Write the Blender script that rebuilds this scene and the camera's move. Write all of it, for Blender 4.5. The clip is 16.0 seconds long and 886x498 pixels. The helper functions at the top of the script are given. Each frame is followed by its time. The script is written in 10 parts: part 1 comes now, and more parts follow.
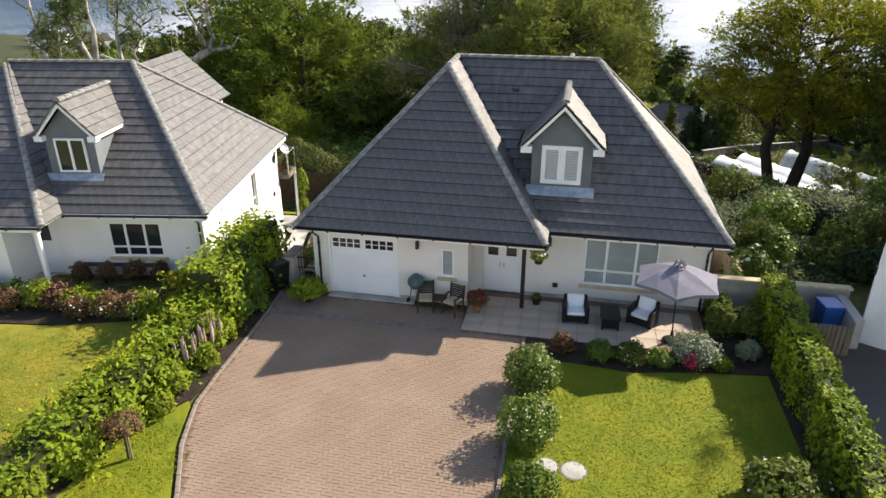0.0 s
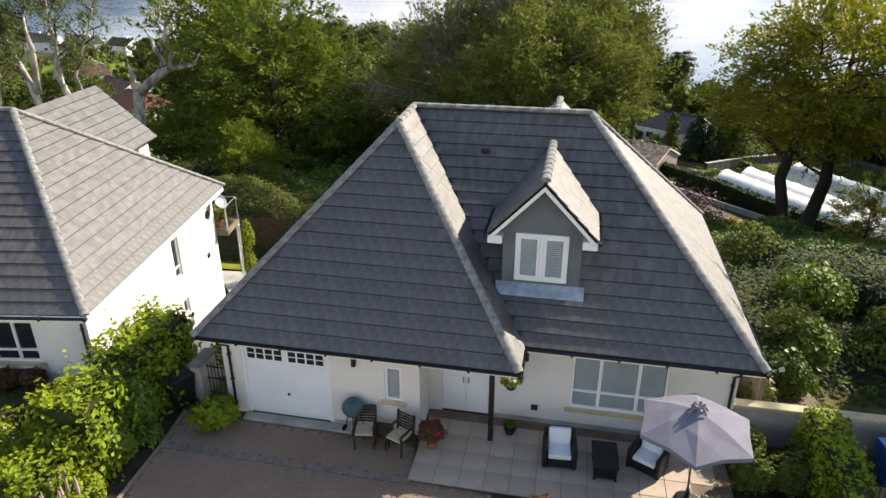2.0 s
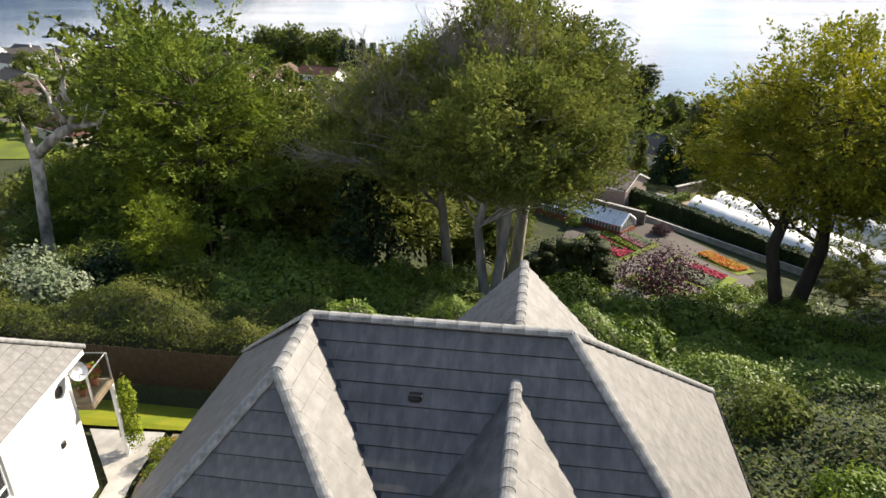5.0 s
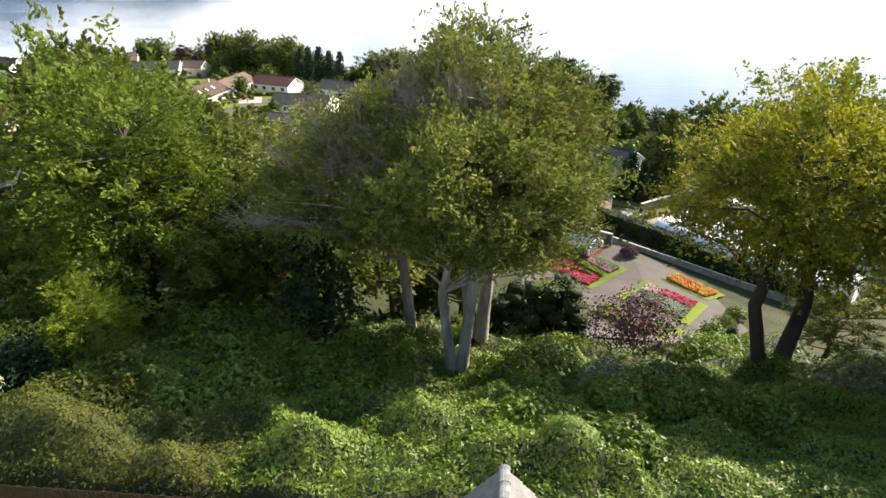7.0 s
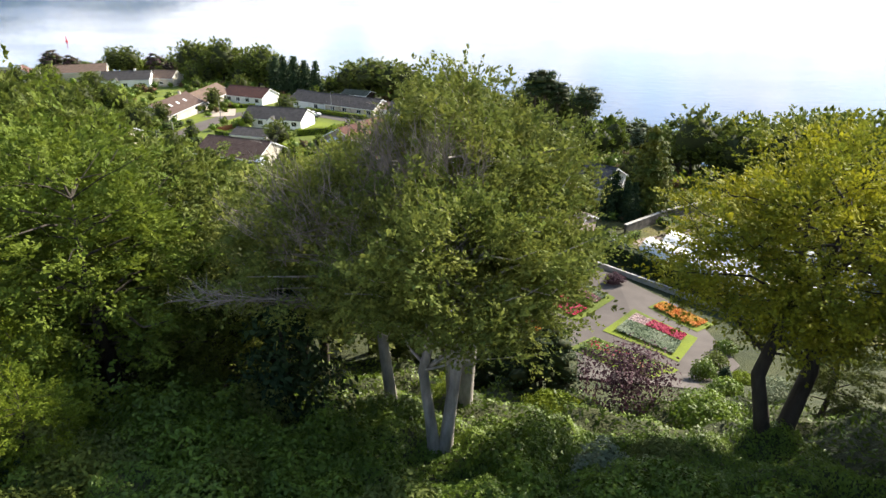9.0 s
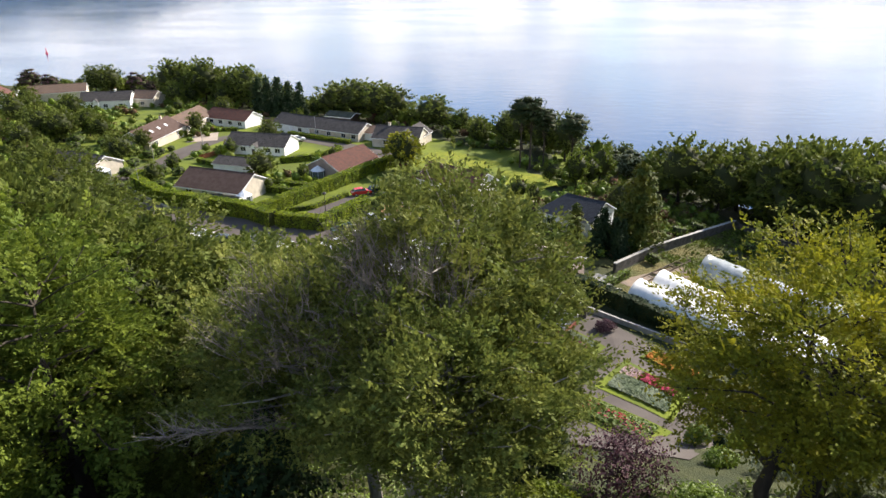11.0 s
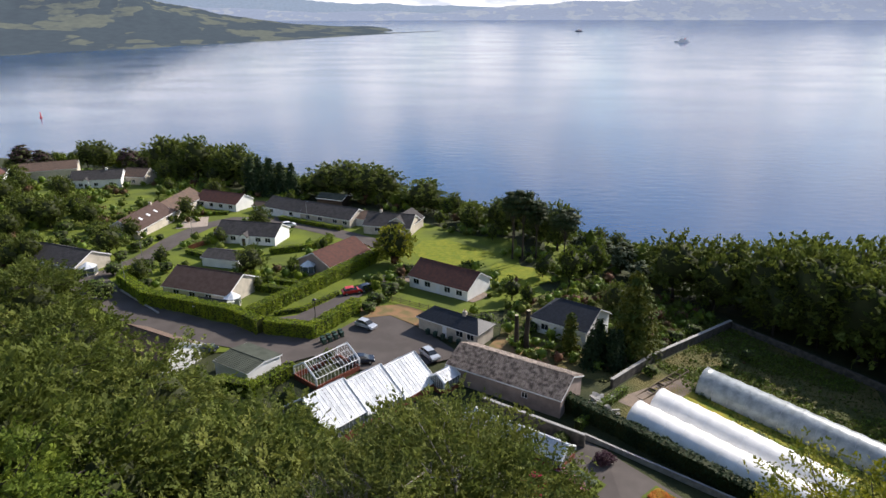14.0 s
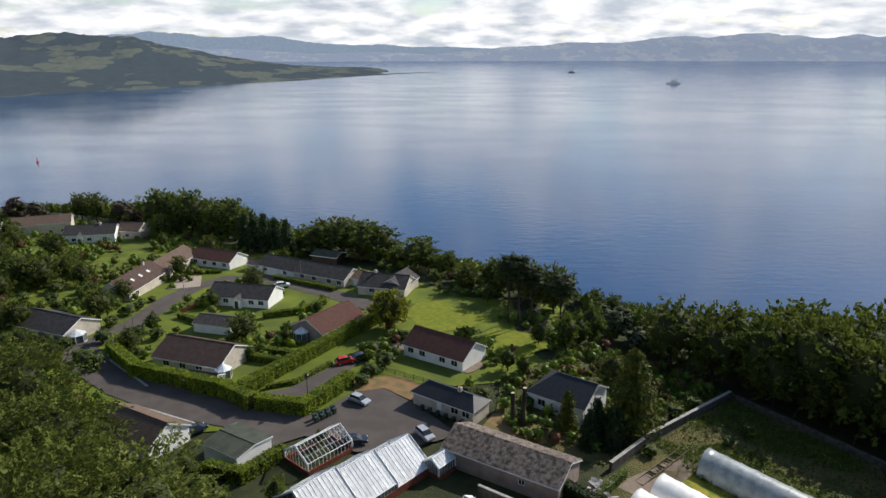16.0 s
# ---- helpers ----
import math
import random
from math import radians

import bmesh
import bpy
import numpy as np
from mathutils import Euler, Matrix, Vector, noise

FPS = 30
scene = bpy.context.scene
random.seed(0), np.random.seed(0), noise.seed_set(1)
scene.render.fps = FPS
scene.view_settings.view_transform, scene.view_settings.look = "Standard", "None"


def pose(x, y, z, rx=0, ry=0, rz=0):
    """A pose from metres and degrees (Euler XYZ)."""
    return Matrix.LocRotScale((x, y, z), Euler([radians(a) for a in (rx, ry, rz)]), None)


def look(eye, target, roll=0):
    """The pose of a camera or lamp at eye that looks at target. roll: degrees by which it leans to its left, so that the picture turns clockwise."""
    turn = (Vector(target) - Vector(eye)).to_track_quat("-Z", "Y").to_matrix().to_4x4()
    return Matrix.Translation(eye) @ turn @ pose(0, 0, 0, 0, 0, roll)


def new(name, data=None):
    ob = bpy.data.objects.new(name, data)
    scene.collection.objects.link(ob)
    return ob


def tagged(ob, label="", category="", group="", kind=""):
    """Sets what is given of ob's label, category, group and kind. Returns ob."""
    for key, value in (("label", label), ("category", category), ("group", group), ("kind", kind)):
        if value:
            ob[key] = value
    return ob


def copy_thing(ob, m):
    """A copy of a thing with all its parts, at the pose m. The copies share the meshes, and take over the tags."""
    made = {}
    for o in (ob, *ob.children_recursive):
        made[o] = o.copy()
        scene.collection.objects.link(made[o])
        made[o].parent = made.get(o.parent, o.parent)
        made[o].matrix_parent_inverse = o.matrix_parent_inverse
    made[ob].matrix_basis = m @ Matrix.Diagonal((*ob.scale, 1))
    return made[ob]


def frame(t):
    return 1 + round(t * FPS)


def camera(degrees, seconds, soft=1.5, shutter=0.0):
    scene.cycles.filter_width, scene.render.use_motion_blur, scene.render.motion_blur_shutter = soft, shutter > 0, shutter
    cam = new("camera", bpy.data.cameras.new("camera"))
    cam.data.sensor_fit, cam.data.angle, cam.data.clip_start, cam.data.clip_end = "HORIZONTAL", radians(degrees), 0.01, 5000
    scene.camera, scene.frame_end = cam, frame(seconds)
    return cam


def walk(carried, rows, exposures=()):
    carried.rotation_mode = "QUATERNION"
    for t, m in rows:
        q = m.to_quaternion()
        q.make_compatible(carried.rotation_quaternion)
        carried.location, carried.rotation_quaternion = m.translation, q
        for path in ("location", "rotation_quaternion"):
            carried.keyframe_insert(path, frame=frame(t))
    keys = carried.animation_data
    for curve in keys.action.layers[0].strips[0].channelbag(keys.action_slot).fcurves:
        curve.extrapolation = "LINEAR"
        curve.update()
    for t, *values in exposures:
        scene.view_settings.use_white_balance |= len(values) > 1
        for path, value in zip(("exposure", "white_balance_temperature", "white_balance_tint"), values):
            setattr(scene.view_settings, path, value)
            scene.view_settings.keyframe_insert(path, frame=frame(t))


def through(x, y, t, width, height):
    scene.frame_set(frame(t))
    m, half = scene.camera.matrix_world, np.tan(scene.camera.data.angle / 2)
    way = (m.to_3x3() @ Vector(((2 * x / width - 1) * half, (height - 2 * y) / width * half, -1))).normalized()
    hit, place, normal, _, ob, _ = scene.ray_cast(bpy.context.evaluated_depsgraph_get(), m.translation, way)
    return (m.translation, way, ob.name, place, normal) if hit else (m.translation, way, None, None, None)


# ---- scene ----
cam = camera(67.5, 16.0)
METRES, EYE, TILT, LEAN, TURN = 48.0, 10.92, -24.0, 0.0, 11.5
ROWS = [
    (0.0, 0.0, 0.0, 0.0, 0.0, -0.0, -0.0),
    (0.5, 0.0079, 0.0248, 0.0121, 0.0, 0.0, 0.0),
    (1.0, 0.0166, 0.0542, 0.0285, 0.04, 0.0, 0.01),
    (1.5, 0.023, 0.0787, 0.0434, 0.04, -0.01, -0.0),
    (2.0, 0.0297, 0.107, 0.0623, 0.01, -0.02, 0.02),
    (2.5, 0.0349, 0.1303, 0.0793, -0.2, -0.04, 0.15),
    (3.0, 0.0402, 0.1566, 0.1007, -0.62, -0.07, 0.35),
    (3.5, 0.0442, 0.178, 0.1185, -0.93, -0.07, 0.48),
    (4.0, 0.0486, 0.2018, 0.14, -1.32, -0.09, 0.65),
    (4.5, 0.0519, 0.2209, 0.1591, -1.97, -0.13, 0.94),
    (7.0, 0.0649, 0.3139, 0.2625, -5.91, -0.41, 2.7),
    (7.5, 0.0671, 0.3295, 0.2793, -6.41, -0.4, 2.94),
    (8.0, 0.0706, 0.3475, 0.301, -6.9, -0.43, 3.19),
    (8.5, 0.0733, 0.3625, 0.3194, -7.25, -0.44, 3.34),
    (9.0, 0.0769, 0.3797, 0.3432, -7.61, -0.5, 3.51),
    (11.5, 0.0949, 0.4256, 0.4991, -8.9, 0.11, 4.19),
    (12.0, 0.0979, 0.4326, 0.5369, -9.04, 0.96, 4.22),
    (12.5, 0.1008, 0.4382, 0.5687, -9.13, 1.66, 4.22),
    (13.0, 0.1045, 0.4442, 0.6056, -9.23, 2.52, 4.27),
    (13.5, 0.1077, 0.4492, 0.6367, -9.32, 3.26, 4.33),
    (14.0, 0.1107, 0.4532, 0.6712, -9.42, 4.05, 4.36),
    (14.5, 0.1142, 0.4567, 0.7058, -9.52, 4.84, 4.39),
    (15.0, 0.1184, 0.4578, 0.74, -9.6, 5.65, 4.42),
    (15.5, 0.1221, 0.4596, 0.7738, -9.7, 6.41, 4.45),
    (16.0, 0.1263, 0.4614, 0.8076, -9.79, 7.16, 4.49),
]
walk(cam, [(t, pose(0, 0, EYE, TILT, LEAN, TURN) @ pose(METRES * x, METRES * y, METRES * z, 90 + pitch, roll, yaw)) for t, x, y, z, yaw, pitch, roll in ROWS],
     [(0.0, 1.1, 7250, 10), (4.5, 1.08, 7400, 10), (7.0, 1.5, 7250, 9), (9.0, 1.42, 6950, 9), (12.5, 0.75, 6850, 14), (14.5, 0.35, 6500, 13), (16.0, 0.05, 6500, 9)])

# ---- sky and sun ----
SUN_WAY = Vector((1.17, 1.02, 1.0)).normalized()      # towards the sun, read from the shadows
SUN_UP = math.asin(SUN_WAY.z)
SUN_TURN = math.atan2(SUN_WAY.x, SUN_WAY.y)

world = bpy.data.worlds.new("sky")
scene.world = world
world.use_nodes = True
wn, wl = world.node_tree.nodes, world.node_tree.links
wn.clear()
w_out, w_bg = wn.new("ShaderNodeOutputWorld"), wn.new("ShaderNodeBackground")
w_sky = wn.new("ShaderNodeTexSky")
w_sky.sky_type, w_sky.sun_disc = "NISHITA", False
w_sky.sun_elevation, w_sky.sun_rotation = SUN_UP, SUN_TURN
w_sky.air_density, w_sky.dust_density, w_sky.ozone_density = 1.0, 0.6, 2.0
w_tc, w_map, w_noise, w_ramp, w_mix = (wn.new("ShaderNode" + k) for k in ("TexCoord", "CombineXYZ", "TexNoise", "ValToRGB", "MixRGB"))
w_noise.inputs["Scale"].default_value, w_noise.inputs["Detail"].default_value = 2.6, 9.0
w_noise.inputs["Roughness"].default_value = 0.6
w_ramp.color_ramp.elements[0].position, w_ramp.color_ramp.elements[0].color = 0.26, (0, 0, 0, 1)
w_ramp.color_ramp.elements[1].position, w_ramp.color_ramp.elements[1].color = 0.42, (1, 1, 1, 1)
w_noise2, w_ramp2 = wn.new("ShaderNodeTexNoise"), wn.new("ShaderNodeValToRGB")
w_noise2.inputs["Scale"].default_value, w_noise2.inputs["Detail"].default_value = 4.5, 8.0
w_ramp2.color_ramp.elements[0].position, w_ramp2.color_ramp.elements[0].color = 0.35, (4.6, 5.0, 5.7, 1)
w_ramp2.color_ramp.elements[1].position, w_ramp2.color_ramp.elements[1].color = 0.62, (9.3, 9.2, 9.2, 1)
w_sep, w_low, w_dx, w_dy, w_fade = wn.new("ShaderNodeSeparateXYZ"), *[wn.new("ShaderNodeMath") for _ in range(4)]
w_low.operation, w_low.inputs[1].default_value = "ADD", 0.24          # a level cloud deck: clouds shrink towards the horizon
w_dx.operation = w_dy.operation = "DIVIDE"
wl.new(w_tc.outputs["Generated"], w_sep.inputs[0])
wl.new(w_sep.outputs["Z"], w_low.inputs[0])
for node, axis in ((w_dx, "X"), (w_dy, "Y")):
    wl.new(w_sep.outputs[axis], node.inputs[0])
    wl.new(w_low.outputs[0], node.inputs[1])
    wl.new(node.outputs[0], w_map.inputs[axis])
w_fade.operation, w_fade.inputs[1].default_value = "MULTIPLY_ADD", -0.65   # the deck thins out overhead
wl.new(w_sep.outputs["Z"], w_fade.inputs[0])
wl.new(w_map.outputs["Vector"], w_noise.inputs["Vector"])
wl.new(w_map.outputs["Vector"], w_noise2.inputs["Vector"])
wl.new(w_noise.outputs["Fac"], w_fade.inputs[2])
wl.new(w_fade.outputs[0], w_ramp.inputs["Fac"])
wl.new(w_noise2.outputs["Fac"], w_ramp2.inputs["Fac"])
wl.new(w_ramp.outputs["Color"], w_mix.inputs["Fac"])
wl.new(w_sky.outputs["Color"], w_mix.inputs["Color1"])
wl.new(w_ramp2.outputs["Color"], w_mix.inputs["Color2"])
wl.new(w_mix.outputs["Color"], w_bg.inputs["Color"])
w_bg.inputs["Strength"].default_value = 0.12
wl.new(w_bg.outputs["Background"], w_out.inputs["Surface"])

sun = new("sun", bpy.data.lights.new("sun", "SUN"))
sun.data.energy, sun.data.angle, sun.data.color = 4.8, radians(0.55), (1.0, 0.95, 0.87)
sun.matrix_world = look(SUN_WAY * 100, (0, 0, 0))

# ---- materials ----


def mat(name, color, rough=0.8, metal=0.0, scale=3.0, vary=0.25, fine=40.0, bump=0.3, second=None, spread=0.0, spec=0.3, detail=6.0, bump_dist=0.02, stretch=(1, 1, 1)):
    """A surface with variation at two scales, in metres; second: a colour it goes over to in patches; spread: tone by piece."""
    m = bpy.data.materials.new(name)
    m.use_nodes = True
    n, l = m.node_tree.nodes, m.node_tree.links
    b = n["Principled BSDF"]
    b.inputs["Roughness"].default_value, b.inputs["Metallic"].default_value = rough, metal
    b.inputs["Specular IOR Level"].default_value = spec
    tc, mp, big, small, mix, hsv = (n.new("ShaderNode" + k) for k in ("TexCoord", "Mapping", "TexNoise", "TexNoise", "MixRGB", "HueSaturation"))
    mp.inputs["Scale"].default_value = stretch
    l.new(tc.outputs["Object"], mp.inputs["Vector"])
    for tex, s in ((big, scale), (small, fine)):
        tex.inputs["Scale"].default_value, tex.inputs["Detail"].default_value = s, detail
        l.new(mp.outputs["Vector"], tex.inputs["Vector"])
    ramp = n.new("ShaderNodeValToRGB")
    ramp.color_ramp.elements[0].position, ramp.color_ramp.elements[1].position = 0.38, 0.64
    l.new(big.outputs["Fac"], ramp.inputs["Fac"])
    mix.inputs["Color1"].default_value = (*color, 1)
    mix.inputs["Color2"].default_value = (*(second or [c * (1 - vary) for c in color]), 1)
    l.new(ramp.outputs["Color"], mix.inputs["Fac"])
    l.new(mix.outputs["Color"], hsv.inputs["Color"])
    val = n.new("ShaderNodeMath")
    val.operation, val.inputs[1].default_value, val.inputs[2].default_value = "MULTIPLY_ADD", vary, 1 - vary / 2
    l.new(small.outputs["Fac"], val.inputs[0])
    top = val
    if spread:
        info, geo, add, fr, out = n.new("ShaderNodeObjectInfo"), n.new("ShaderNodeNewGeometry"), n.new("ShaderNodeMath"), n.new("ShaderNodeMath"), n.new("ShaderNodeMath")
        add.operation, fr.operation, out.operation = "ADD", "FRACT", "MULTIPLY_ADD"
        l.new(info.outputs["Random"], add.inputs[0])
        l.new(geo.outputs["Random Per Island"], add.inputs[1])
        l.new(add.outputs[0], fr.inputs[0])
        l.new(fr.outputs[0], out.inputs[0])
        out.inputs[1].default_value = spread
        shift = n.new("ShaderNodeMath")
        shift.operation, shift.inputs[1].default_value = "SUBTRACT", spread / 2
        l.new(val.outputs[0], shift.inputs[0])
        l.new(shift.outputs[0], out.inputs[2])
        top = out
    l.new(top.outputs[0], hsv.inputs["Value"])
    l.new(hsv.outputs["Color"], b.inputs["Base Color"])
    if bump:
        bp = n.new("ShaderNodeBump")
        bp.inputs["Strength"].default_value, bp.inputs["Distance"].default_value = bump, bump_dist
        l.new(small.outputs["Fac"], bp.inputs["Height"])
        l.new(bp.outputs["Normal"], b.inputs["Normal"])
    return m


def leaf_mat(name, color, second, through=0.5, vary=0.28, rough=0.7, spec=0.16):
    """Leaves: tone by leaf, by tree and by patches of the crown; some light goes through."""
    m = bpy.data.materials.new(name)
    m.use_nodes = True
    n, l = m.node_tree.nodes, m.node_tree.links
    b, out = n["Principled BSDF"], n["Material Output"]
    tc, tex, ramp, mix, hsv, geo, info = (n.new("ShaderNode" + k) for k in ("TexCoord", "TexNoise", "ValToRGB", "MixRGB", "HueSaturation", "NewGeometry", "ObjectInfo"))
    tex.inputs["Scale"].default_value, tex.inputs["Detail"].default_value = 0.45, 3.0
    l.new(tc.outputs["Object"], tex.inputs["Vector"])
    ramp.color_ramp.elements[0].position, ramp.color_ramp.elements[1].position = 0.38, 0.62
    l.new(tex.outputs["Fac"], ramp.inputs["Fac"])
    l.new(ramp.outputs["Color"], mix.inputs["Fac"])
    mix.inputs["Color1"].default_value, mix.inputs["Color2"].default_value = (*color, 1), (*second, 1)
    l.new(mix.outputs["Color"], hsv.inputs["Color"])
    a, c = n.new("ShaderNodeMath"), n.new("ShaderNodeMath")
    a.operation = c.operation = "MULTIPLY_ADD"
    a.inputs[1].default_value, a.inputs[2].default_value = vary, 1 - vary / 2
    l.new(geo.outputs["Random Per Island"], a.inputs[0])
    c.inputs[1].default_value = 0.25
    l.new(info.outputs["Random"], c.inputs[0])
    d = n.new("ShaderNodeMath")
    d.operation, d.inputs[1].default_value = "SUBTRACT", 0.12
    l.new(a.outputs[0], d.inputs[0])
    l.new(d.outputs[0], c.inputs[2])
    l.new(c.outputs[0], hsv.inputs["Value"])
    l.new(hsv.outputs["Color"], b.inputs["Base Color"])
    b.inputs["Roughness"].default_value, b.inputs["Specular IOR Level"].default_value = rough, spec
    tr, sh = n.new("ShaderNodeBsdfTranslucent"), n.new("ShaderNodeMixShader")
    l.new(hsv.outputs["Color"], tr.inputs["Color"])
    sh.inputs["Fac"].default_value = through
    l.new(b.outputs["BSDF"], sh.inputs[1])
    l.new(tr.outputs["BSDF"], sh.inputs[2])
    l.new(sh.outputs["Shader"], out.inputs["Surface"])
    return m


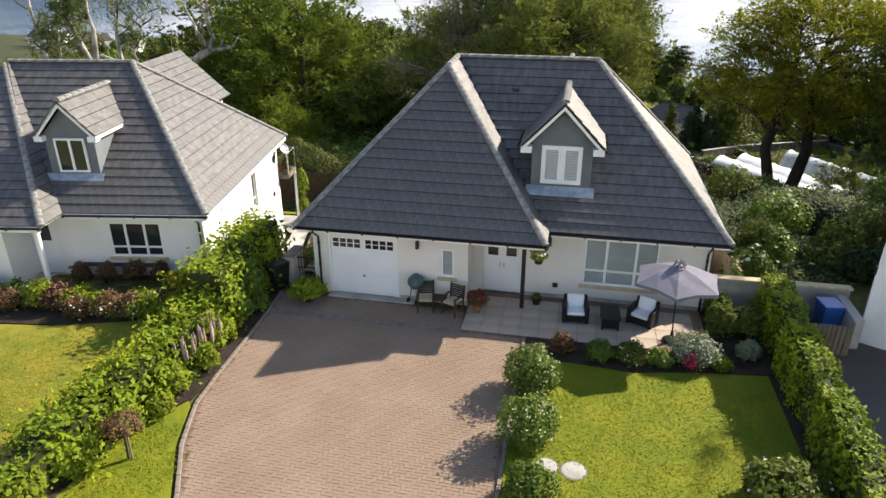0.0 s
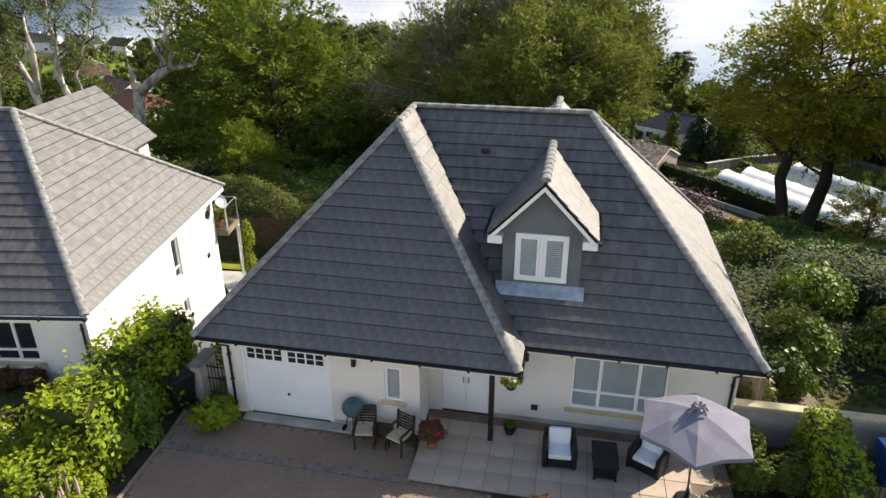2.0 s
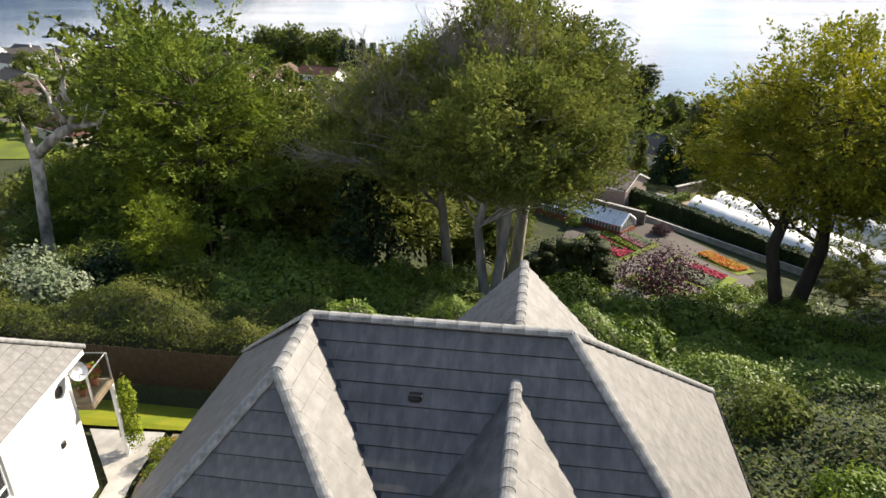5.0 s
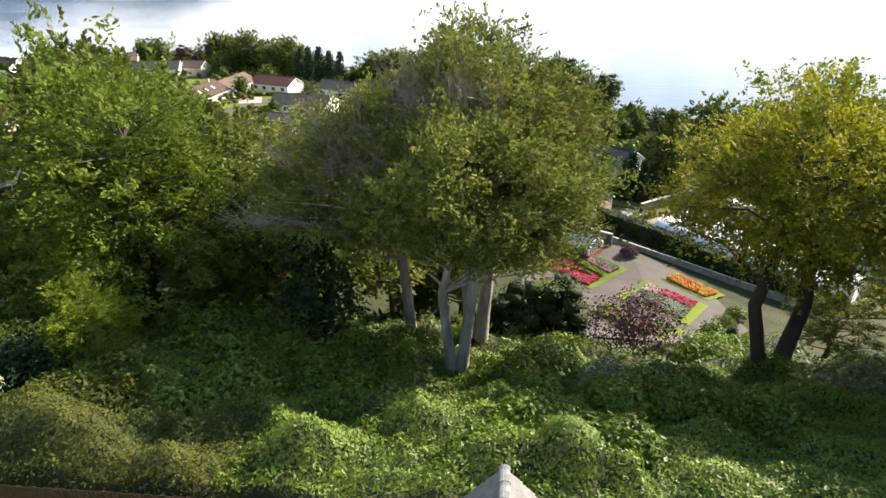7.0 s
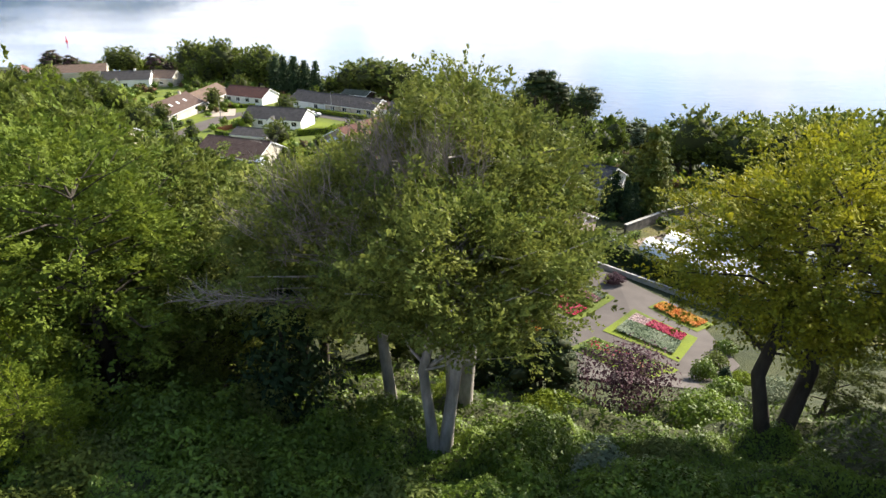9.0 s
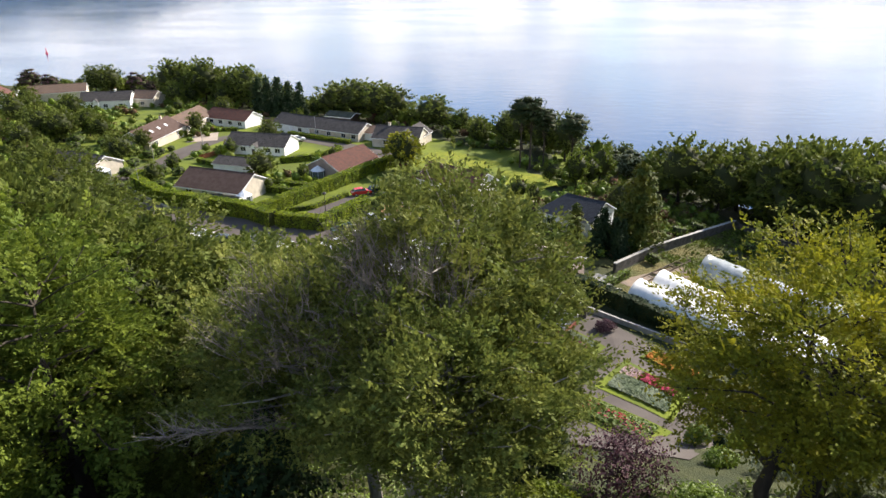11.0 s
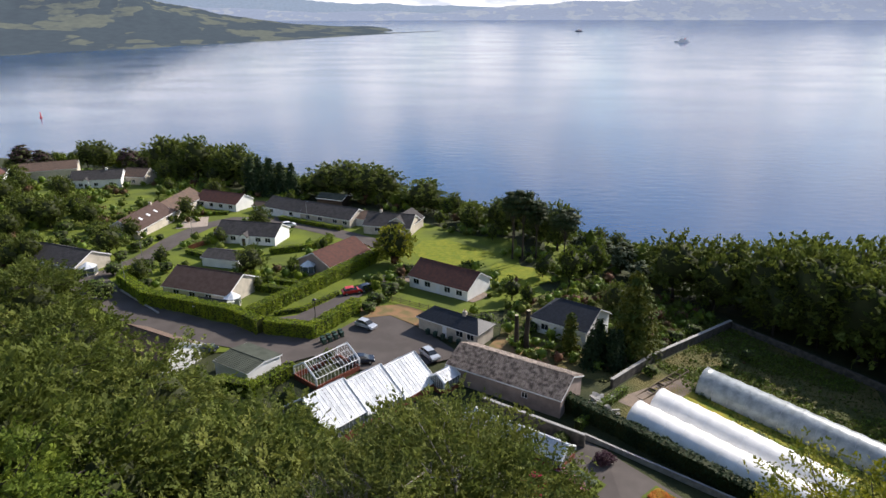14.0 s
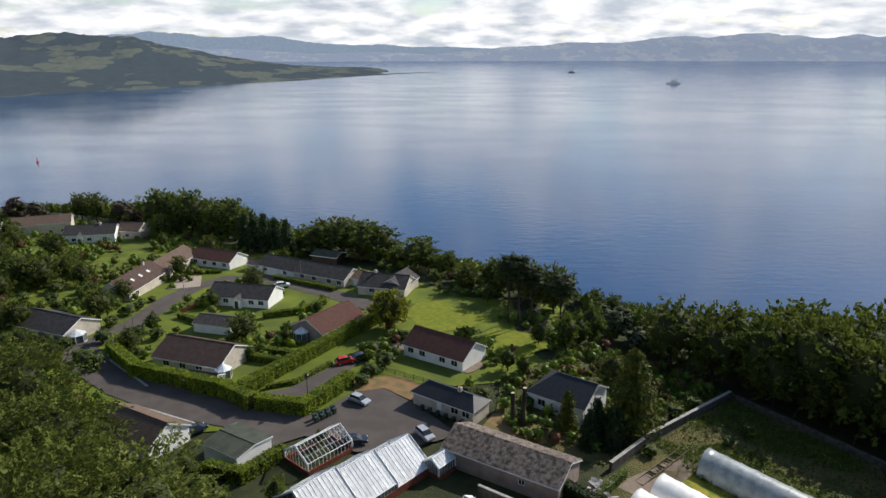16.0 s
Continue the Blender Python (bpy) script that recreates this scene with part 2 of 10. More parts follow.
M = dict(
    render=mat("cream_roughcast", (0.74, 0.71, 0.66), 0.9, scale=0.7, vary=0.12, fine=90, bump=0.5),
    white_render=mat("white_roughcast", (0.82, 0.81, 0.78), 0.9, scale=0.6, vary=0.1, fine=90, bump=0.5),
    grey_render=mat("grey_render", (0.16, 0.175, 0.19), 0.85, scale=1.2, vary=0.2, fine=80, bump=0.3),
    tile=mat("grey_roof_tile", (0.042, 0.038, 0.036), 0.62, scale=5.5, vary=0.5, fine=16, bump=0.3, second=(0.092, 0.084, 0.081), spread=0.24, spec=0.6, stretch=(1, 0.5, 0.3)),
    tile_ridge=mat("weathered_ridge_tile", (0.27, 0.265, 0.255), 0.85, scale=6, vary=0.5, fine=35, bump=0.5, second=(0.14, 0.14, 0.135), spread=0.25),
    tile_red=mat("red_brown_tile", (0.13, 0.055, 0.04), 0.9, scale=1.5, vary=0.35, fine=6, bump=0.5, second=(0.09, 0.045, 0.036), bump_dist=0.05),
    tile_brown=mat("brown_tile", (0.078, 0.046, 0.036), 0.85, scale=1.2, vary=0.35, fine=6, bump=0.5, second=(0.10, 0.066, 0.053), bump_dist=0.05),
    tile_grey=mat("grey_tile", (0.072, 0.065, 0.062), 0.85, scale=1.2, vary=0.35, fine=6, bump=0.5, bump_dist=0.05),
    slate=mat("dark_slate", (0.035, 0.038, 0.045), 0.55, scale=2, vary=0.3, fine=8, bump=0.3),
    tile_tan=mat("tan_tile", (0.165, 0.108, 0.078), 0.85, scale=1.2, vary=0.3, fine=6, bump=0.4, second=(0.12, 0.085, 0.065), bump_dist=0.05),
    green_felt=mat("green_felt_roof", (0.085, 0.095, 0.07), 0.9, scale=0.6, vary=0.3, fine=20),
    corrugated=mat("weathered_corrugated_sheet", (0.34, 0.28, 0.24), 0.9, scale=1.6, vary=0.6, fine=6, bump=0.6, second=(0.08, 0.065, 0.055)),
    white=mat("white_upvc", (0.82, 0.82, 0.82), 0.35, scale=2, vary=0.05, fine=30, bump=0.03, spec=0.5),
    white_door=mat("white_painted_steel", (0.80, 0.81, 0.82), 0.4, scale=1.0, vary=0.06, fine=25, bump=0.05, spec=0.5),
    black=mat("black_plastic", (0.012, 0.012, 0.013), 0.4, scale=5, vary=0.3, fine=50, bump=0.05, spec=0.5),
    lead=mat("lead_flashing", (0.24, 0.29, 0.34), 0.45, metal=0.35, scale=4, vary=0.4, fine=20, bump=0.3, second=(0.38, 0.43, 0.48)),
    sill=mat("sandstone_sill", (0.52, 0.44, 0.29), 0.9, scale=5, vary=0.2, fine=60, bump=0.3),
    paving=mat("buff_paving_slab", (0.44, 0.36, 0.29), 0.9, scale=1.6, vary=0.22, fine=45, bump=0.3, spread=0.1),
    block=mat("red_paving_block", (0.235, 0.162, 0.118), 0.9, scale=0.8, vary=0.2, fine=30, bump=0.3, second=(0.262, 0.19, 0.14), spread=0.07),
    joint=mat("sand_joint", (0.205, 0.145, 0.108), 0.95, scale=3, vary=0.3, fine=60, bump=0.3),
    kerb=mat("stone_kerb", (0.23, 0.19, 0.16), 0.9, scale=4, vary=0.3, fine=50, bump=0.4, spread=0.15),
    grass=mat("lawn_grass", (0.13, 0.17, 0.008), 0.95, scale=0.8, vary=0.55, fine=45, bump=0.9, second=(0.21, 0.215, 0.012), bump_dist=0.04),
    dry_grass=mat("dry_lawn", (0.30, 0.245, 0.03), 0.95, scale=0.6, vary=0.5, fine=40, bump=0.9, second=(0.10, 0.155, 0.012), bump_dist=0.04),
    far_grass=mat("garden_grass", (0.14, 0.175, 0.012), 0.95, scale=0.12, vary=0.45, fine=4, bump=0.6, second=(0.085, 0.11, 0.015), bump_dist=0.1),
    rough_grass=mat("rough_grass", (0.07, 0.078, 0.02), 0.95, scale=0.16, vary=0.6, fine=3.5, bump=1.0, second=(0.145, 0.118, 0.04), bump_dist=0.4),
    soil=mat("garden_soil", (0.045, 0.032, 0.022), 0.95, scale=2, vary=0.5, fine=30, bump=0.8, bump_dist=0.05),
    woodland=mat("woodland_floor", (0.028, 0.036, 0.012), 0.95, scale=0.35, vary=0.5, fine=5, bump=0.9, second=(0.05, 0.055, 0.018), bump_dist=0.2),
    asphalt=mat("asphalt", (0.082, 0.068, 0.060), 0.9, scale=0.3, vary=0.3, fine=25, bump=0.3, second=(0.105, 0.088, 0.078)),
    gravel=mat("gravel", (0.25, 0.19, 0.14), 0.95, scale=0.8, vary=0.35, fine=35, bump=0.8, second=(0.19, 0.15, 0.12)),
    earth=mat("bare_earth", (0.27, 0.155, 0.075), 0.95, scale=0.5, vary=0.4, fine=12, bump=0.7, second=(0.16, 0.13, 0.05)),
    bark=mat("grey_bark", (0.34, 0.31, 0.275), 0.95, scale=1.6, vary=0.5, fine=9, bump=0.9, second=(0.17, 0.155, 0.135), bump_dist=0.06, stretch=(1, 1, 0.3)),
    bark_dark=mat("dark_bark", (0.055, 0.045, 0.035), 0.95, scale=1.6, vary=0.5, fine=9, bump=0.9, bump_dist=0.06, stretch=(1, 1, 0.3)),
    birch=mat("pale_birch_bark", (0.46, 0.42, 0.38), 0.85, scale=2.5, vary=0.3, fine=10, bump=0.5, second=(0.16, 0.14, 0.12), stretch=(1, 1, 0.5)),
    twig=mat("bare_twig", (0.23, 0.195, 0.17), 0.95, scale=2, vary=0.4, fine=15, bump=0.3),
    timber=mat("weathered_timber", (0.21, 0.165, 0.11), 0.85, scale=3, vary=0.4, fine=20, bump=0.5, stretch=(1, 1, 0.2), spread=0.15),
    dark_timber=mat("dark_stained_timber", (0.055, 0.036, 0.026), 0.6, scale=4, vary=0.4, fine=30, bump=0.3),
    rattan=mat("black_rattan", (0.014, 0.014, 0.015), 0.5, scale=6, vary=0.4, fine=120, bump=0.8),
    cushion=mat("white_cushion_cloth", (0.74, 0.76, 0.78), 0.95, scale=3, vary=0.1, fine=60, bump=0.2),
    parasol=mat("grey_lilac_canvas", (0.18, 0.175, 0.215), 0.9, scale=2, vary=0.15, fine=120, bump=0.25),
    stone=mat("rubble_stone", (0.115, 0.10, 0.085), 0.95, scale=1.4, vary=0.5, fine=7, bump=0.8, second=(0.06, 0.055, 0.045), bump_dist=0.06),
    concrete=mat("pale_concrete", (0.42, 0.40, 0.37), 0.9, scale=1.5, vary=0.3, fine=30, bump=0.3),
    brick=mat("red_brick", (0.24, 0.075, 0.045), 0.9, scale=2, vary=0.35, fine=14, bump=0.4),
    pinkwall=mat("pink_harling", (0.36, 0.28, 0.245), 0.95, scale=0.8, vary=0.25, fine=20, bump=0.5),
    buffwall=mat("buff_harling", (0.55, 0.49, 0.40), 0.95, scale=0.8, vary=0.2, fine=20, bump=0.4),
    plastic_sheet=mat("white_polythene", (0.84, 0.82, 0.78), 0.5, scale=0.7, vary=0.12, fine=6, bump=0.25, spec=0.5, bump_dist=0.05),
    tunnel_clear=mat("cloudy_polythene", (0.23, 0.26, 0.26), 0.3, scale=0.8, vary=0.35, fine=5, bump=0.3, spec=0.5, second=(0.38, 0.41, 0.42), bump_dist=0.05),
    glasshouse=mat("whitewashed_glass", (0.80, 0.81, 0.81), 0.25, scale=1.2, vary=0.3, fine=8, bump=0.1, spec=0.6, second=(0.6, 0.62, 0.63), spread=0.3),
    steel=mat("galvanised_steel", (0.45, 0.46, 0.47), 0.4, metal=0.8, scale=5, vary=0.3, fine=40, bump=0.1),
    blue=mat("blue_plastic", (0.02, 0.10, 0.36), 0.4, scale=3, vary=0.15, fine=40, bump=0.05, spec=0.5),
    green_bin=mat("green_plastic", (0.02, 0.05, 0.035), 0.45, scale=3, vary=0.2, fine=40, bump=0.05, spec=0.5),
    teal_enamel=mat("teal_enamel", (0.045, 0.10, 0.095), 0.35, scale=4, vary=0.2, fine=40, bump=0.05, spec=0.5),
    pot=mat("terracotta", (0.30, 0.13, 0.07), 0.85, scale=5, vary=0.3, fine=40, bump=0.3),
    red_paint=mat("red_car_paint", (0.55, 0.025, 0.02), 0.25, scale=2, vary=0.1, fine=30, bump=0.0, spec=0.6),
    silver_paint=mat("silver_car_paint", (0.55, 0.57, 0.60), 0.25, metal=0.3, scale=2, vary=0.08, fine=30, bump=0.0, spec=0.6),
    white_paint=mat("white_car_paint", (0.78, 0.78, 0.78), 0.25, scale=2, vary=0.08, fine=30, bump=0.0, spec=0.6),
    dark_paint=mat("dark_car_paint", (0.02, 0.03, 0.05), 0.2, scale=2, vary=0.1, fine=30, bump=0.0, spec=0.6),
    rubber=mat("tyre_rubber", (0.015, 0.015, 0.015), 0.8, scale=6, vary=0.2, fine=60, bump=0.2),
    petals_red=leaf_mat("red_petals", (0.34, 0.015, 0.045), (0.38, 0.05, 0.09), 0.2, 0.6),
    petals_pink=leaf_mat("pink_petals", (0.45, 0.22, 0.26), (0.38, 0.13, 0.17), 0.2),
    petals_orange=leaf_mat("orange_petals", (0.50, 0.14, 0.02), (0.45, 0.25, 0.03), 0.2),
    petals_white=leaf_mat("white_petals", (0.70, 0.68, 0.60), (0.60, 0.56, 0.45), 0.2),
    # dark tone that stands in for the shade inside crowns and hedges
    inner_shade=leaf_mat("painted_inner_shade", (0.05, 0.06, 0.018), (0.035, 0.042, 0.014), 0.2),
    turf=leaf_mat("grass_blades", (0.15, 0.19, 0.008), (0.22, 0.22, 0.012), 0.3, 0.6),
    dry_turf=leaf_mat("dry_grass_blades", (0.32, 0.25, 0.03), (0.16, 0.19, 0.012), 0.3, 0.6),
    petals_pale=leaf_mat("pale_pink_petals", (0.50, 0.37, 0.35), (0.44, 0.28, 0.28), 0.2),
    silver_leaf=leaf_mat("silver_leaves", (0.20, 0.23, 0.15), (0.12, 0.155, 0.085), 0.2),
    beech=leaf_mat("olive_beech_leaves", (0.12, 0.152, 0.032), (0.18, 0.195, 0.04), 0.34, 0.5),
    beech_gold=leaf_mat("golden_beech_leaves", (0.30, 0.285, 0.02), (0.165, 0.19, 0.02), 0.3, 0.45),
    syc=leaf_mat("mid_green_leaves", (0.095, 0.138, 0.018), (0.15, 0.19, 0.022), 0.34, 0.5),
    oak=leaf_mat("dark_green_leaves", (0.09, 0.118, 0.022), (0.135, 0.16, 0.028), 0.36, 0.5),
    lime=leaf_mat("bright_green_leaves", (0.19, 0.235, 0.018), (0.13, 0.18, 0.018), 0.38, 0.45),
    laurel=leaf_mat("glossy_laurel_leaves", (0.13, 0.19, 0.022), (0.085, 0.135, 0.016), 0.3, 0.55, 0.5, 0.28),
    ivy=leaf_mat("evergreen_shrub_leaves", (0.088, 0.142, 0.016), (0.145, 0.205, 0.024), 0.3, 0.6, 0.5, 0.25),
    bracken=leaf_mat("yellowing_bracken_leaves", (0.09, 0.10, 0.018), (0.06, 0.078, 0.014), 0.3, 0.5),
    conifer=leaf_mat("dark_conifer_needles", (0.017, 0.035, 0.013), (0.027, 0.049, 0.016), 0.1),
    conifer_gold=leaf_mat("golden_conifer_needles", (0.118, 0.120, 0.014), (0.054, 0.081, 0.014), 0.15),
    purple=leaf_mat("purple_leaves", (0.059, 0.027, 0.037), (0.108, 0.055, 0.069), 0.25),
    hedge_leaf=leaf_mat("clipped_hedge_leaves", (0.21, 0.26, 0.014), (0.13, 0.185, 0.014), 0.2),
    russet=leaf_mat("russet_leaves", (0.161, 0.076, 0.043), (0.086, 0.065, 0.026), 0.2),
    birch_leaf=leaf_mat("pale_birch_leaves", (0.161, 0.185, 0.053), (0.118, 0.152, 0.037), 0.4),
)


def glass_mat(name, tint):
    m = bpy.data.materials.new(name)
    m.use_nodes = True
    n, l = m.node_tree.nodes, m.node_tree.links
    b = n["Principled BSDF"]
    b.inputs["Base Color"].default_value = (*tint, 1)
    b.inputs["Roughness"].default_value, b.inputs["Specular IOR Level"].default_value = 0.05, 0.7
    tex, bp = n.new("ShaderNodeTexNoise"), n.new("ShaderNodeBump")
    tex.inputs["Scale"].default_value = 1.5
    bp.inputs["Strength"].default_value, bp.inputs["Distance"].default_value = 0.05, 0.02
    l.new(tex.outputs["Fac"], bp.inputs["Height"])
    l.new(bp.outputs["Normal"], b.inputs["Normal"])
    return m


M["tile"].node_tree.nodes["Principled BSDF"].inputs["IOR"].default_value = 1.75
M["pane"] = glass_mat("window_glass_over_dark_room", (0.02, 0.024, 0.028))
M["blind_pane"] = mat("window_glass_over_blinds", (0.33, 0.38, 0.41), 0.12, scale=2, vary=0.15, fine=3, bump=0.0, spec=0.7)
M["clear_glass"] = glass_mat("clear_glass", (0.9, 0.93, 0.93))
M["clear_glass"].node_tree.nodes["Principled BSDF"].inputs["Transmission Weight"].default_value = 1.0
M["clear_glass"].node_tree.nodes["Principled BSDF"].inputs["IOR"].default_value = 1.1
M["conserv"] = glass_mat("conservatory_glass", (0.12, 0.14, 0.14))


def water_mat():
    m = bpy.data.materials.new("sea_water")
    m.use_nodes = True
    n, l = m.node_tree.nodes, m.node_tree.links
    b = n["Principled BSDF"]
    b.inputs["Base Color"].default_value = (0.003, 0.05, 0.15, 1)
    b.inputs["Roughness"].default_value, b.inputs["IOR"].default_value = 0.16, 1.33
    tc, mp, big, small, add = (n.new("ShaderNode" + k) for k in ("TexCoord", "Mapping", "TexNoise", "TexNoise", "Math"))
    mp.inputs["Scale"].default_value = (0.5, 1.0, 1.0)
    l.new(tc.outputs["Object"], mp.inputs["Vector"])
    big.inputs["Scale"].default_value, small.inputs["Scale"].default_value = 0.012, 0.22
    big.inputs["Detail"].default_value = small.inputs["Detail"].default_value = 4.0
    for tex in (big, small):
        l.new(mp.outputs["Vector"], tex.inputs["Vector"])
    add.operation, add.inputs[1].default_value = "MULTIPLY_ADD", 0.35
    l.new(big.outputs["Fac"], add.inputs[0])
    l.new(small.outputs["Fac"], add.inputs[2])
    bp = n.new("ShaderNodeBump")
    bp.inputs["Strength"].default_value, bp.inputs["Distance"].default_value = 0.35, 0.3
    l.new(add.outputs[0], bp.inputs["Height"])
    l.new(bp.outputs["Normal"], b.inputs["Normal"])
    ramp = n.new("ShaderNodeValToRGB")
    ramp.color_ramp.elements[0].color, ramp.color_ramp.elements[1].color = (0.10, 0.10, 0.10, 1), (0.15, 0.15, 0.15, 1)
    ramp.color_ramp.elements[0].position, ramp.color_ramp.elements[1].position = 0.42, 0.60
    l.new(big.outputs["Fac"], ramp.inputs["Fac"])
    l.new(ramp.outputs["Color"], b.inputs["Roughness"])
    return m


M["sea"] = water_mat()

# ---- mesh helpers ----


class Build:
    """Gathers points and faces of one mesh."""

    def __init__(self):
        self.v, self.f = [], []

    def add(self, pts, faces):
        k = len(self.v)
        self.v += [tuple(p) for p in pts]
        self.f += [tuple(i + k for i in q) for q in faces]
        return self

    def box(self, lo, hi, bevel=0.0, m=None):
        (x0, y0, z0), (x1, y1, z1) = lo, hi
        c = Vector(((x0 + x1) / 2, (y0 + y1) / 2, (z0 + z1) / 2))
        h = ((x1 - x0) / 2, (y1 - y0) / 2, (z1 - z0) / 2)
        e = min(bevel, *[0.45 * a for a in h]) if bevel else 0.0
        pts, ids = [], {}
        for sx in (-1, 1):
            for sy in (-1, 1):
                for sz in (-1, 1):
                    for axis in range(3 if e else 1):
                        p = [sx * (h[0] - e), sy * (h[1] - e), sz * (h[2] - e)]
                        if e:
                            p[axis] += (sx, sy, sz)[axis] * e
                        ids[sx, sy, sz, axis] = len(pts)
                        pts.append(c + Vector(p))
        at = lambda sx, sy, sz, axis: ids[sx, sy, sz, axis if e else 0]
        faces = []
        ring = ((-1, -1), (1, -1), (1, 1), (-1, 1))
        for s in (-1, 1):
            o = 1 if s > 0 else -1
            faces += [tuple(at(s, a, b, 0) for a, b in ring[::o]), tuple(at(a, s, b, 1) for a, b in ring[::-o]), tuple(at(a, b, s, 2) for a, b in ring[::o])]
        if e:
            for a in (-1, 1):
                for b in (-1, 1):
                    faces += [(at(a, b, -1, 0), at(a, b, 1, 0), at(a, b, 1, 1), at(a, b, -1, 1))[:: 1 if a * b > 0 else -1],
                              (at(a, -1, b, 0), at(a, 1, b, 0), at(a, 1, b, 2), at(a, -1, b, 2))[:: -1 if a * b > 0 else 1],
                              (at(-1, a, b, 1), at(1, a, b, 1), at(1, a, b, 2), at(-1, a, b, 2))[:: 1 if a * b > 0 else -1]]
                    for d in (-1, 1):
                        faces.append((at(a, b, d, 0), at(a, b, d, 1), at(a, b, d, 2))[:: 1 if a * b * d > 0 else -1])
        if m is not None:
            pts = [m @ p for p in pts]
        return self.add(pts, faces)

    def tube(self, path, radii, sides=8, cap=True):
        path = [Vector(p) for p in path]
        if not hasattr(radii, "__len__"):
            radii = [radii] * len(path)
        pts, n = [], sides
        ref = None
        for i, p in enumerate(path):
            way = (path[min(i + 1, len(path) - 1)] - path[max(i - 1, 0)]).normalized()
            if ref is None:
                ref = Vector((1, 0, 0)) if abs(way.x) < 0.8 else Vector((0, 1, 0))
            a = way.cross(ref).normalized()
            b = way.cross(a)
            ref = a.cross(way)
            pts += [p + radii[i] * (math.cos(k * math.tau / n) * a + math.sin(k * math.tau / n) * b) for k in range(n)]
        faces = [(i * n + k, i * n + (k + 1) % n, (i + 1) * n + (k + 1) % n, (i + 1) * n + k) for i in range(len(path) - 1) for k in range(n)]
        if cap:
            faces += [tuple(range(n))[::-1], tuple((len(path) - 1) * n + k for k in range(n))]
        return self.add(pts, faces)

    def prism(self, poly, z0, z1):
        n = len(poly)
        pts = [(x, y, z0) for x, y in poly] + [(x, y, z1) for x, y in poly]
        return self.add(pts, [tuple(range(n))[::-1], tuple(range(n, 2 * n))] + [(i, (i + 1) % n, n + (i + 1) % n, n + i) for i in range(n)])

    def slab(self, poly, thick):
        """A flat plate under the polygon of 3D points."""
        poly = [Vector(p) for p in poly]
        nrm = (poly[1] - poly[0]).cross(poly[2] - poly[0]).normalized()
        n = len(poly)
        return self.add(poly + [p - nrm * thick for p in poly], [tuple(range(n)), tuple(range(n, 2 * n))[::-1]] + [(i, n + i, n + (i + 1) % n, (i + 1) % n) for i in range(n)])

    def lathe(self, profile, sides=16, at=(0, 0, 0)):
        pts = [(at[0] + r * math.cos(k * math.tau / sides), at[1] + r * math.sin(k * math.tau / sides), at[2] + z) for r, z in profile for k in range(sides)]
        faces = [(i * sides + k, i * sides + (k + 1) % sides, (i + 1) * sides + (k + 1) % sides, (i + 1) * sides + k) for i in range(len(profile) - 1) for k in range(sides)]
        faces += [tuple(range(sides))[::-1], tuple((len(profile) - 1) * sides + k for k in range(sides))]
        return self.add(pts, faces)

    def weld(self):
        """Joins points that lie in one place."""
        ids, keep, pts = {}, [], []
        for p in self.v:
            key = tuple(round(c, 4) for c in p)
            if key not in ids:
                ids[key] = len(pts)
                pts.append(p)
            keep.append(ids[key])
        faces, seen = [], {}
        for f in self.f:
            q = [keep[i] for i in f]
            q = tuple(a for i, a in enumerate(q) if a != q[i - 1])
            if len(set(q)) > 2:
                seen[frozenset(q)] = seen.get(frozenset(q), 0) + 1
                faces.append(q)
        self.v, self.f = pts, [q for q in faces if seen[frozenset(q)] == 1]
        return self

    def mesh(self, name, material, smooth=False):
        me = bpy.data.meshes.new(name)
        me.from_pydata(self.v, [], self.f)
        me.materials.append(material)
        if smooth:
            me.polygons.foreach_set("use_smooth", [True] * len(me.polygons))
        return me


def part(name, b, material=None, parent=None, label="", smooth=False, kind=""):
    """Links a Build (or a ready mesh) as one mesh object, under a thing or a part."""
    me = b.mesh(name, M[material] if isinstance(material, str) else material, smooth) if isinstance(b, Build) else b
    ob = new(name, me)
    if parent is not None:
        ob.parent = parent
    if label or kind:
        tagged(ob, label, kind=kind)
    return ob


def thing(name, label, category, group="", at=None, kind=""):
    ob = new(name)
    ob.empty_display_size = 0.2
    if at is not None:
        ob.matrix_basis = at
    return tagged(ob, label, category, group, kind)


def fast_mesh(name, verts, faces, material):
    """A mesh of quads from arrays."""
    me = bpy.data.meshes.new(name)
    verts, faces = np.asarray(verts, np.float32), np.asarray(faces, np.int32)
    me.vertices.add(len(verts))
    me.vertices.foreach_set("co", verts.ravel())
    k = faces.shape[1]
    me.loops.add(faces.size)
    me.loops.foreach_set("vertex_index", faces.ravel())
    me.polygons.add(len(faces))
    me.polygons.foreach_set("loop_start", np.arange(0, faces.size, k, dtype=np.int32))
    me.update(calc_edges=True)
    me.materials.append(material)
    return me


def leaves(rng, centres, outward, size, spread=0.9, up=0.3, slim=0.55):
    """Small folded leaves or sprays at the centres, turned roughly outward: arrays of points and quads."""
    n = len(centres)
    nrm = outward + rng.normal(0, spread, (n, 3)) + (0, 0, up)
    nrm /= np.linalg.norm(nrm, axis=1, keepdims=True) + 1e-9
    a = np.cross(nrm, rng.normal(0, 1, (n, 3)))
    a /= np.linalg.norm(a, axis=1, keepdims=True) + 1e-9
    b = np.cross(nrm, a)
    s = size * rng.uniform(0.6, 1.35, (n, 1))
    fold = nrm * s * 0.18
    v = np.stack([centres - a * s, centres - b * s * slim - fold, centres + a * s, centres + b * s * slim - fold], 1).reshape(-1, 3)
    return v, np.arange(4 * n).reshape(n, 4)

# ---- ground, sea and distance ----
SEA = -55.0


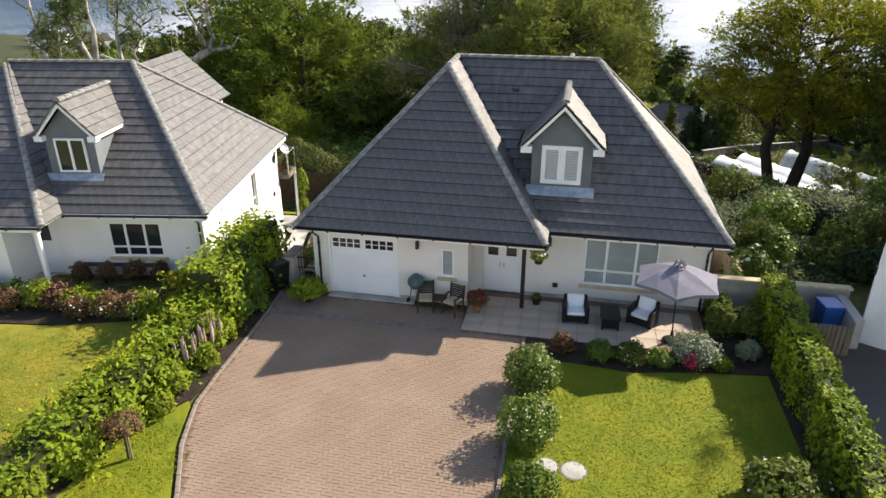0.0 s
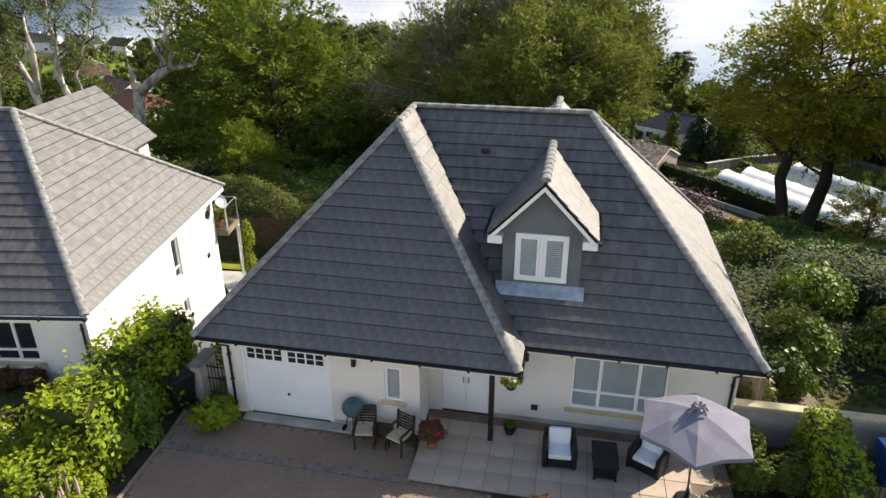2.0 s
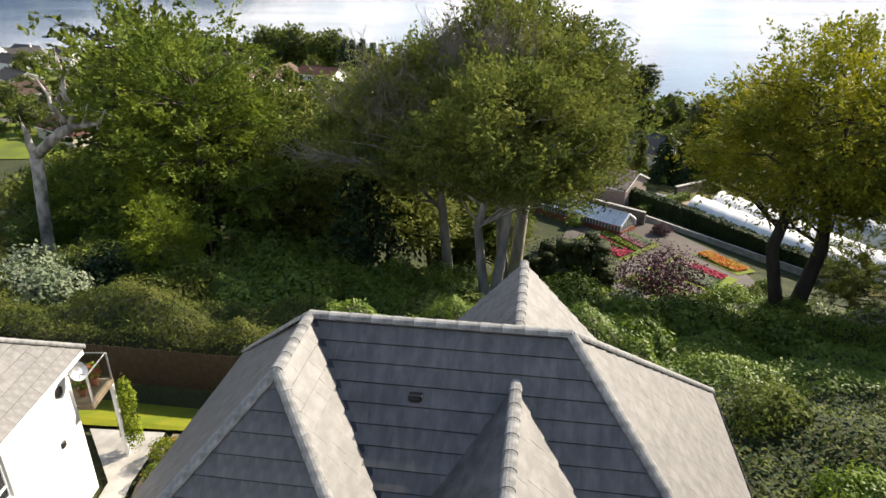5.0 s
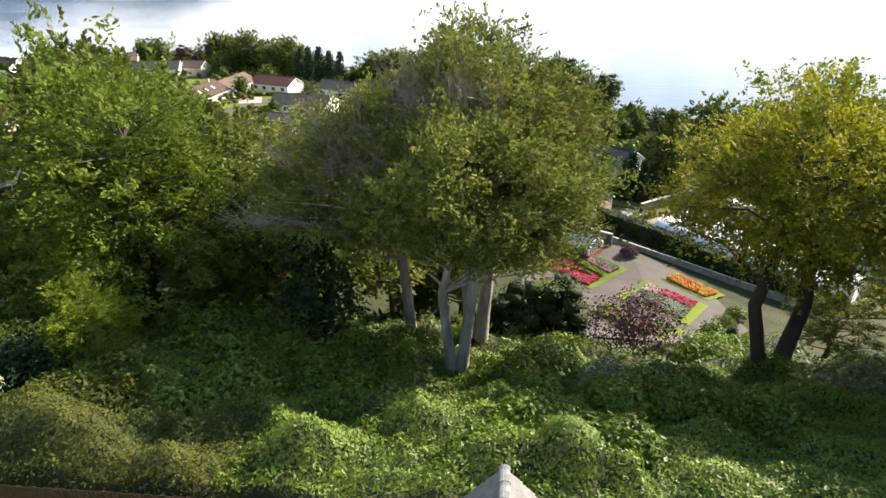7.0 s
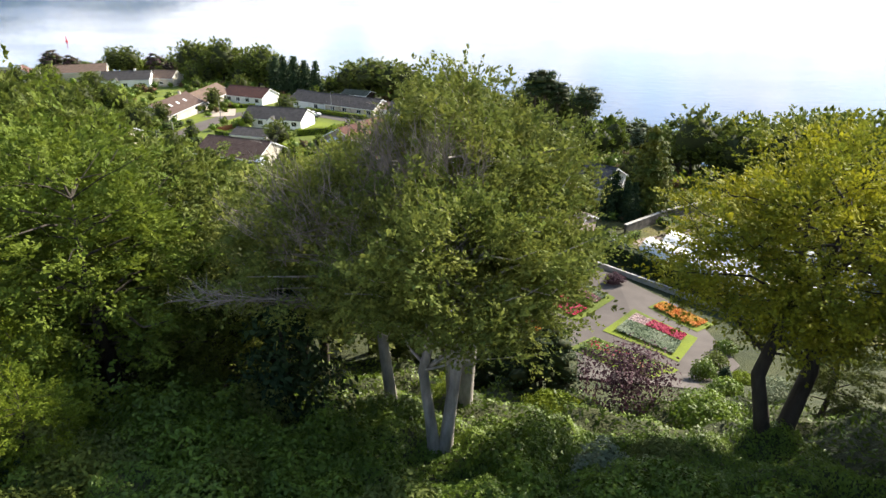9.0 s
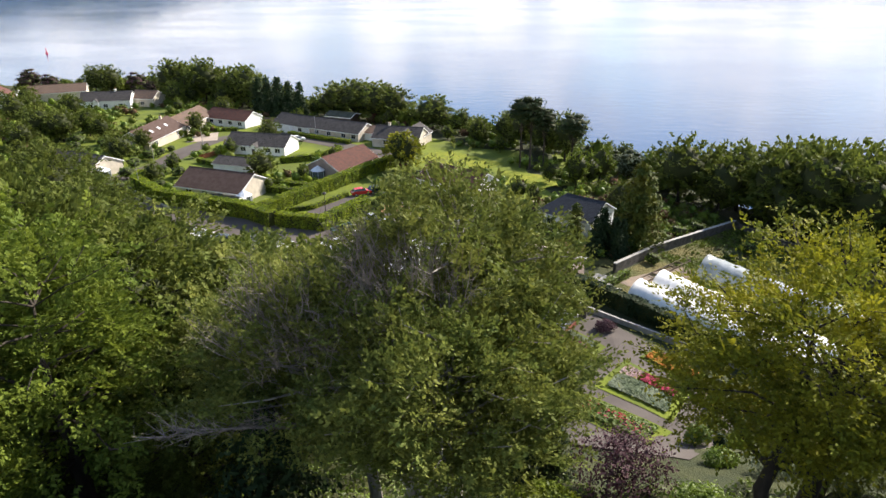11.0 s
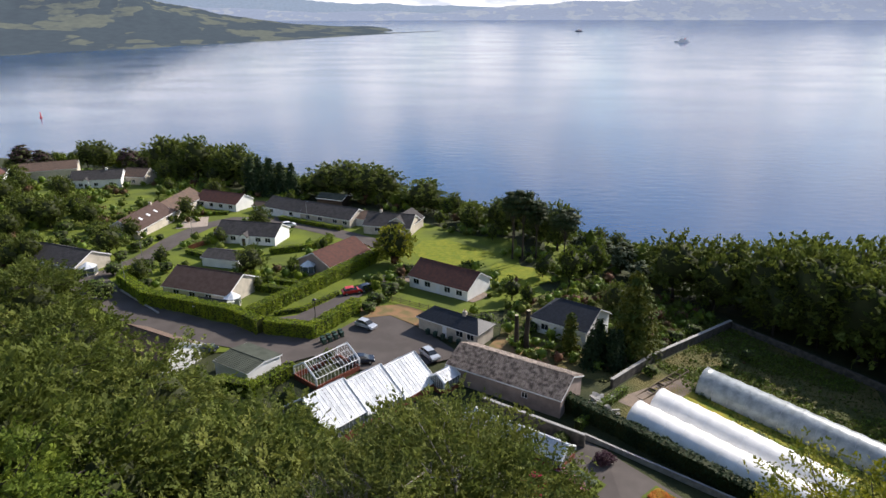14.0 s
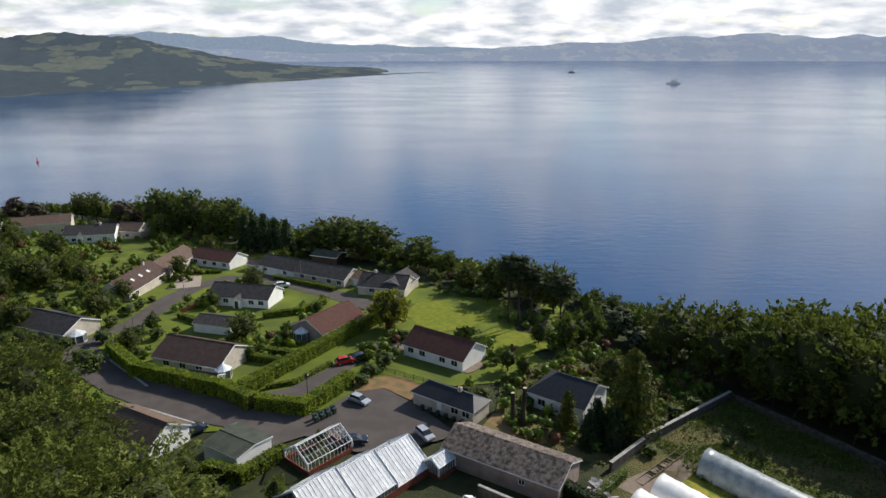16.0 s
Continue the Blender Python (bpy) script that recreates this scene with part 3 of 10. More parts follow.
def shore(x):
    return float(np.interp(x, (-420, -300, -220, -74, -4, 14, 69, 157, 320), (480, 452, 436, 376, 330, 312, 256, 236, 210)))


def ground(x, y):
    """The height of the land: a level platform, a wooded bank, a terrace of gardens, and a bluff down to the sea."""
    z = float(np.interp(y, (33, 54, 66, 80, 95, 150, 230, 300, 420), (0, -8.5, -14, -20.5, -22, -22.3, -25.5, -30, -38)))
    if -32 < x < -6 and 20 < y < 37:                     # the sunk yard between the houses
        z -= 2.6 * float(np.interp(y, (21, 28, 35.6, 36.4), (0, 1, 1, 0))) * float(np.interp(x, (-31, -29, -8.4, -6.6), (0, 1, 1, 0)))
    if y > 60:
        z -= max(0.0, min(x, 90) - 18) * 0.13 * min(1.0, (y - 60) / 40)
    gap = shore(x) - y
    if gap < 100:
        w = min(1.0, max(0.0, (100 - gap) / 95))
        z += (SEA - 4 - z) * w * w * (3 - 2 * w)
    return z


xs = np.concatenate([np.linspace(-620, -130, 60), np.linspace(-125, 85, 106), np.linspace(90, 420, 50)])
ys = np.concatenate([np.linspace(-160, 17, 18), np.linspace(19, 110, 92), np.linspace(113, 500, 90)])
pts = []
for y in ys:
    for x in xs:
        z = ground(x, y)
        soft = min(1.0, max(0.0, (y - 36) / 10))
        pts.append((x, y, z - 0.12 + soft * 0.35 * noise.noise((x * 0.11, y * 0.11, 0.0)) * (1 if y < 82 else 0.25)))
nx = len(xs)
quads = [(j * nx + i, j * nx + i + 1, (j + 1) * nx + i + 1, (j + 1) * nx + i) for j in range(len(ys) - 1) for i in range(nx - 1)]
land = part("ground", fast_mesh("ground", pts, quads, M["woodland"]), None)
land.data.polygons.foreach_set("use_smooth", [True] * len(land.data.polygons))
tagged(land, "dark woodland floor falling from the houses to the shore", "ground", kind="structure")

# The water: level near the land; far out it is bent upward, so that to the camera its edge stands at the horizon within
# the lens's reach.
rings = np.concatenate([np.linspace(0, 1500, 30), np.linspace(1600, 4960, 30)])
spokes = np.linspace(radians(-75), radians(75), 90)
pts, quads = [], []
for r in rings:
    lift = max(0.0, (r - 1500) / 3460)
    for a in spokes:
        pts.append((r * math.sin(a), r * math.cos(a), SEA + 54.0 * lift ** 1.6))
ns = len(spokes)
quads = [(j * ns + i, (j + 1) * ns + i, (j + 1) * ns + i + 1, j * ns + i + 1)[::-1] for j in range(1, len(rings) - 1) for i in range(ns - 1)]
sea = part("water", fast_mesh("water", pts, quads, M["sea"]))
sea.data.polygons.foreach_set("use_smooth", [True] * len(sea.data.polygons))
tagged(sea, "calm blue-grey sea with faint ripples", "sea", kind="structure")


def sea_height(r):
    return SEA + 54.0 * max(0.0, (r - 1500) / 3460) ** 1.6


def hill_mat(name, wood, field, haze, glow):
    """A far hillside: woods and fields in patches, the haze of the air put in as a bluish glow."""
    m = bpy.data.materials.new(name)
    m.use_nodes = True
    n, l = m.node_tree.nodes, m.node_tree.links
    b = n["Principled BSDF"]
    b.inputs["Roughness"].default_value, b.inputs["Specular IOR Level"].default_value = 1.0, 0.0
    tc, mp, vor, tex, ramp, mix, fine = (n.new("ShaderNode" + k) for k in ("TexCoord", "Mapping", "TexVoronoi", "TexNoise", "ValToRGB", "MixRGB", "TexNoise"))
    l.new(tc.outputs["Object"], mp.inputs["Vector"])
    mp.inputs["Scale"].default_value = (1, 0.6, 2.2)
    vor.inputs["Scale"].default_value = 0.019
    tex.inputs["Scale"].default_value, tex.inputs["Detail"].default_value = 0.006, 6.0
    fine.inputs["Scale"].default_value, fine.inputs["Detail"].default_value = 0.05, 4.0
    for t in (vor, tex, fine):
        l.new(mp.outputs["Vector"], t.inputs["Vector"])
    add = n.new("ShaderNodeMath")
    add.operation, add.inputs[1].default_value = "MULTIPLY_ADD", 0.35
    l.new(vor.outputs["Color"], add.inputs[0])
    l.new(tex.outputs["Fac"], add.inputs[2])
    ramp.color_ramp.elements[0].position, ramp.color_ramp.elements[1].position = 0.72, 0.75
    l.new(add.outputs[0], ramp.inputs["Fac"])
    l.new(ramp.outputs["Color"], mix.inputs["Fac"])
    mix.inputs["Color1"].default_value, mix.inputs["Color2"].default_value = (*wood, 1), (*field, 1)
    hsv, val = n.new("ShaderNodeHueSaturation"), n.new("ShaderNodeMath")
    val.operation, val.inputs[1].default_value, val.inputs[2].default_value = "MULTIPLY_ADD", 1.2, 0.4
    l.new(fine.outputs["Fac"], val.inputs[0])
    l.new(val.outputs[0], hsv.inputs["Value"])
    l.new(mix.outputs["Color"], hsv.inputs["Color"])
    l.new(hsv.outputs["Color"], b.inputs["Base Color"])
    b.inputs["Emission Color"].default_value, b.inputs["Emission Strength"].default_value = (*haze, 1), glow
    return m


def hills(name, label, az0, az1, tops, near, deep, material, rough, seed):
    """A range of hills between two bearings (degrees right of straight ahead): tops are heights over the water, evenly spaced."""
    cols, rows = 220, 26
    P = []
    for j in range(rows):
        s = j / (rows - 1)
        for i in range(cols):
            w = i / (cols - 1)
            az = radians(az0 + (az1 - az0) * w)
            r0 = float(np.interp(w, np.linspace(0, 1, len(near)), near))
            r = r0 + deep * s
            top = float(np.interp(w, np.linspace(0, 1, len(tops)), tops))
            up = math.sin(min(1.0, s * 1.15) * math.pi / 2) ** 1.5
            bump = noise.fractal((r * math.sin(az) * rough, r * math.cos(az) * rough, seed), 0.8, 2.1, 6)
            P.append((r * math.sin(az), r * math.cos(az), sea_height(r0) - 2 + 3 * (s > 0) + top * up * (1 + 0.30 * bump)))
    Q = [(j * cols + i, j * cols + i + 1, (j + 1) * cols + i + 1, (j + 1) * cols + i) for j in range(rows - 1) for i in range(cols - 1)]
    ob = part(name, fast_mesh(name, P, Q, material))
    ob.data.polygons.foreach_set("use_smooth", [True] * len(ob.data.polygons))
    return tagged(ob, label, "hills", kind="structure")


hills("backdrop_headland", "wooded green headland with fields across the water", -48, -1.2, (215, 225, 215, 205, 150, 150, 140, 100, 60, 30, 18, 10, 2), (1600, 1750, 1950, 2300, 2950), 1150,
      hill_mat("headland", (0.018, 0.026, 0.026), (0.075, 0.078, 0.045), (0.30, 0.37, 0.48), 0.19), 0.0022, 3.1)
# blue-grey base tones from here on are painted haze, besides the glow
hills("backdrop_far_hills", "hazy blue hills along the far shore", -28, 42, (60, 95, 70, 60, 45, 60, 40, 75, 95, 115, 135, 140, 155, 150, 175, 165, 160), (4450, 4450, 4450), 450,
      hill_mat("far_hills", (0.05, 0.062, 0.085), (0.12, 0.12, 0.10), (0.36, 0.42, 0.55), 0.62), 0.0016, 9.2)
hills("backdrop_blue_mountains", "mountains far behind the water, tinted pale blue as haze", -34, 4, (120, 150, 165, 140, 120, 100, 90, 60), (4900, 4900), 50,
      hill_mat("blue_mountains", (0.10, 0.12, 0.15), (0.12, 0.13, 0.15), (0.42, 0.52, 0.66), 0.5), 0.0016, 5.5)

# ---- roofs of separate tiles ----


def clip_poly(poly, a, b):
    """The part of a 2D polygon to the left of the line a to b."""
    out = []
    for i, p in enumerate(poly):
        q = poly[(i + 1) % len(poly)]
        sp = (b[0] - a[0]) * (p[1] - a[1]) - (b[1] - a[1]) * (p[0] - a[0])
        sq = (b[0] - a[0]) * (q[1] - a[1]) - (b[1] - a[1]) * (q[0] - a[0])
        if sp >= 0:
            out.append(p)
        if sp * sq < 0:
            w = sp / (sp - sq)
            out.append((p[0] + w * (q[0] - p[0]), p[1] + w * (q[1] - p[1])))
    return out


def tiled_face(parent, corners, single=0, gauge=0.385, width=0.33, material="tile", thick=0.026):
    """Lapped tiles over a plane face (corners anticlockwise, the first two along the eave); the first `single` of them as pieces."""
    c = [Vector(p) for p in corners]
    u = (c[1] - c[0]).normalized()
    nrm = u.cross(c[2] - c[0]).normalized()
    w = nrm.cross(u)
    flat = [((p - c[0]).dot(u), (p - c[0]).dot(w)) for p in c]
    rest, made = Build(), 0
    x0, x1, y1 = min(p[0] for p in flat), max(p[0] for p in flat), max(p[1] for p in flat)
    rng = random.Random(int(abs(c[0].x * 13 + c[0].y * 7)) + len(c))
    for j in range(int(y1 / gauge) + 1):
        k0 = int((x0) / width) - 1
        for k in range(k0, int(x1 / width) + 2):
            a = k * width + (width / 2 if j % 2 else 0)
            lo, hi = j * gauge, (j + 1) * gauge - 0.014
            poly = [(a + 0.0015, lo), (a + width - 0.0015, lo), (a + width - 0.0015, hi), (a + 0.0015, hi)]
            for i in range(len(flat)):
                poly = clip_poly(poly, flat[i], flat[(i + 1) % len(flat)]) if poly and i else poly
            poly = [p for i, p in enumerate(poly) if (p[0] - poly[i - 1][0]) ** 2 + (p[1] - poly[i - 1][1]) ** 2 > 1e-6]
            if len(poly) < 3:
                continue
            lift = rng.uniform(-0.002, 0.002)
            top = [c[0] + u * px + w * py + nrm * ((0.012 if thick > 0 else 0.042) + thick * (1 - (py - lo) / (hi - lo)) + lift) for px, py in poly]
            low = [c[0] + u * px + w * py - nrm * 0.01 for px, py in poly]
            n = len(top)
            faces = [tuple(range(n))] + [(i, n + i, n + (i + 1) % n, (i + 1) % n) for i in range(n)]
            if made < single and n == 4:
                mid = sum(top, Vector()) / n
                piece = part("roof_tile", Build().add([p - mid for p in top + low], faces), material, parent)
                piece.location = mid
                made += 1
            else:
                rest.add(top + low, faces)
    if rest.v:
        part("roof_tiles", rest, material, parent, kind="stuff")


def ridge_tiles(parent, a, b, radius=0.095, length=0.42, material="tile_ridge"):
    """Half-round capping tiles along a ridge or hip, each lapping the next."""
    a, b = Vector(a), Vector(b)
    n = max(1, round((b - a).length / length))
    way = (b - a) / n
    side = way.cross(Vector((0, 0, 1))).normalized()
    up = side.cross(way).normalized()
    for i in range(n):
        p, q = -way * 0.54, way * 0.54
        bl = Build()
        ring = []
        for pos, r in ((p, radius * 1.13), (q, radius)):
            ring.append([pos + side * r * math.cos(t) * 1.15 + up * (r * math.sin(t) * 0.9 - 0.02) for t in np.linspace(-0.15, math.pi + 0.15, 8)])
        pts = ring[0] + ring[1]
        bl.add(pts, [(k, k + 1, 8 + k + 1, 8 + k) for k in range(7)] + [tuple(range(8))[::-1], tuple(range(8, 16))])
        ob = part("ridge_tile", bl, material, parent)
        ob.location = a + way * (i + 0.5)


def gutter(parent, a, b, name="gutter"):
    a, b = Vector(a), Vector(b)
    bl = Build()
    side = (b - a).cross(Vector((0, 0, 1))).normalized()
    ring = [(-0.065, 0.0), (-0.05, -0.05), (0.0, -0.075), (0.05, -0.05), (0.065, 0.0), (0.055, 0.0), (0.0, -0.055), (-0.055, 0.0)]
    pts = [p + side * s + Vector((0, 0, z)) for p in (a, b) for s, z in ring]
    bl.add(pts, [(i, (i + 1) % 8, 8 + (i + 1) % 8, 8 + i) for i in range(8)] + [tuple(range(8)), tuple(range(8, 16))[::-1]])
    n = max(2, int((b - a).length / 1.1))
    for i in range(n + 1):
        p = a + (b - a) * (i / n)
        bl.box((p.x - 0.03, p.y - 0.075, p.z - 0.085), (p.x + 0.03, p.y + 0.075, p.z + 0.01), 0.005)
    return part(name, bl, "black", parent)


def downpipe(parent, x, y, z0, z1, dx=0.0, dy=0.25):
    bl = Build().tube([(x, y - dy, z1), (x + dx, y - dy, z1 - 0.12), (x + dx, y, z1 - 0.45), (x + dx, y, z0)], 0.036, 10)
    for z in np.linspace(z0 + 0.3, z1 - 0.7, 3):
        bl.box((x + dx - 0.05, y - 0.045, z - 0.02), (x + dx + 0.05, y + 0.05, z + 0.02), 0.004)
    return part("downpipe", bl, "black", parent)


def window(parent, x0, x1, z0, z1, y, lights, sill="sill", name="window", blinds=True, transom=None, m=None):
    """A white-framed window in a wall that faces -y at y; lights: the bars' places as shares of the width."""
    put = (lambda bl: bl) if m is None else (lambda bl: (setattr_points(bl, m)))
    win = part(name, put(Build().box((x0, y - 0.025, z1 - 0.07), (x1, y + 0.06, z1), 0.008).box((x0, y - 0.025, z0), (x1, y + 0.06, z0 + 0.07), 0.008)
               .box((x0, y - 0.025, z0 + 0.07), (x0 + 0.07, y + 0.06, z1 - 0.07), 0.008).box((x1 - 0.07, y - 0.025, z0 + 0.07), (x1, y + 0.06, z1 - 0.07), 0.008)), "white", parent)
    bars = [x0 + (x1 - x0) * s for s in lights]
    edges = [x0 + 0.035] + bars + [x1 - 0.035]
    for b in bars:
        part("mullion", put(Build().box((b - 0.045, y - 0.02, z0 + 0.07), (b + 0.045, y + 0.05, z1 - 0.07), 0.006)), "white", win)
    rows = [(z0 + 0.07, z1 - 0.07)]
    if transom is not None:
        zt = z0 + (z1 - z0) * transom
        rows = [(z0 + 0.07, zt - 0.03), (zt + 0.03, z1 - 0.07)]
        for p, q in zip(edges, edges[1:]):
            part("transom", put(Build().box((p + 0.035, y - 0.018, zt - 0.035), (q - 0.035, y + 0.05, zt + 0.035), 0.006)), "white", win)
    for p, q in zip(edges, edges[1:]):
        for a, b in rows:
            part("pane", put(Build().box((p + 0.03, y + 0.02, a - 0.005), (q - 0.03, y + 0.03, b + 0.005))), "pane", win)
            if blinds:
                bl = Build()
                k = int((b - a) / 0.05)
                for i in range(k):
                    z = a + (i + 0.5) * (b - a) / k
                    bl.add([(p + 0.05, y + 0.012, z - 0.019), (q - 0.05, y + 0.012, z - 0.019), (q - 0.05, y + 0.019, z + 0.019), (p + 0.05, y + 0.019, z + 0.019)], [(0, 1, 2, 3)])
                part("blind", put(bl), "blind_pane", win, "closed pale slatted blind", kind="stuff")
    if sill:
        part("window_sill", put(Build().box((x0 - 0.12, y - 0.1, z0 - 0.14), (x1 + 0.12, y + 0.05, z0 - 0.003), 0.012)), sill, win, "buff stone sill")
    return win


def setattr_points(bl, m):
    bl.v = [tuple(m @ Vector(p)) for p in bl.v]
    return bl


def wall_with_holes(b, x0, x1, z0, z1, y0, y1, holes):
    """A wall along x with rectangular openings that go through it."""
    cx = sorted({x0, x1, *[h[0] for h in holes], *[h[1] for h in holes]})
    cz = sorted({z0, z1, *[h[2] for h in holes], *[h[3] for h in holes]})
    for a, c in zip(cx, cx[1:]):
        for d, e in zip(cz, cz[1:]):
            mx, mz = (a + c) / 2, (d + e) / 2
            if not any(h[0] < mx < h[1] and h[2] < mz < h[3] for h in holes):
                b.box((a, y0, d), (c, y1, e))
    return b.weld()


# ---- the house ----
EZ = 2.60                                              # height of the eaves
RZ = 7.35                                              # height of the main ridge
house = thing("house", "cream rendered house with grey tiled hip roof and dormer", "house")


def main_house():
    wl_, wr, wb = -8.55, 4.62, 30.4
    gy, my = 19.62, 20.75                              # the garage's and the main front wall
    # walls
    b = Build()
    garage, small = (-8.02, -5.55, -0.02, 2.24), (-4.07, -3.62, 0.98, 2.0)
    wall_with_holes(b, wl_, -3.15, 0, EZ, gy, gy + 0.3, [garage, small])
    part("wall", b, "render", house, "cream roughcast wall round the garage door")
    door, big = (-2.80, -1.48, 0, 2.2), (0.62, 3.02, 0.62, 2.36)
    part("wall", wall_with_holes(Build(), -3.15, wr, 0, EZ, my, my + 0.3, [door, big]), "render", house)
    part("wall", Build().box((-3.45, gy + 0.302, 0), (-3.152, my, EZ)), "render", house)
    part("wall", Build().box((wl_, gy + 0.302, 0), (wl_ + 0.3, wb, EZ)), "render", house)
    part("wall", Build().box((wr - 0.3, my + 0.302, 0), (wr, wb, EZ)), "render", house)
    part("wall", Build().box((wl_ + 0.302, wb - 0.3, 0), (wr - 0.302, wb, EZ)), "render", house)
    part("floor", Build().box((wl_ + 0.31, my + 0.31, -0.05), (wr - 0.31, wb - 0.31, 0.02)), "concrete", house)
    part("plinth", Build().box((-5.5, gy - 0.015, 0), (-3.14, gy - 0.001, 0.14)), "concrete", house)
    part("plinth", Build().box((-1.42, my - 0.015, 0), (wr, my - 0.001, 0.14)), "concrete", house)
    # soffits and fascias
    soff = Build()
    soff.add([(-8.9, 19.2, EZ - 0.04), (-0.7, 19.2, EZ - 0.04), (-0.7, 20.9, EZ - 0.04), (-8.9, 20.9, EZ - 0.04)], [(3, 2, 1, 0)])
    soff.add([(-0.7, 20.35, EZ - 0.04), (5.0, 20.35, EZ - 0.04), (5.0, 30.8, EZ - 0.04), (-0.7, 30.8, EZ - 0.04)], [(3, 2, 1, 0)])
    soff.add([(-8.9, 20.9, EZ - 0.04), (-0.7, 20.9, EZ - 0.04), (-0.7, 30.8, EZ - 0.04), (-8.9, 30.8, EZ - 0.04)], [(3, 2, 1, 0)])
    part("soffit", soff, "white", house)
    part("fascia", Build().box((-8.92, 19.17, EZ - 0.17), (-0.67, 19.2, EZ + 0.03), 0.004), "white", house)
    part("fascia", Build().box((-0.7, 20.32, EZ - 0.17), (5.0, 20.35, EZ + 0.03), 0.004), "white", house)
    part("fascia", Build().box((4.99, 20.36, EZ - 0.17), (5.02, 30.8, EZ + 0.03), 0.004), "white", house)
    part("fascia", Build().box((-0.70, 19.21, EZ - 0.17), (-0.67, 20.31, EZ + 0.03), 0.004), "white", house)
    part("fascia", Build().box((-8.92, 19.21, EZ - 0.17), (-8.89, 30.8, EZ + 0.03), 0.004), "white", house)
    gutter(house, (-8.95, 19.09, EZ + 0.0), (-0.62, 19.09, EZ + 0.0))
    gutter(house, (-0.55, 20.24, EZ + 0.0), (5.05, 20.24, EZ + 0.0))
    gutter(house, (5.09, 20.3, EZ + 0.0), (5.09, 30.8, EZ + 0.0))
    gutter(house, (-0.59, 19.05, EZ), (-0.59, 20.2, EZ))
    downpipe(house, -8.33, gy - 0.05, 0, EZ - 0.03, 0.0, 0.45)
    downpipe(house, 4.50, my - 0.05, 0, EZ - 0.03, 0.0, 0.42)
    # the roof
    roof = part("roof", Build().add(
        [(-8.97, 19.1, EZ), (-0.62, 19.1, EZ), (-4.58, 23.57, RZ - 0.06), (-4.6, 25.45, RZ), (0.61, 25.45, RZ), (5.05, 20.28, EZ), (-0.62, 20.28, EZ), (5.05, 30.85, EZ), (-8.97, 30.85, EZ)],
        [(0, 1, 2), (1, 6, 3, 2), (6, 5, 4, 3), (5, 7, 4), (7, 8, 3, 4), (8, 0, 2, 3)]), "black", house, "dark grey concrete tile roof with pale ridge tiles")
    e = 0.03
    tiled_face(roof, [(-8.97, 19.1, EZ + e), (-0.62, 19.1, EZ + e), (-4.58, 23.57, RZ - 0.06 + e)], 230)
    tiled_face(roof, [(-0.62, 20.28, EZ + e), (5.05, 20.28, EZ + e), (0.61, 25.45, RZ + e), (-4.6, 25.45, RZ + e)], 70)
    tiled_face(roof, [(-0.62, 19.1, EZ + e), (-0.62, 20.28, EZ + e), (-4.6, 25.45, RZ + e), (-4.58, 23.57, RZ - 0.06 + e)])
    tiled_face(roof, [(5.05, 20.28, EZ + e), (5.05, 30.85, EZ + e), (0.61, 25.45, RZ + e)])
    tiled_face(roof, [(-8.97, 30.85, EZ + e), (-8.97, 19.1, EZ + e), (-4.58, 23.57, RZ - 0.06 + e), (-4.6, 25.45, RZ + e)])
    tiled_face(roof, [(5.05, 30.85, EZ + e), (-8.97, 30.85, EZ + e), (-4.6, 25.45, RZ + e), (0.61, 25.45, RZ + e)])
    k = 0.07
    ridge_tiles(roof, (-4.6, 25.45, RZ + k), (0.61, 25.45, RZ + k))
    ridge_tiles(roof, (-8.97, 19.1, EZ + k), (-4.58, 23.57, RZ - 0.06 + k))
    ridge_tiles(roof, (-0.62, 19.1, EZ + k), (-4.58, 23.57, RZ - 0.06 + k))
    ridge_tiles(roof, (-4.58, 23.57, RZ - 0.06 + k), (-4.6, 25.4, RZ + k))
    ridge_tiles(roof, (5.05, 20.28, EZ + k), (0.61, 25.45, RZ + k))
    ridge_tiles(roof, (5.05, 30.85, EZ + k), (0.61, 25.45, RZ + k))
    ridge_tiles(roof, (-8.97, 30.85, EZ + k), (-4.6, 25.45, RZ + k))
    # lead valley between the wing and the main roof
    a, c = Vector((-0.62, 20.28, EZ + 0.06)), Vector((-4.6, 25.45, RZ + 0.06))
    vl = Build().add([a + Vector((-0.1, 0, 0.10)), a, a + Vector((0.12, 0.02, 0.0)), c + Vector((0.1, 0, 0)), c, c + Vector((-0.05, -0.1, 0.05))], [(0, 1, 4, 5), (1, 2, 3, 4)])
    part("valley", vl, "slate", roof)
    # vent tile
    part("vent_tile", Build().box((-2.38, 24.30, 6.34), (-2.12, 24.48, 6.48), 0.01).box((-2.34, 24.26, 6.36), (-2.16, 24.32, 6.45), 0.008), "black", roof)
    # rear gable
    g0, g1, gx, gw = 25.5, 29.3, -0.4, 2.7
    rear = part("rear_roof", Build().slab([(gx, g0, 7.0), (gx, g1, 7.0), (gx + gw, g1, 4.1), (gx + gw, g0, 4.1)][::-1], 0.05).slab([(gx, g0, 7.0), (gx, g1, 7.0), (gx - gw, g1, 4.1), (gx - gw, g0, 4.1)], 0.05), "black", house)
    tiled_face(rear, [(gx + gw, g0, 4.1 + e), (gx + gw, g1, 4.1 + e), (gx, g1, 7.0 + e), (gx, g0, 7.0 + e)])
    tiled_face(rear, [(gx - gw, g1, 4.1 + e), (gx - gw, g0, 4.1 + e), (gx, g0, 7.0 + e), (gx, g1, 7.0 + e)])
    ridge_tiles(rear, (gx, 25.9, 7.05), (gx, g1, 7.05))
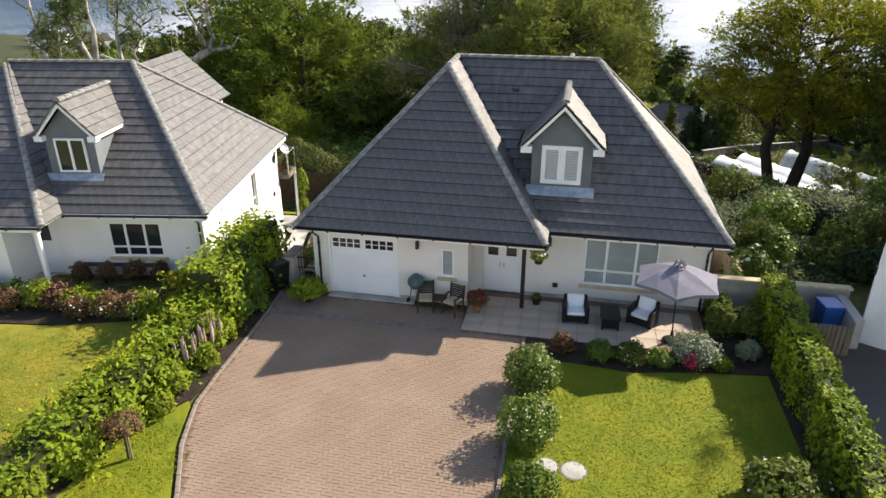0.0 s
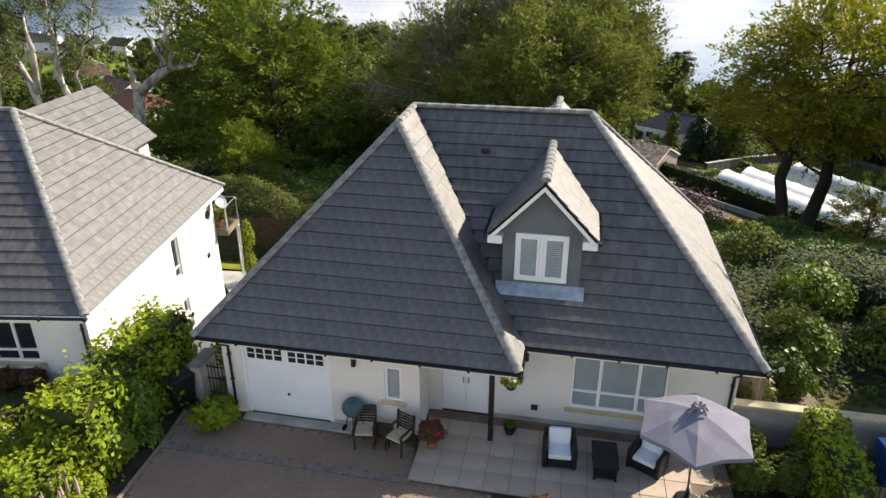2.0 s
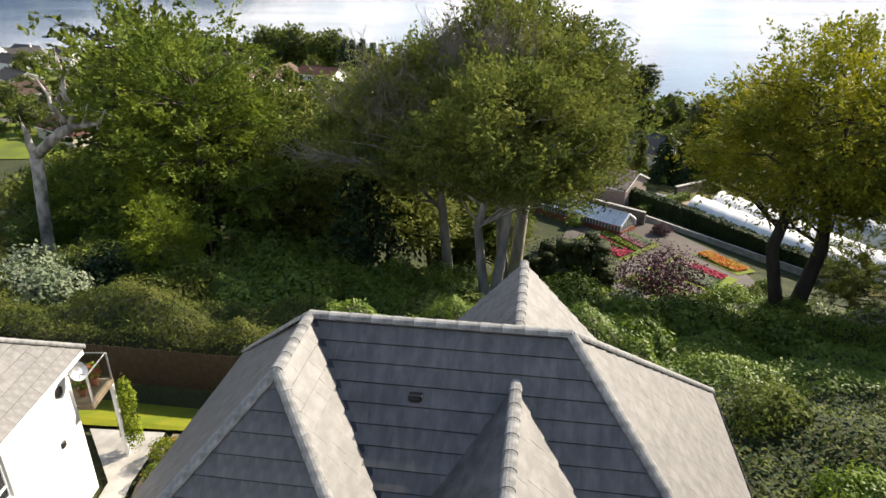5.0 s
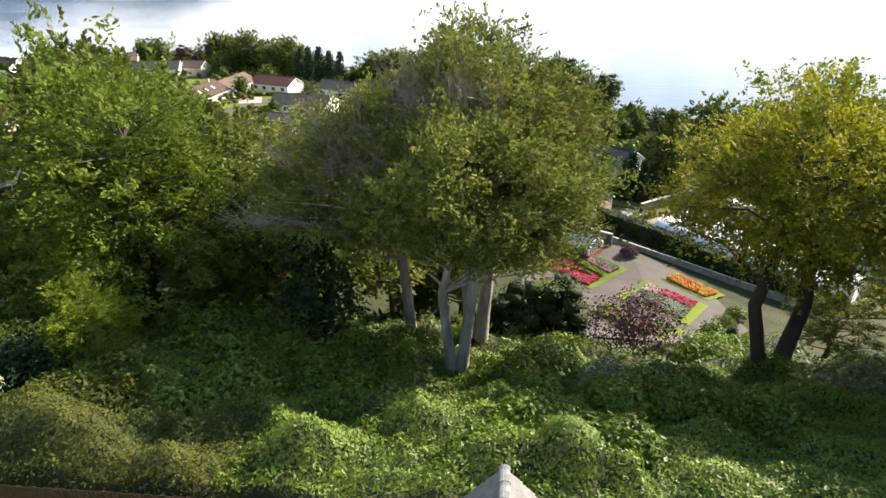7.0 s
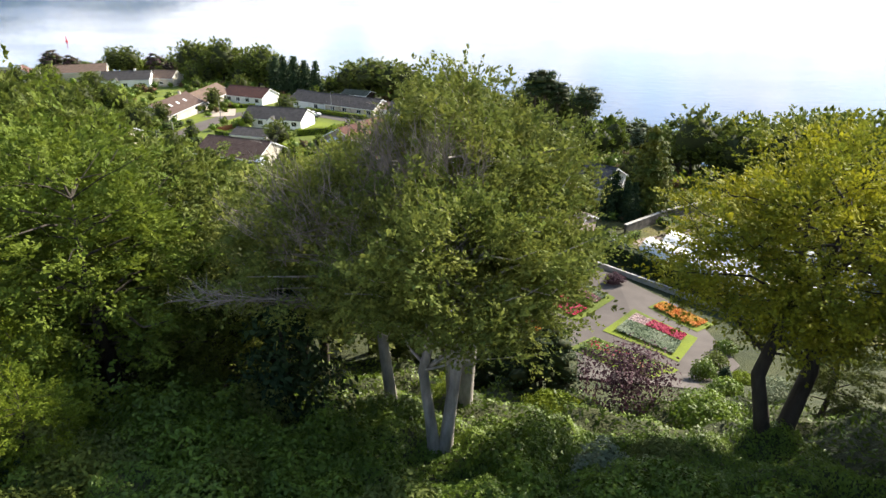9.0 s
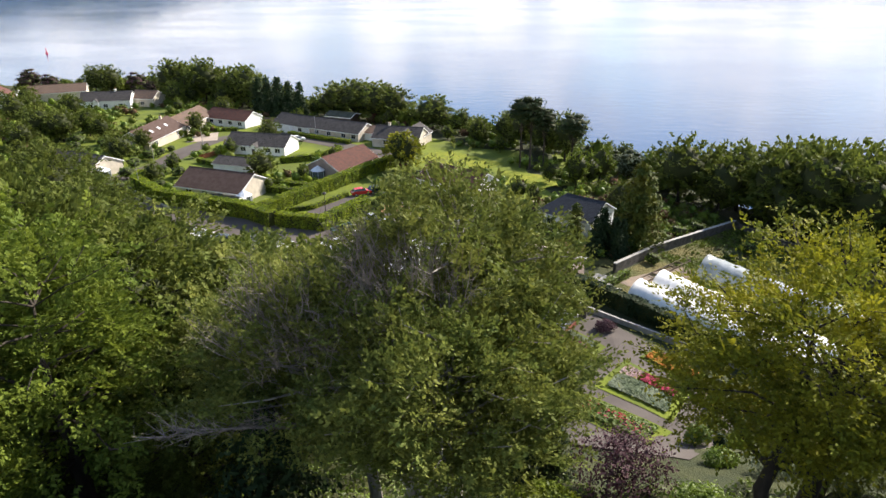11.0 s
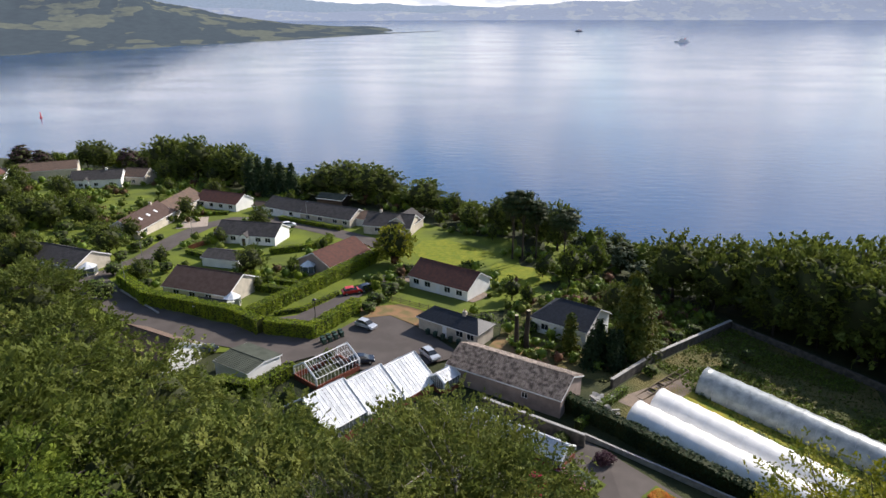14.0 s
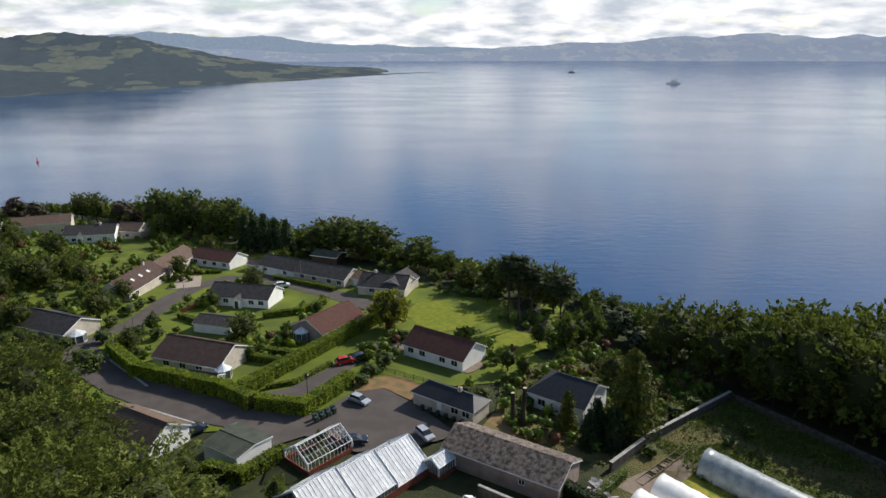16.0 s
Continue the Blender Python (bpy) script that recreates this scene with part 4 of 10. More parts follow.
    part("wall", Build().add([(gx - 2.4, 28.95, 2.6), (gx + 2.4, 28.95, 2.6), (gx + 2.4, 28.95, 4.3), (gx, 28.95, 6.85), (gx - 2.4, 28.95, 4.3), (gx - 2.4, 26.5, 2.6), (gx + 2.4, 26.5, 2.6), (gx + 2.4, 26.5, 4.3), (gx, 26.5, 6.85), (gx - 2.4, 26.5, 4.3)],
         [(4, 3, 2, 1, 0), (5, 6, 7, 8, 9), (0, 5, 9, 4), (1, 2, 7, 6)]), "grey_render", house)
    # dormer
    dorm = part("dormer", Build().box((-1.36, 21.42, 3.45), (0.60, 24.4, 5.35)).add(
        [(-1.36, 21.42, 5.35), (0.60, 21.42, 5.35), (-0.38, 21.42, 6.35), (-1.36, 24.4, 5.35), (0.60, 24.4, 5.35), (-0.38, 24.4, 6.35)], [(0, 1, 2), (5, 4, 3)]), "grey_render", house, "grey rendered dormer with white barge boards")
    A, B, C = Vector((-1.72, 21.1, 5.22)), Vector((-0.38, 21.1, 6.62)), Vector((0.96, 21.1, 5.22))
    back = Vector((0, 3.75, 0))
    part("dormer_roof", Build().slab([A + back * 0.72, A, B, B + back], 0.05).slab([C, C + back * 0.72, B + back, B], 0.05), "black", dorm)
    tiled_face(dorm, [A + back * 0.72 + Vector((0, 0, 0.02)), A + Vector((0, 0, 0.02)), B + Vector((0, 0, 0.02)), B + back + Vector((0, 0, 0.02))], 0, 0.385, 0.33)
    tiled_face(dorm, [C + Vector((0, 0, 0.02)), C + back * 0.72 + Vector((0, 0, 0.02)), B + back + Vector((0, 0, 0.02)), B + Vector((0, 0, 0.02))], 0, 0.385, 0.33)
    ridge_tiles(dorm, B + Vector((0, 0.05, 0.07)), B + back + Vector((0, 0, 0.07)), 0.1, 0.42)
    for s, e_ in ((A, -1), (C, 1)):
        w = Vector((0, 0, -0.2))
        part("barge_board", Build().add([s, B, B + w, s + w, s + Vector((0, 0.04, 0)), B + Vector((0, 0.04, 0)), B + w + Vector((0, 0.04, 0)), s + w + Vector((0, 0.04, 0))],
             [(0, 1, 2, 3), (7, 6, 5, 4), (0, 3, 7, 4), (3, 2, 6, 7), (1, 0, 4, 5)][:: 1]), "white", dorm)
        x0, x1 = sorted((s.x, s.x - e_ * 0.36))
        part("box_end", Build().box((x0, 21.09, 5.0), (x1, 21.42, 5.215), 0.008), "white", dorm)
        part("soffit", Build().box((min(s.x, s.x - e_ * 0.36), 21.43, 5.12), (max(s.x, s.x - e_ * 0.36), 23.4, 5.15)), "white", dorm)
        gutter(dorm, (s.x + e_ * 0.05, 21.1, 5.22), (s.x + e_ * 0.05, 23.6, 5.22))
    dw = window(dorm, -1.04, 0.28, 3.93, 5.22, 21.36, (0.5,), None)
    for x0, x1 in ((-0.97, -0.43), (-0.33, 0.21)):
        part("sash", Build().box((x0, 21.33, 4.0), (x1, 21.375, 4.07), 0.006).box((x0, 21.33, 5.08), (x1, 21.375, 5.15), 0.006).box((x0, 21.33, 4.07), (x0 + 0.07, 21.375, 5.08), 0.006).box((x1 - 0.07, 21.33, 4.07), (x1, 21.375, 5.08), 0.006), "white", dw)
    part("flashing", Build().add([(-1.5, 21.40, 3.84), (0.74, 21.40, 3.84), (0.74, 21.2, 3.62), (-1.5, 21.2, 3.62), (-1.5, 21.16, 3.56), (0.74, 21.16, 3.56)], [(0, 3, 2, 1), (3, 4, 5, 2)]), "lead", dorm, "grey-blue lead apron")
    part("cheek_flashing", Build().add([(0.61, 21.42, 3.6), (0.80, 21.42, 3.60), (0.80, 23.3, 5.3), (0.61, 23.3, 5.32)], [(0, 1, 2, 3)]), "lead", dorm)
    part("cheek_flashing", Build().add([(-1.37, 21.42, 3.6), (-1.56, 21.42, 3.60), (-1.56, 23.3, 5.3), (-1.37, 23.3, 5.32)], [(3, 2, 1, 0)]), "lead", dorm)
    # windows and doors
    window(house, big[0], big[1], big[2], big[3], my + 0.06, (0.30, 0.70), transom=0.30)
    window(house, small[0], small[1], small[2], small[3], gy + 0.06, ())
    gd = part("garage_door", Build().box((garage[0] + 0.09, gy + 0.07, 0.0), (garage[1] - 0.09, gy + 0.11, 2.15), 0.005), "white_door", house, "white up-and-over garage door")
    part("door_frame", Build().box((garage[0], gy + 0.02, 0), (garage[0] + 0.088, gy + 0.14, 2.24), 0.006).box((garage[1] - 0.088, gy + 0.02, 0), (garage[1], gy + 0.14, 2.24), 0.006).box((garage[0] + 0.088, gy + 0.02, 2.152), (garage[1] - 0.088, gy + 0.14, 2.24), 0.006), "white", gd)
    gx0, gx1 = garage[0] + 0.15, garage[1] - 0.15
    mid = (gx0 + gx1) / 2
    for s, t in ((gx0, mid - 0.07), (mid + 0.07, gx1)):
        fr = part("light_frame", Build().box((s - 0.02, gy + 0.055, 1.74), (t + 0.02, gy + 0.068, 2.12), 0.004), "white", gd)
        for i in range(4):
            for j in range(2):
                w_, h_ = (t - s) / 4, 0.17
                part("pane", Build().box((s + i * w_ + 0.025, gy + 0.045, 1.765 + j * h_), (s + (i + 1) * w_ - 0.025, gy + 0.054, 1.765 + (j + 1) * h_ - 0.03)), "pane", fr)
    for z in np.linspace(0.2, 1.6, 8):
        part("panel_rib", Build().box((gx0, gy + 0.062, z), (gx1, gy + 0.069, z + 0.012), 0.002), "white_door", gd)
    part("handle", Build().box((mid - 0.03, gy + 0.03, 0.68), (mid + 0.03, gy + 0.068, 0.76), 0.01), "black", gd)
    part("garage_step", Build().box((garage[0] - 0.02, gy - 0.32, -0.05), (garage[1] + 0.6, gy - 0.002, 0.035), 0.015), "concrete", house)
    fd = part("front_door", Build().box((door[0], my + 0.06, 0.02), (door[1], my + 0.11, 2.2), 0.005), "white_door", house, "white double-leaf front door with glazed tops")
    for s, t in ((door[0] + 0.05, -2.16), (-2.12, door[1] - 0.05)):
        leaf = part("door_leaf", Build().box((s, my + 0.035, 0.05), (t, my + 0.058, 2.14), 0.006), "white_door", fd)
        part("pane", Build().box((s + 0.12, my + 0.024, 1.42), (t - 0.12, my + 0.033, 2.0)), "pane", leaf)
        part("panel", Build().box((s + 0.12, my + 0.025, 0.25), (t - 0.12, my + 0.034, 1.2), 0.004), "white_door", leaf)
        hx = t - 0.05 if s < -2.3 else s + 0.05
        part("handle", Build().box((hx - 0.015, my - 0.02, 1.0), (hx + 0.015, my + 0.033, 1.16), 0.006), "steel", leaf)
    part("post", Build().box((-1.39, 19.72, 0), (-1.26, 19.85, EZ - 0.04), 0.01), "black", house, "black porch post")
    for x, y in ((-4.85, gy), (-0.55, my)):
        lamp = part("wall_lamp", Build().box((x - 0.05, y - 0.03, 2.05), (x + 0.05, y - 0.001, 2.25), 0.01), "black", house, "black outside wall lamp")
        part("lantern", Build().tube([(x, y - 0.1, 1.98), (x, y - 0.1, 2.22)], 0.06, 10), "black", lamp)
    for x in (-0.28, 3.62):
        part("outlet", Build().box((x - 0.09, my - 0.07, 0.42), (x + 0.09, my - 0.017, 0.58), 0.01), "black", house)


main_house()

# ---- trees and shrubs ----


def crown_leaves(rng, R, z0, z1, pads, per, size, flat=0.45, lobes=0.25, shape=0.5, core=0.78):
    """A crown of leafy pads on an uneven outline, with gaps between them: points, quads and the pad centres. shape: where the crown is widest, as a share of its height."""
    d = []
    while len(d) < pads:
        c = rng.normal(0, 1, (12, 3))
        c /= np.linalg.norm(c, axis=1, keepdims=True)
        c = c[c[:, 2] > -0.75]
        if len(c):
            far = np.min(np.linalg.norm(c[:, None] - np.array(d or [(9, 9, 9)])[None], axis=2), axis=1)
            d.append(tuple(c[np.argmax(far)]))
    d = np.array(d)
    rp = R * 2.25 / math.sqrt(pads) * rng.uniform(0.7, 1.3, pads)
    k = rng.uniform(0.6, 1.9, (4, 3))
    wob = 1 + 0.8 * lobes * sum(np.sin(2.6 * (d @ k[i]) * (1 + 0.5 * i) + 6 * rng.random()) for i in range(4)) / 2.0
    r = np.where(rng.random(pads) < 0.74, rng.uniform(0.88, 1.06, pads), rng.uniform(0.4, 0.8, pads)) * wob
    zc = z0 + (z1 - z0) * shape
    rz = np.where(d[:, 2] > 0, z1 - zc, zc - z0)
    room = np.clip(1 - 0.8 * rp / R, 0.4, 1)
    c = np.stack([d[:, 0] * R * r * room, d[:, 1] * R * r * room, zc + d[:, 2] * (rz - rp * flat * 0.9) * r / np.maximum(1, 0.6 + 0.4 * wob)], 1)
    o = rng.normal(0, 1, (pads, per, 3))
    o[:, :, 2] = np.abs(o[:, :, 2]) * 1.25 - 0.45
    o += d[:, None, :] * 0.35
    o /= np.linalg.norm(o, axis=2, keepdims=True)
    s = rng.uniform(0.5, 1.15, (pads, per, 1)) ** 0.6
    s *= 1 + 0.16 * np.sin(6 * o[:, :, :1] + 9 * rng.random((pads, 1, 1))) + 0.13 * np.sin(8 * o[:, :, 1:2] + 9 * rng.random((pads, 1, 1)))
    p = c[:, None, :] + o * s * rp[:, None, None] * np.array([1.1, 1.1, flat])
    v, q = leaves(rng, p.reshape(-1, 3), (o * (0.8, 0.8, 1.0)).reshape(-1, 3), size, 0.42, 0.35)
    inner = None
    if core:                                              # dark blocks inside each pad, coloured to stand in for shade
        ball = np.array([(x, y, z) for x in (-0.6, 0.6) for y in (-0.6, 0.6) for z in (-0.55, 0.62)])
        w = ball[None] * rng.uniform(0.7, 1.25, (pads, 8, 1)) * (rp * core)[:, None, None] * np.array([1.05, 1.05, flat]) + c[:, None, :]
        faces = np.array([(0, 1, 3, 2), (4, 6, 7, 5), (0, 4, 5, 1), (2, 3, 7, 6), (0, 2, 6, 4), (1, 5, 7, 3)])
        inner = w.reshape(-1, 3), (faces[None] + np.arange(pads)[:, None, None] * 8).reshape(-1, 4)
    return v, q, c, inner


def make_tree(name, label, seed, height, R, low, leaf, bark, clumps=150, per=60, size=0.3, stems=1, trunk=0.4, limbs=18, group="", flat=0.45, lobes=0.25, shape=0.5, category="tree", core=0.78):
    """A tapered trunk or several, limbs out to the clumps, and a crown of small leaves. Stands at the origin, to be copied."""
    rng = np.random.default_rng(seed)
    t = thing(name, label, category, group)
    v, q, c, inner = crown_leaves(rng, R, low, height, clumps, per, size, flat, lobes, shape, core)
    tr = Build()
    top = Vector((0, 0, low + (height - low) * 0.55))
    bases = []
    for s in range(stems):
        a = s * math.tau / max(1, stems) + 0.6
        off = Vector((math.cos(a), math.sin(a), 0)) * (trunk * 0.9 if stems > 1 else 0)
        lean = Vector((math.cos(a), math.sin(a), 0)) * (R * 0.28 if stems > 1 else R * 0.05)
        path = [off - Vector((0, 0, 0.8)), off, off + Vector((0, 0, low * 0.4)) + lean * 0.2, off + lean * 0.55 + Vector((0, 0, low)), top + lean]
        r = trunk * (0.75 if stems > 1 else 1)
        tr.tube([p + Vector(rng.normal(0, 0.06, 3)) * (i > 1) for i, p in enumerate(path)], [r * 1.5, r * 1.12, r * 0.85, r * 0.7, r * 0.2], 10)
        bases.append((path[2], path[3], path[4], r))
    order = rng.permutation(len(c))[:limbs]
    for i in order:
        end = Vector(c[i])
        a, b, d, r = bases[int(i) % stems]
        w = rng.uniform(0.1, 0.9)
        p0 = (a.lerp(b, w * 2) if w < 0.5 else b.lerp(d, w * 2 - 1))
        p1 = p0.lerp(end, 0.45) + Vector((0, 0, -0.05 * R + rng.uniform(0, 0.12) * R))
        p2 = p0.lerp(end, 0.75) + Vector(rng.normal(0, 0.04 * R, 3))
        rr = r * rng.uniform(0.22, 0.42)
        tr.tube([p0, p1, p2, end], [rr, rr * 0.7, rr * 0.42, rr * 0.12], 6)
    part("trunk", tr, bark, t, smooth=True)
    crown = part("crown", fast_mesh("crown", v, q, M[leaf]), None, t)
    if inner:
        part("crown_core", fast_mesh("crown_core", *inner, M["inner_shade"]), None, crown, kind="stuff")
    return t


def spray_leaves(rng, starts, dirs, length, per, size, fan=0.34, slim=0.5):
    """Flat fans of leaves along twigs that begin at starts and run along dirs: points and quads."""
    n = len(starts)
    side = np.cross(dirs, rng.normal(0, 0.55, (n, 3)) + (0, 0, 1.0))
    side /= np.linalg.norm(side, axis=1, keepdims=True) + 1e-9
    L = length * rng.uniform(0.6, 1.3, (n, 1, 1))
    u = rng.uniform(0.05, 1.0, (n, per, 1))
    w = rng.uniform(-1, 1, (n, per, 1)) * fan * (1.15 - u)
    p = starts[:, None] + (dirs[:, None] * u + side[:, None] * w - np.array([0, 0, 1.0]) * 0.22 * u ** 2) * L
    up = np.cross(side, dirs)[:, None] + rng.normal(0, 0.38, (n, per, 3))
    ax = dirs[:, None] + side[:, None] * np.sign(w) * 0.9 + rng.normal(0, 0.3, (n, per, 3))
    p, up, ax = p.reshape(-1, 3), up.reshape(-1, 3), ax.reshape(-1, 3)
    ax /= np.linalg.norm(ax, axis=1, keepdims=True) + 1e-9
    b = np.cross(up, ax)
    b /= np.linalg.norm(b, axis=1, keepdims=True) + 1e-9
    s = size * rng.uniform(0.6, 1.35, (len(p), 1))
    drop = np.cross(ax, b) * s * 0.15
    v = np.stack([p - ax * s, p - b * s * slim - drop, p + ax * s, p + b * s * slim - drop], 1).reshape(-1, 3)
    return v, np.arange(len(v)).reshape(-1, 4)


def lump(rng, centre, radii, rows=6, cols=9):
    """An uneven closed lump, added as a filler inside a crown."""
    v = [np.array([math.sin(a) * math.cos(b), math.sin(a) * math.sin(b), math.cos(a)]) * rng.uniform(0.8, 1.2) for a in np.linspace(0.15, math.pi - 0.15, rows) for b in np.arange(cols) * math.tau / cols]
    v = np.array(v) * radii + np.array(centre)
    return v, np.array([(j * cols + i, (j + 1) * cols + i, (j + 1) * cols + (i + 1) % cols, j * cols + (i + 1) % cols) for j in range(rows - 1) for i in range(cols)])


def bough_tree(name, label, seed, leaf, bark, stems, centre, radii, boughs, twigs, per, size, rise=0.5, length=1.5, limbs=60, lobes=0.3, under=0.5, clump=1.2, bare=None, group="", core=0.0):
    """A tree of stems, boughs and leafy twigs at the origin. stems: (foot x, y, fork x, y, z, radius); radii: sideways, forward, up and down from the crown's centre;
    rise: how steeply the twigs climb; under: how far the crown draws in below; bare: a test on a bough's direction for those that have lost their leaves."""
    rng = np.random.default_rng(seed)
    t = thing(name, label, "tree", group)
    C, (rx, ry, ru, rd) = np.array(centre, float), radii
    k = np.arange(boughs) + 0.5
    dz = 1 - 1.82 * k / boughs
    az = k * 2.39996 + rng.normal(0, 0.2, boughs)
    d = np.stack([np.sqrt(1 - dz ** 2) * np.cos(az), np.sqrt(1 - dz ** 2) * np.sin(az), dz], 1)
    q = rng.normal(0, 1.5, (5, 3))
    wob = 1 + lobes * sum(np.sin(d @ q[i] * (1.3 + 0.6 * i) + 6 * rng.random()) for i in range(5)) / 2.6
    r = np.where(rng.random(boughs) < 0.72, rng.uniform(0.86, 1.04, boughs), rng.uniform(0.45, 0.85, boughs)) * wob
    draw = np.where(dz < 0, 1 - under * dz ** 2, 1.0)
    tips = C + d * r[:, None] * np.stack([rx * draw, ry * draw, np.where(dz > 0, ru, rd)], 1)
    ways = d * (0.9, 0.9, 0.55) + (0, 0, rise)
    ways /= np.linalg.norm(ways, axis=1, keepdims=True)
    off = np.array([bool(bare and bare(x)) and rng.random() < 0.75 for x in d])
    tr = Build()
    forks = []
    for fx, fy, kx, ky, kz, rad in stems:
        top = Vector((C[0] * 0.5 + kx * 0.7, C[1] * 0.5 + ky * 0.7, C[2] + ru * 0.45))
        path = [Vector((fx, fy, -1.0)), Vector((fx, fy, 0.15)), Vector((fx * 0.6 + kx * 0.4, fy * 0.6 + ky * 0.4, kz * 0.45)), Vector((kx, ky, kz)), Vector((kx, ky, kz)).lerp(top, 0.5) + Vector(rng.normal(0, 0.3, 3)), top]
        tr.tube(path, [rad * 1.75, rad * 1.3, rad, rad * 0.85, rad * 0.5, rad * 0.12], 12)
        forks.append((path[3], path[4], path[5], rad))
    for i in rng.permutation(boughs)[:limbs]:
        end = Vector(tips[i])
        a, m, b, rad = min(forks, key=lambda f: (f[1] - end).length + rng.uniform(0, 2.0))
        w = min(1.0, max(0.0, (end.z - a.z - 0.55 * (end - a).xy.length * (0.4 + rise)) / max(1.0, b.z - a.z)))
        p0 = a.lerp(m, w * 2) if w < 0.5 else m.lerp(b, w * 2 - 1)
        p1 = p0.lerp(end, 0.4) + Vector(rng.normal(0, 0.25, 3)) + Vector((0, 0, 0.06 * (end - p0).length))
        p2 = p0.lerp(end, 0.75) + Vector(rng.normal(0, 0.3, 3))
        s = rad * rng.uniform(0.22, 0.4) * (1 - 0.5 * w)
        tr.tube([p0, p1, p2, end], [s, s * 0.7, s * 0.4, 0.02], 6, False)
    part("trunk", tr, bark, t, smooth=True)
    live = np.where(~off)[0]
    pick = np.repeat(live, twigs)
    n = len(pick)
    back = rng.uniform(0, 1, (n, 1)) ** 1.5
    starts = tips[pick] - (tips[pick] - C) * back * 0.3 + rng.normal(0, clump * 0.5, (n, 3)) * (1, 1, 0.6)
    way = ways[pick] + rng.normal(0, 0.42, (n, 3))
    way /= np.linalg.norm(way, axis=1, keepdims=True)
    v, f = spray_leaves(rng, starts - way * length * 0.5, way, length, per, size)
    part("crown", fast_mesh("crown", v, f, M[leaf]), None, t)
    # filler lump in a dark tone, as the crown's inner shade
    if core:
        part("crown_core", fast_mesh("crown_core", *lump(rng, C, (rx * core, ry * core, (ru + rd) / 2 * core)), M["inner_shade"]), None, t, kind="stuff")
    if off.any():
        tw = Build()
        for i in np.where(off)[0]:
            for _ in range(9):
                p = Vector(tips[i] - (tips[i] - C) * rng.uniform(0.05, 0.4)) + Vector(rng.normal(0, 0.5, 3))
                w = (Vector(ways[i]) + Vector(rng.normal(0, 0.3, 3)) + Vector((0, 0, 0.45))).normalized()
                e = p + w * rng.uniform(1.2, 2.8)
                tw.tube([p, p.lerp(e, 0.5) + Vector(rng.normal(0, 0.12, 3)), e], [0.028, 0.02, 0.007], 3, False)
                for _k in range(7):
                    g = p.lerp(e, rng.uniform(0.2, 0.95))
                    h = g + (w + Vector(rng.normal(0, 0.45, 3))).normalized() * rng.uniform(0.35, 1.0)
                    tw.tube([g, h], [0.012, 0.004], 3, False)
        part("twig_growth", tw, "twig", t, "grey leafless twigs", kind="stuff")
    return t


def make_conifer(name, label, seed, height, R, leaf, per=16, size=0.28, gap=0.0, full=False, group=""):
    """Tiers of drooping sprays round one stem."""
    rng = np.random.default_rng(seed)
    t = thing(name, label, "conifer", group)
    part("trunk", Build().tube([(0, 0, -0.5), (0, 0, height * 0.5), (0, 0, height * 0.97)], [height * 0.024, height * 0.014, 0.02], 8), "bark_dark", t, smooth=True)
    P, O = [], []
    tiers = int(height / 0.42)
    for j in range(tiers):
        w = j / tiers
        z = height * (0.04 + gap + (0.96 - gap) * w)
        rad = R * ((1 - w) ** (0.55 if full else 0.85)) * (0.82 + 0.36 * rng.random()) + 0.12
        for k in range(int(6 + 16 * (1 - w))):
            a = rng.uniform(0, math.tau)
            rr = rad * rng.uniform(0.72, 1.1)
            for s in np.linspace(0.35, 1, 5):
                for _ in range(max(1, per // 6)):
                    P.append((math.cos(a) * rr * s + rng.normal(0, 0.09 * R), math.sin(a) * rr * s + rng.normal(0, 0.09 * R), z - 0.22 * rr * s ** 2 + rng.normal(0, 0.12)))
                    O.append((math.cos(a), math.sin(a), 0.35))
    v, q = leaves(rng, np.array(P), np.array(O), size, 0.6, 0.1, 0.45)
    part("crown", fast_mesh("crown", v, q, M[leaf]), None, t)
    return t


def blob_leaves(rng, mounds, n, size, spread=0.55, up=0.25, slim=0.5):
    """Leaves over rounded mounds (x, y, z of the foot, rx, ry, height)."""
    mounds = np.asarray(mounds, float)
    area = mounds[:, 3] * mounds[:, 4] + mounds[:, 5] * mounds[:, 3]
    pick = rng.choice(len(mounds), n, p=area / area.sum())
    d = rng.normal(0, 1, (n, 3))
    d[:, 2] = np.abs(d[:, 2]) * 1.1 - 0.35
    d /= np.linalg.norm(d, axis=1, keepdims=True)
    m = mounds[pick]
    r = rng.uniform(0.72, 1.06, (n, 1)) * (1 + 0.10 * np.sin(7 * d[:, :1] + pick[:, None]) + 0.08 * np.sin(9 * d[:, 1:2] + 2 * pick[:, None]))
    p = m[:, :3] + np.array([0, 0, 1]) * m[:, 5:6] * 0.42 + d * r * np.stack([m[:, 3], m[:, 4], m[:, 5] * 0.58], 1)
    return leaves(rng, p, d, size, spread, up, slim)


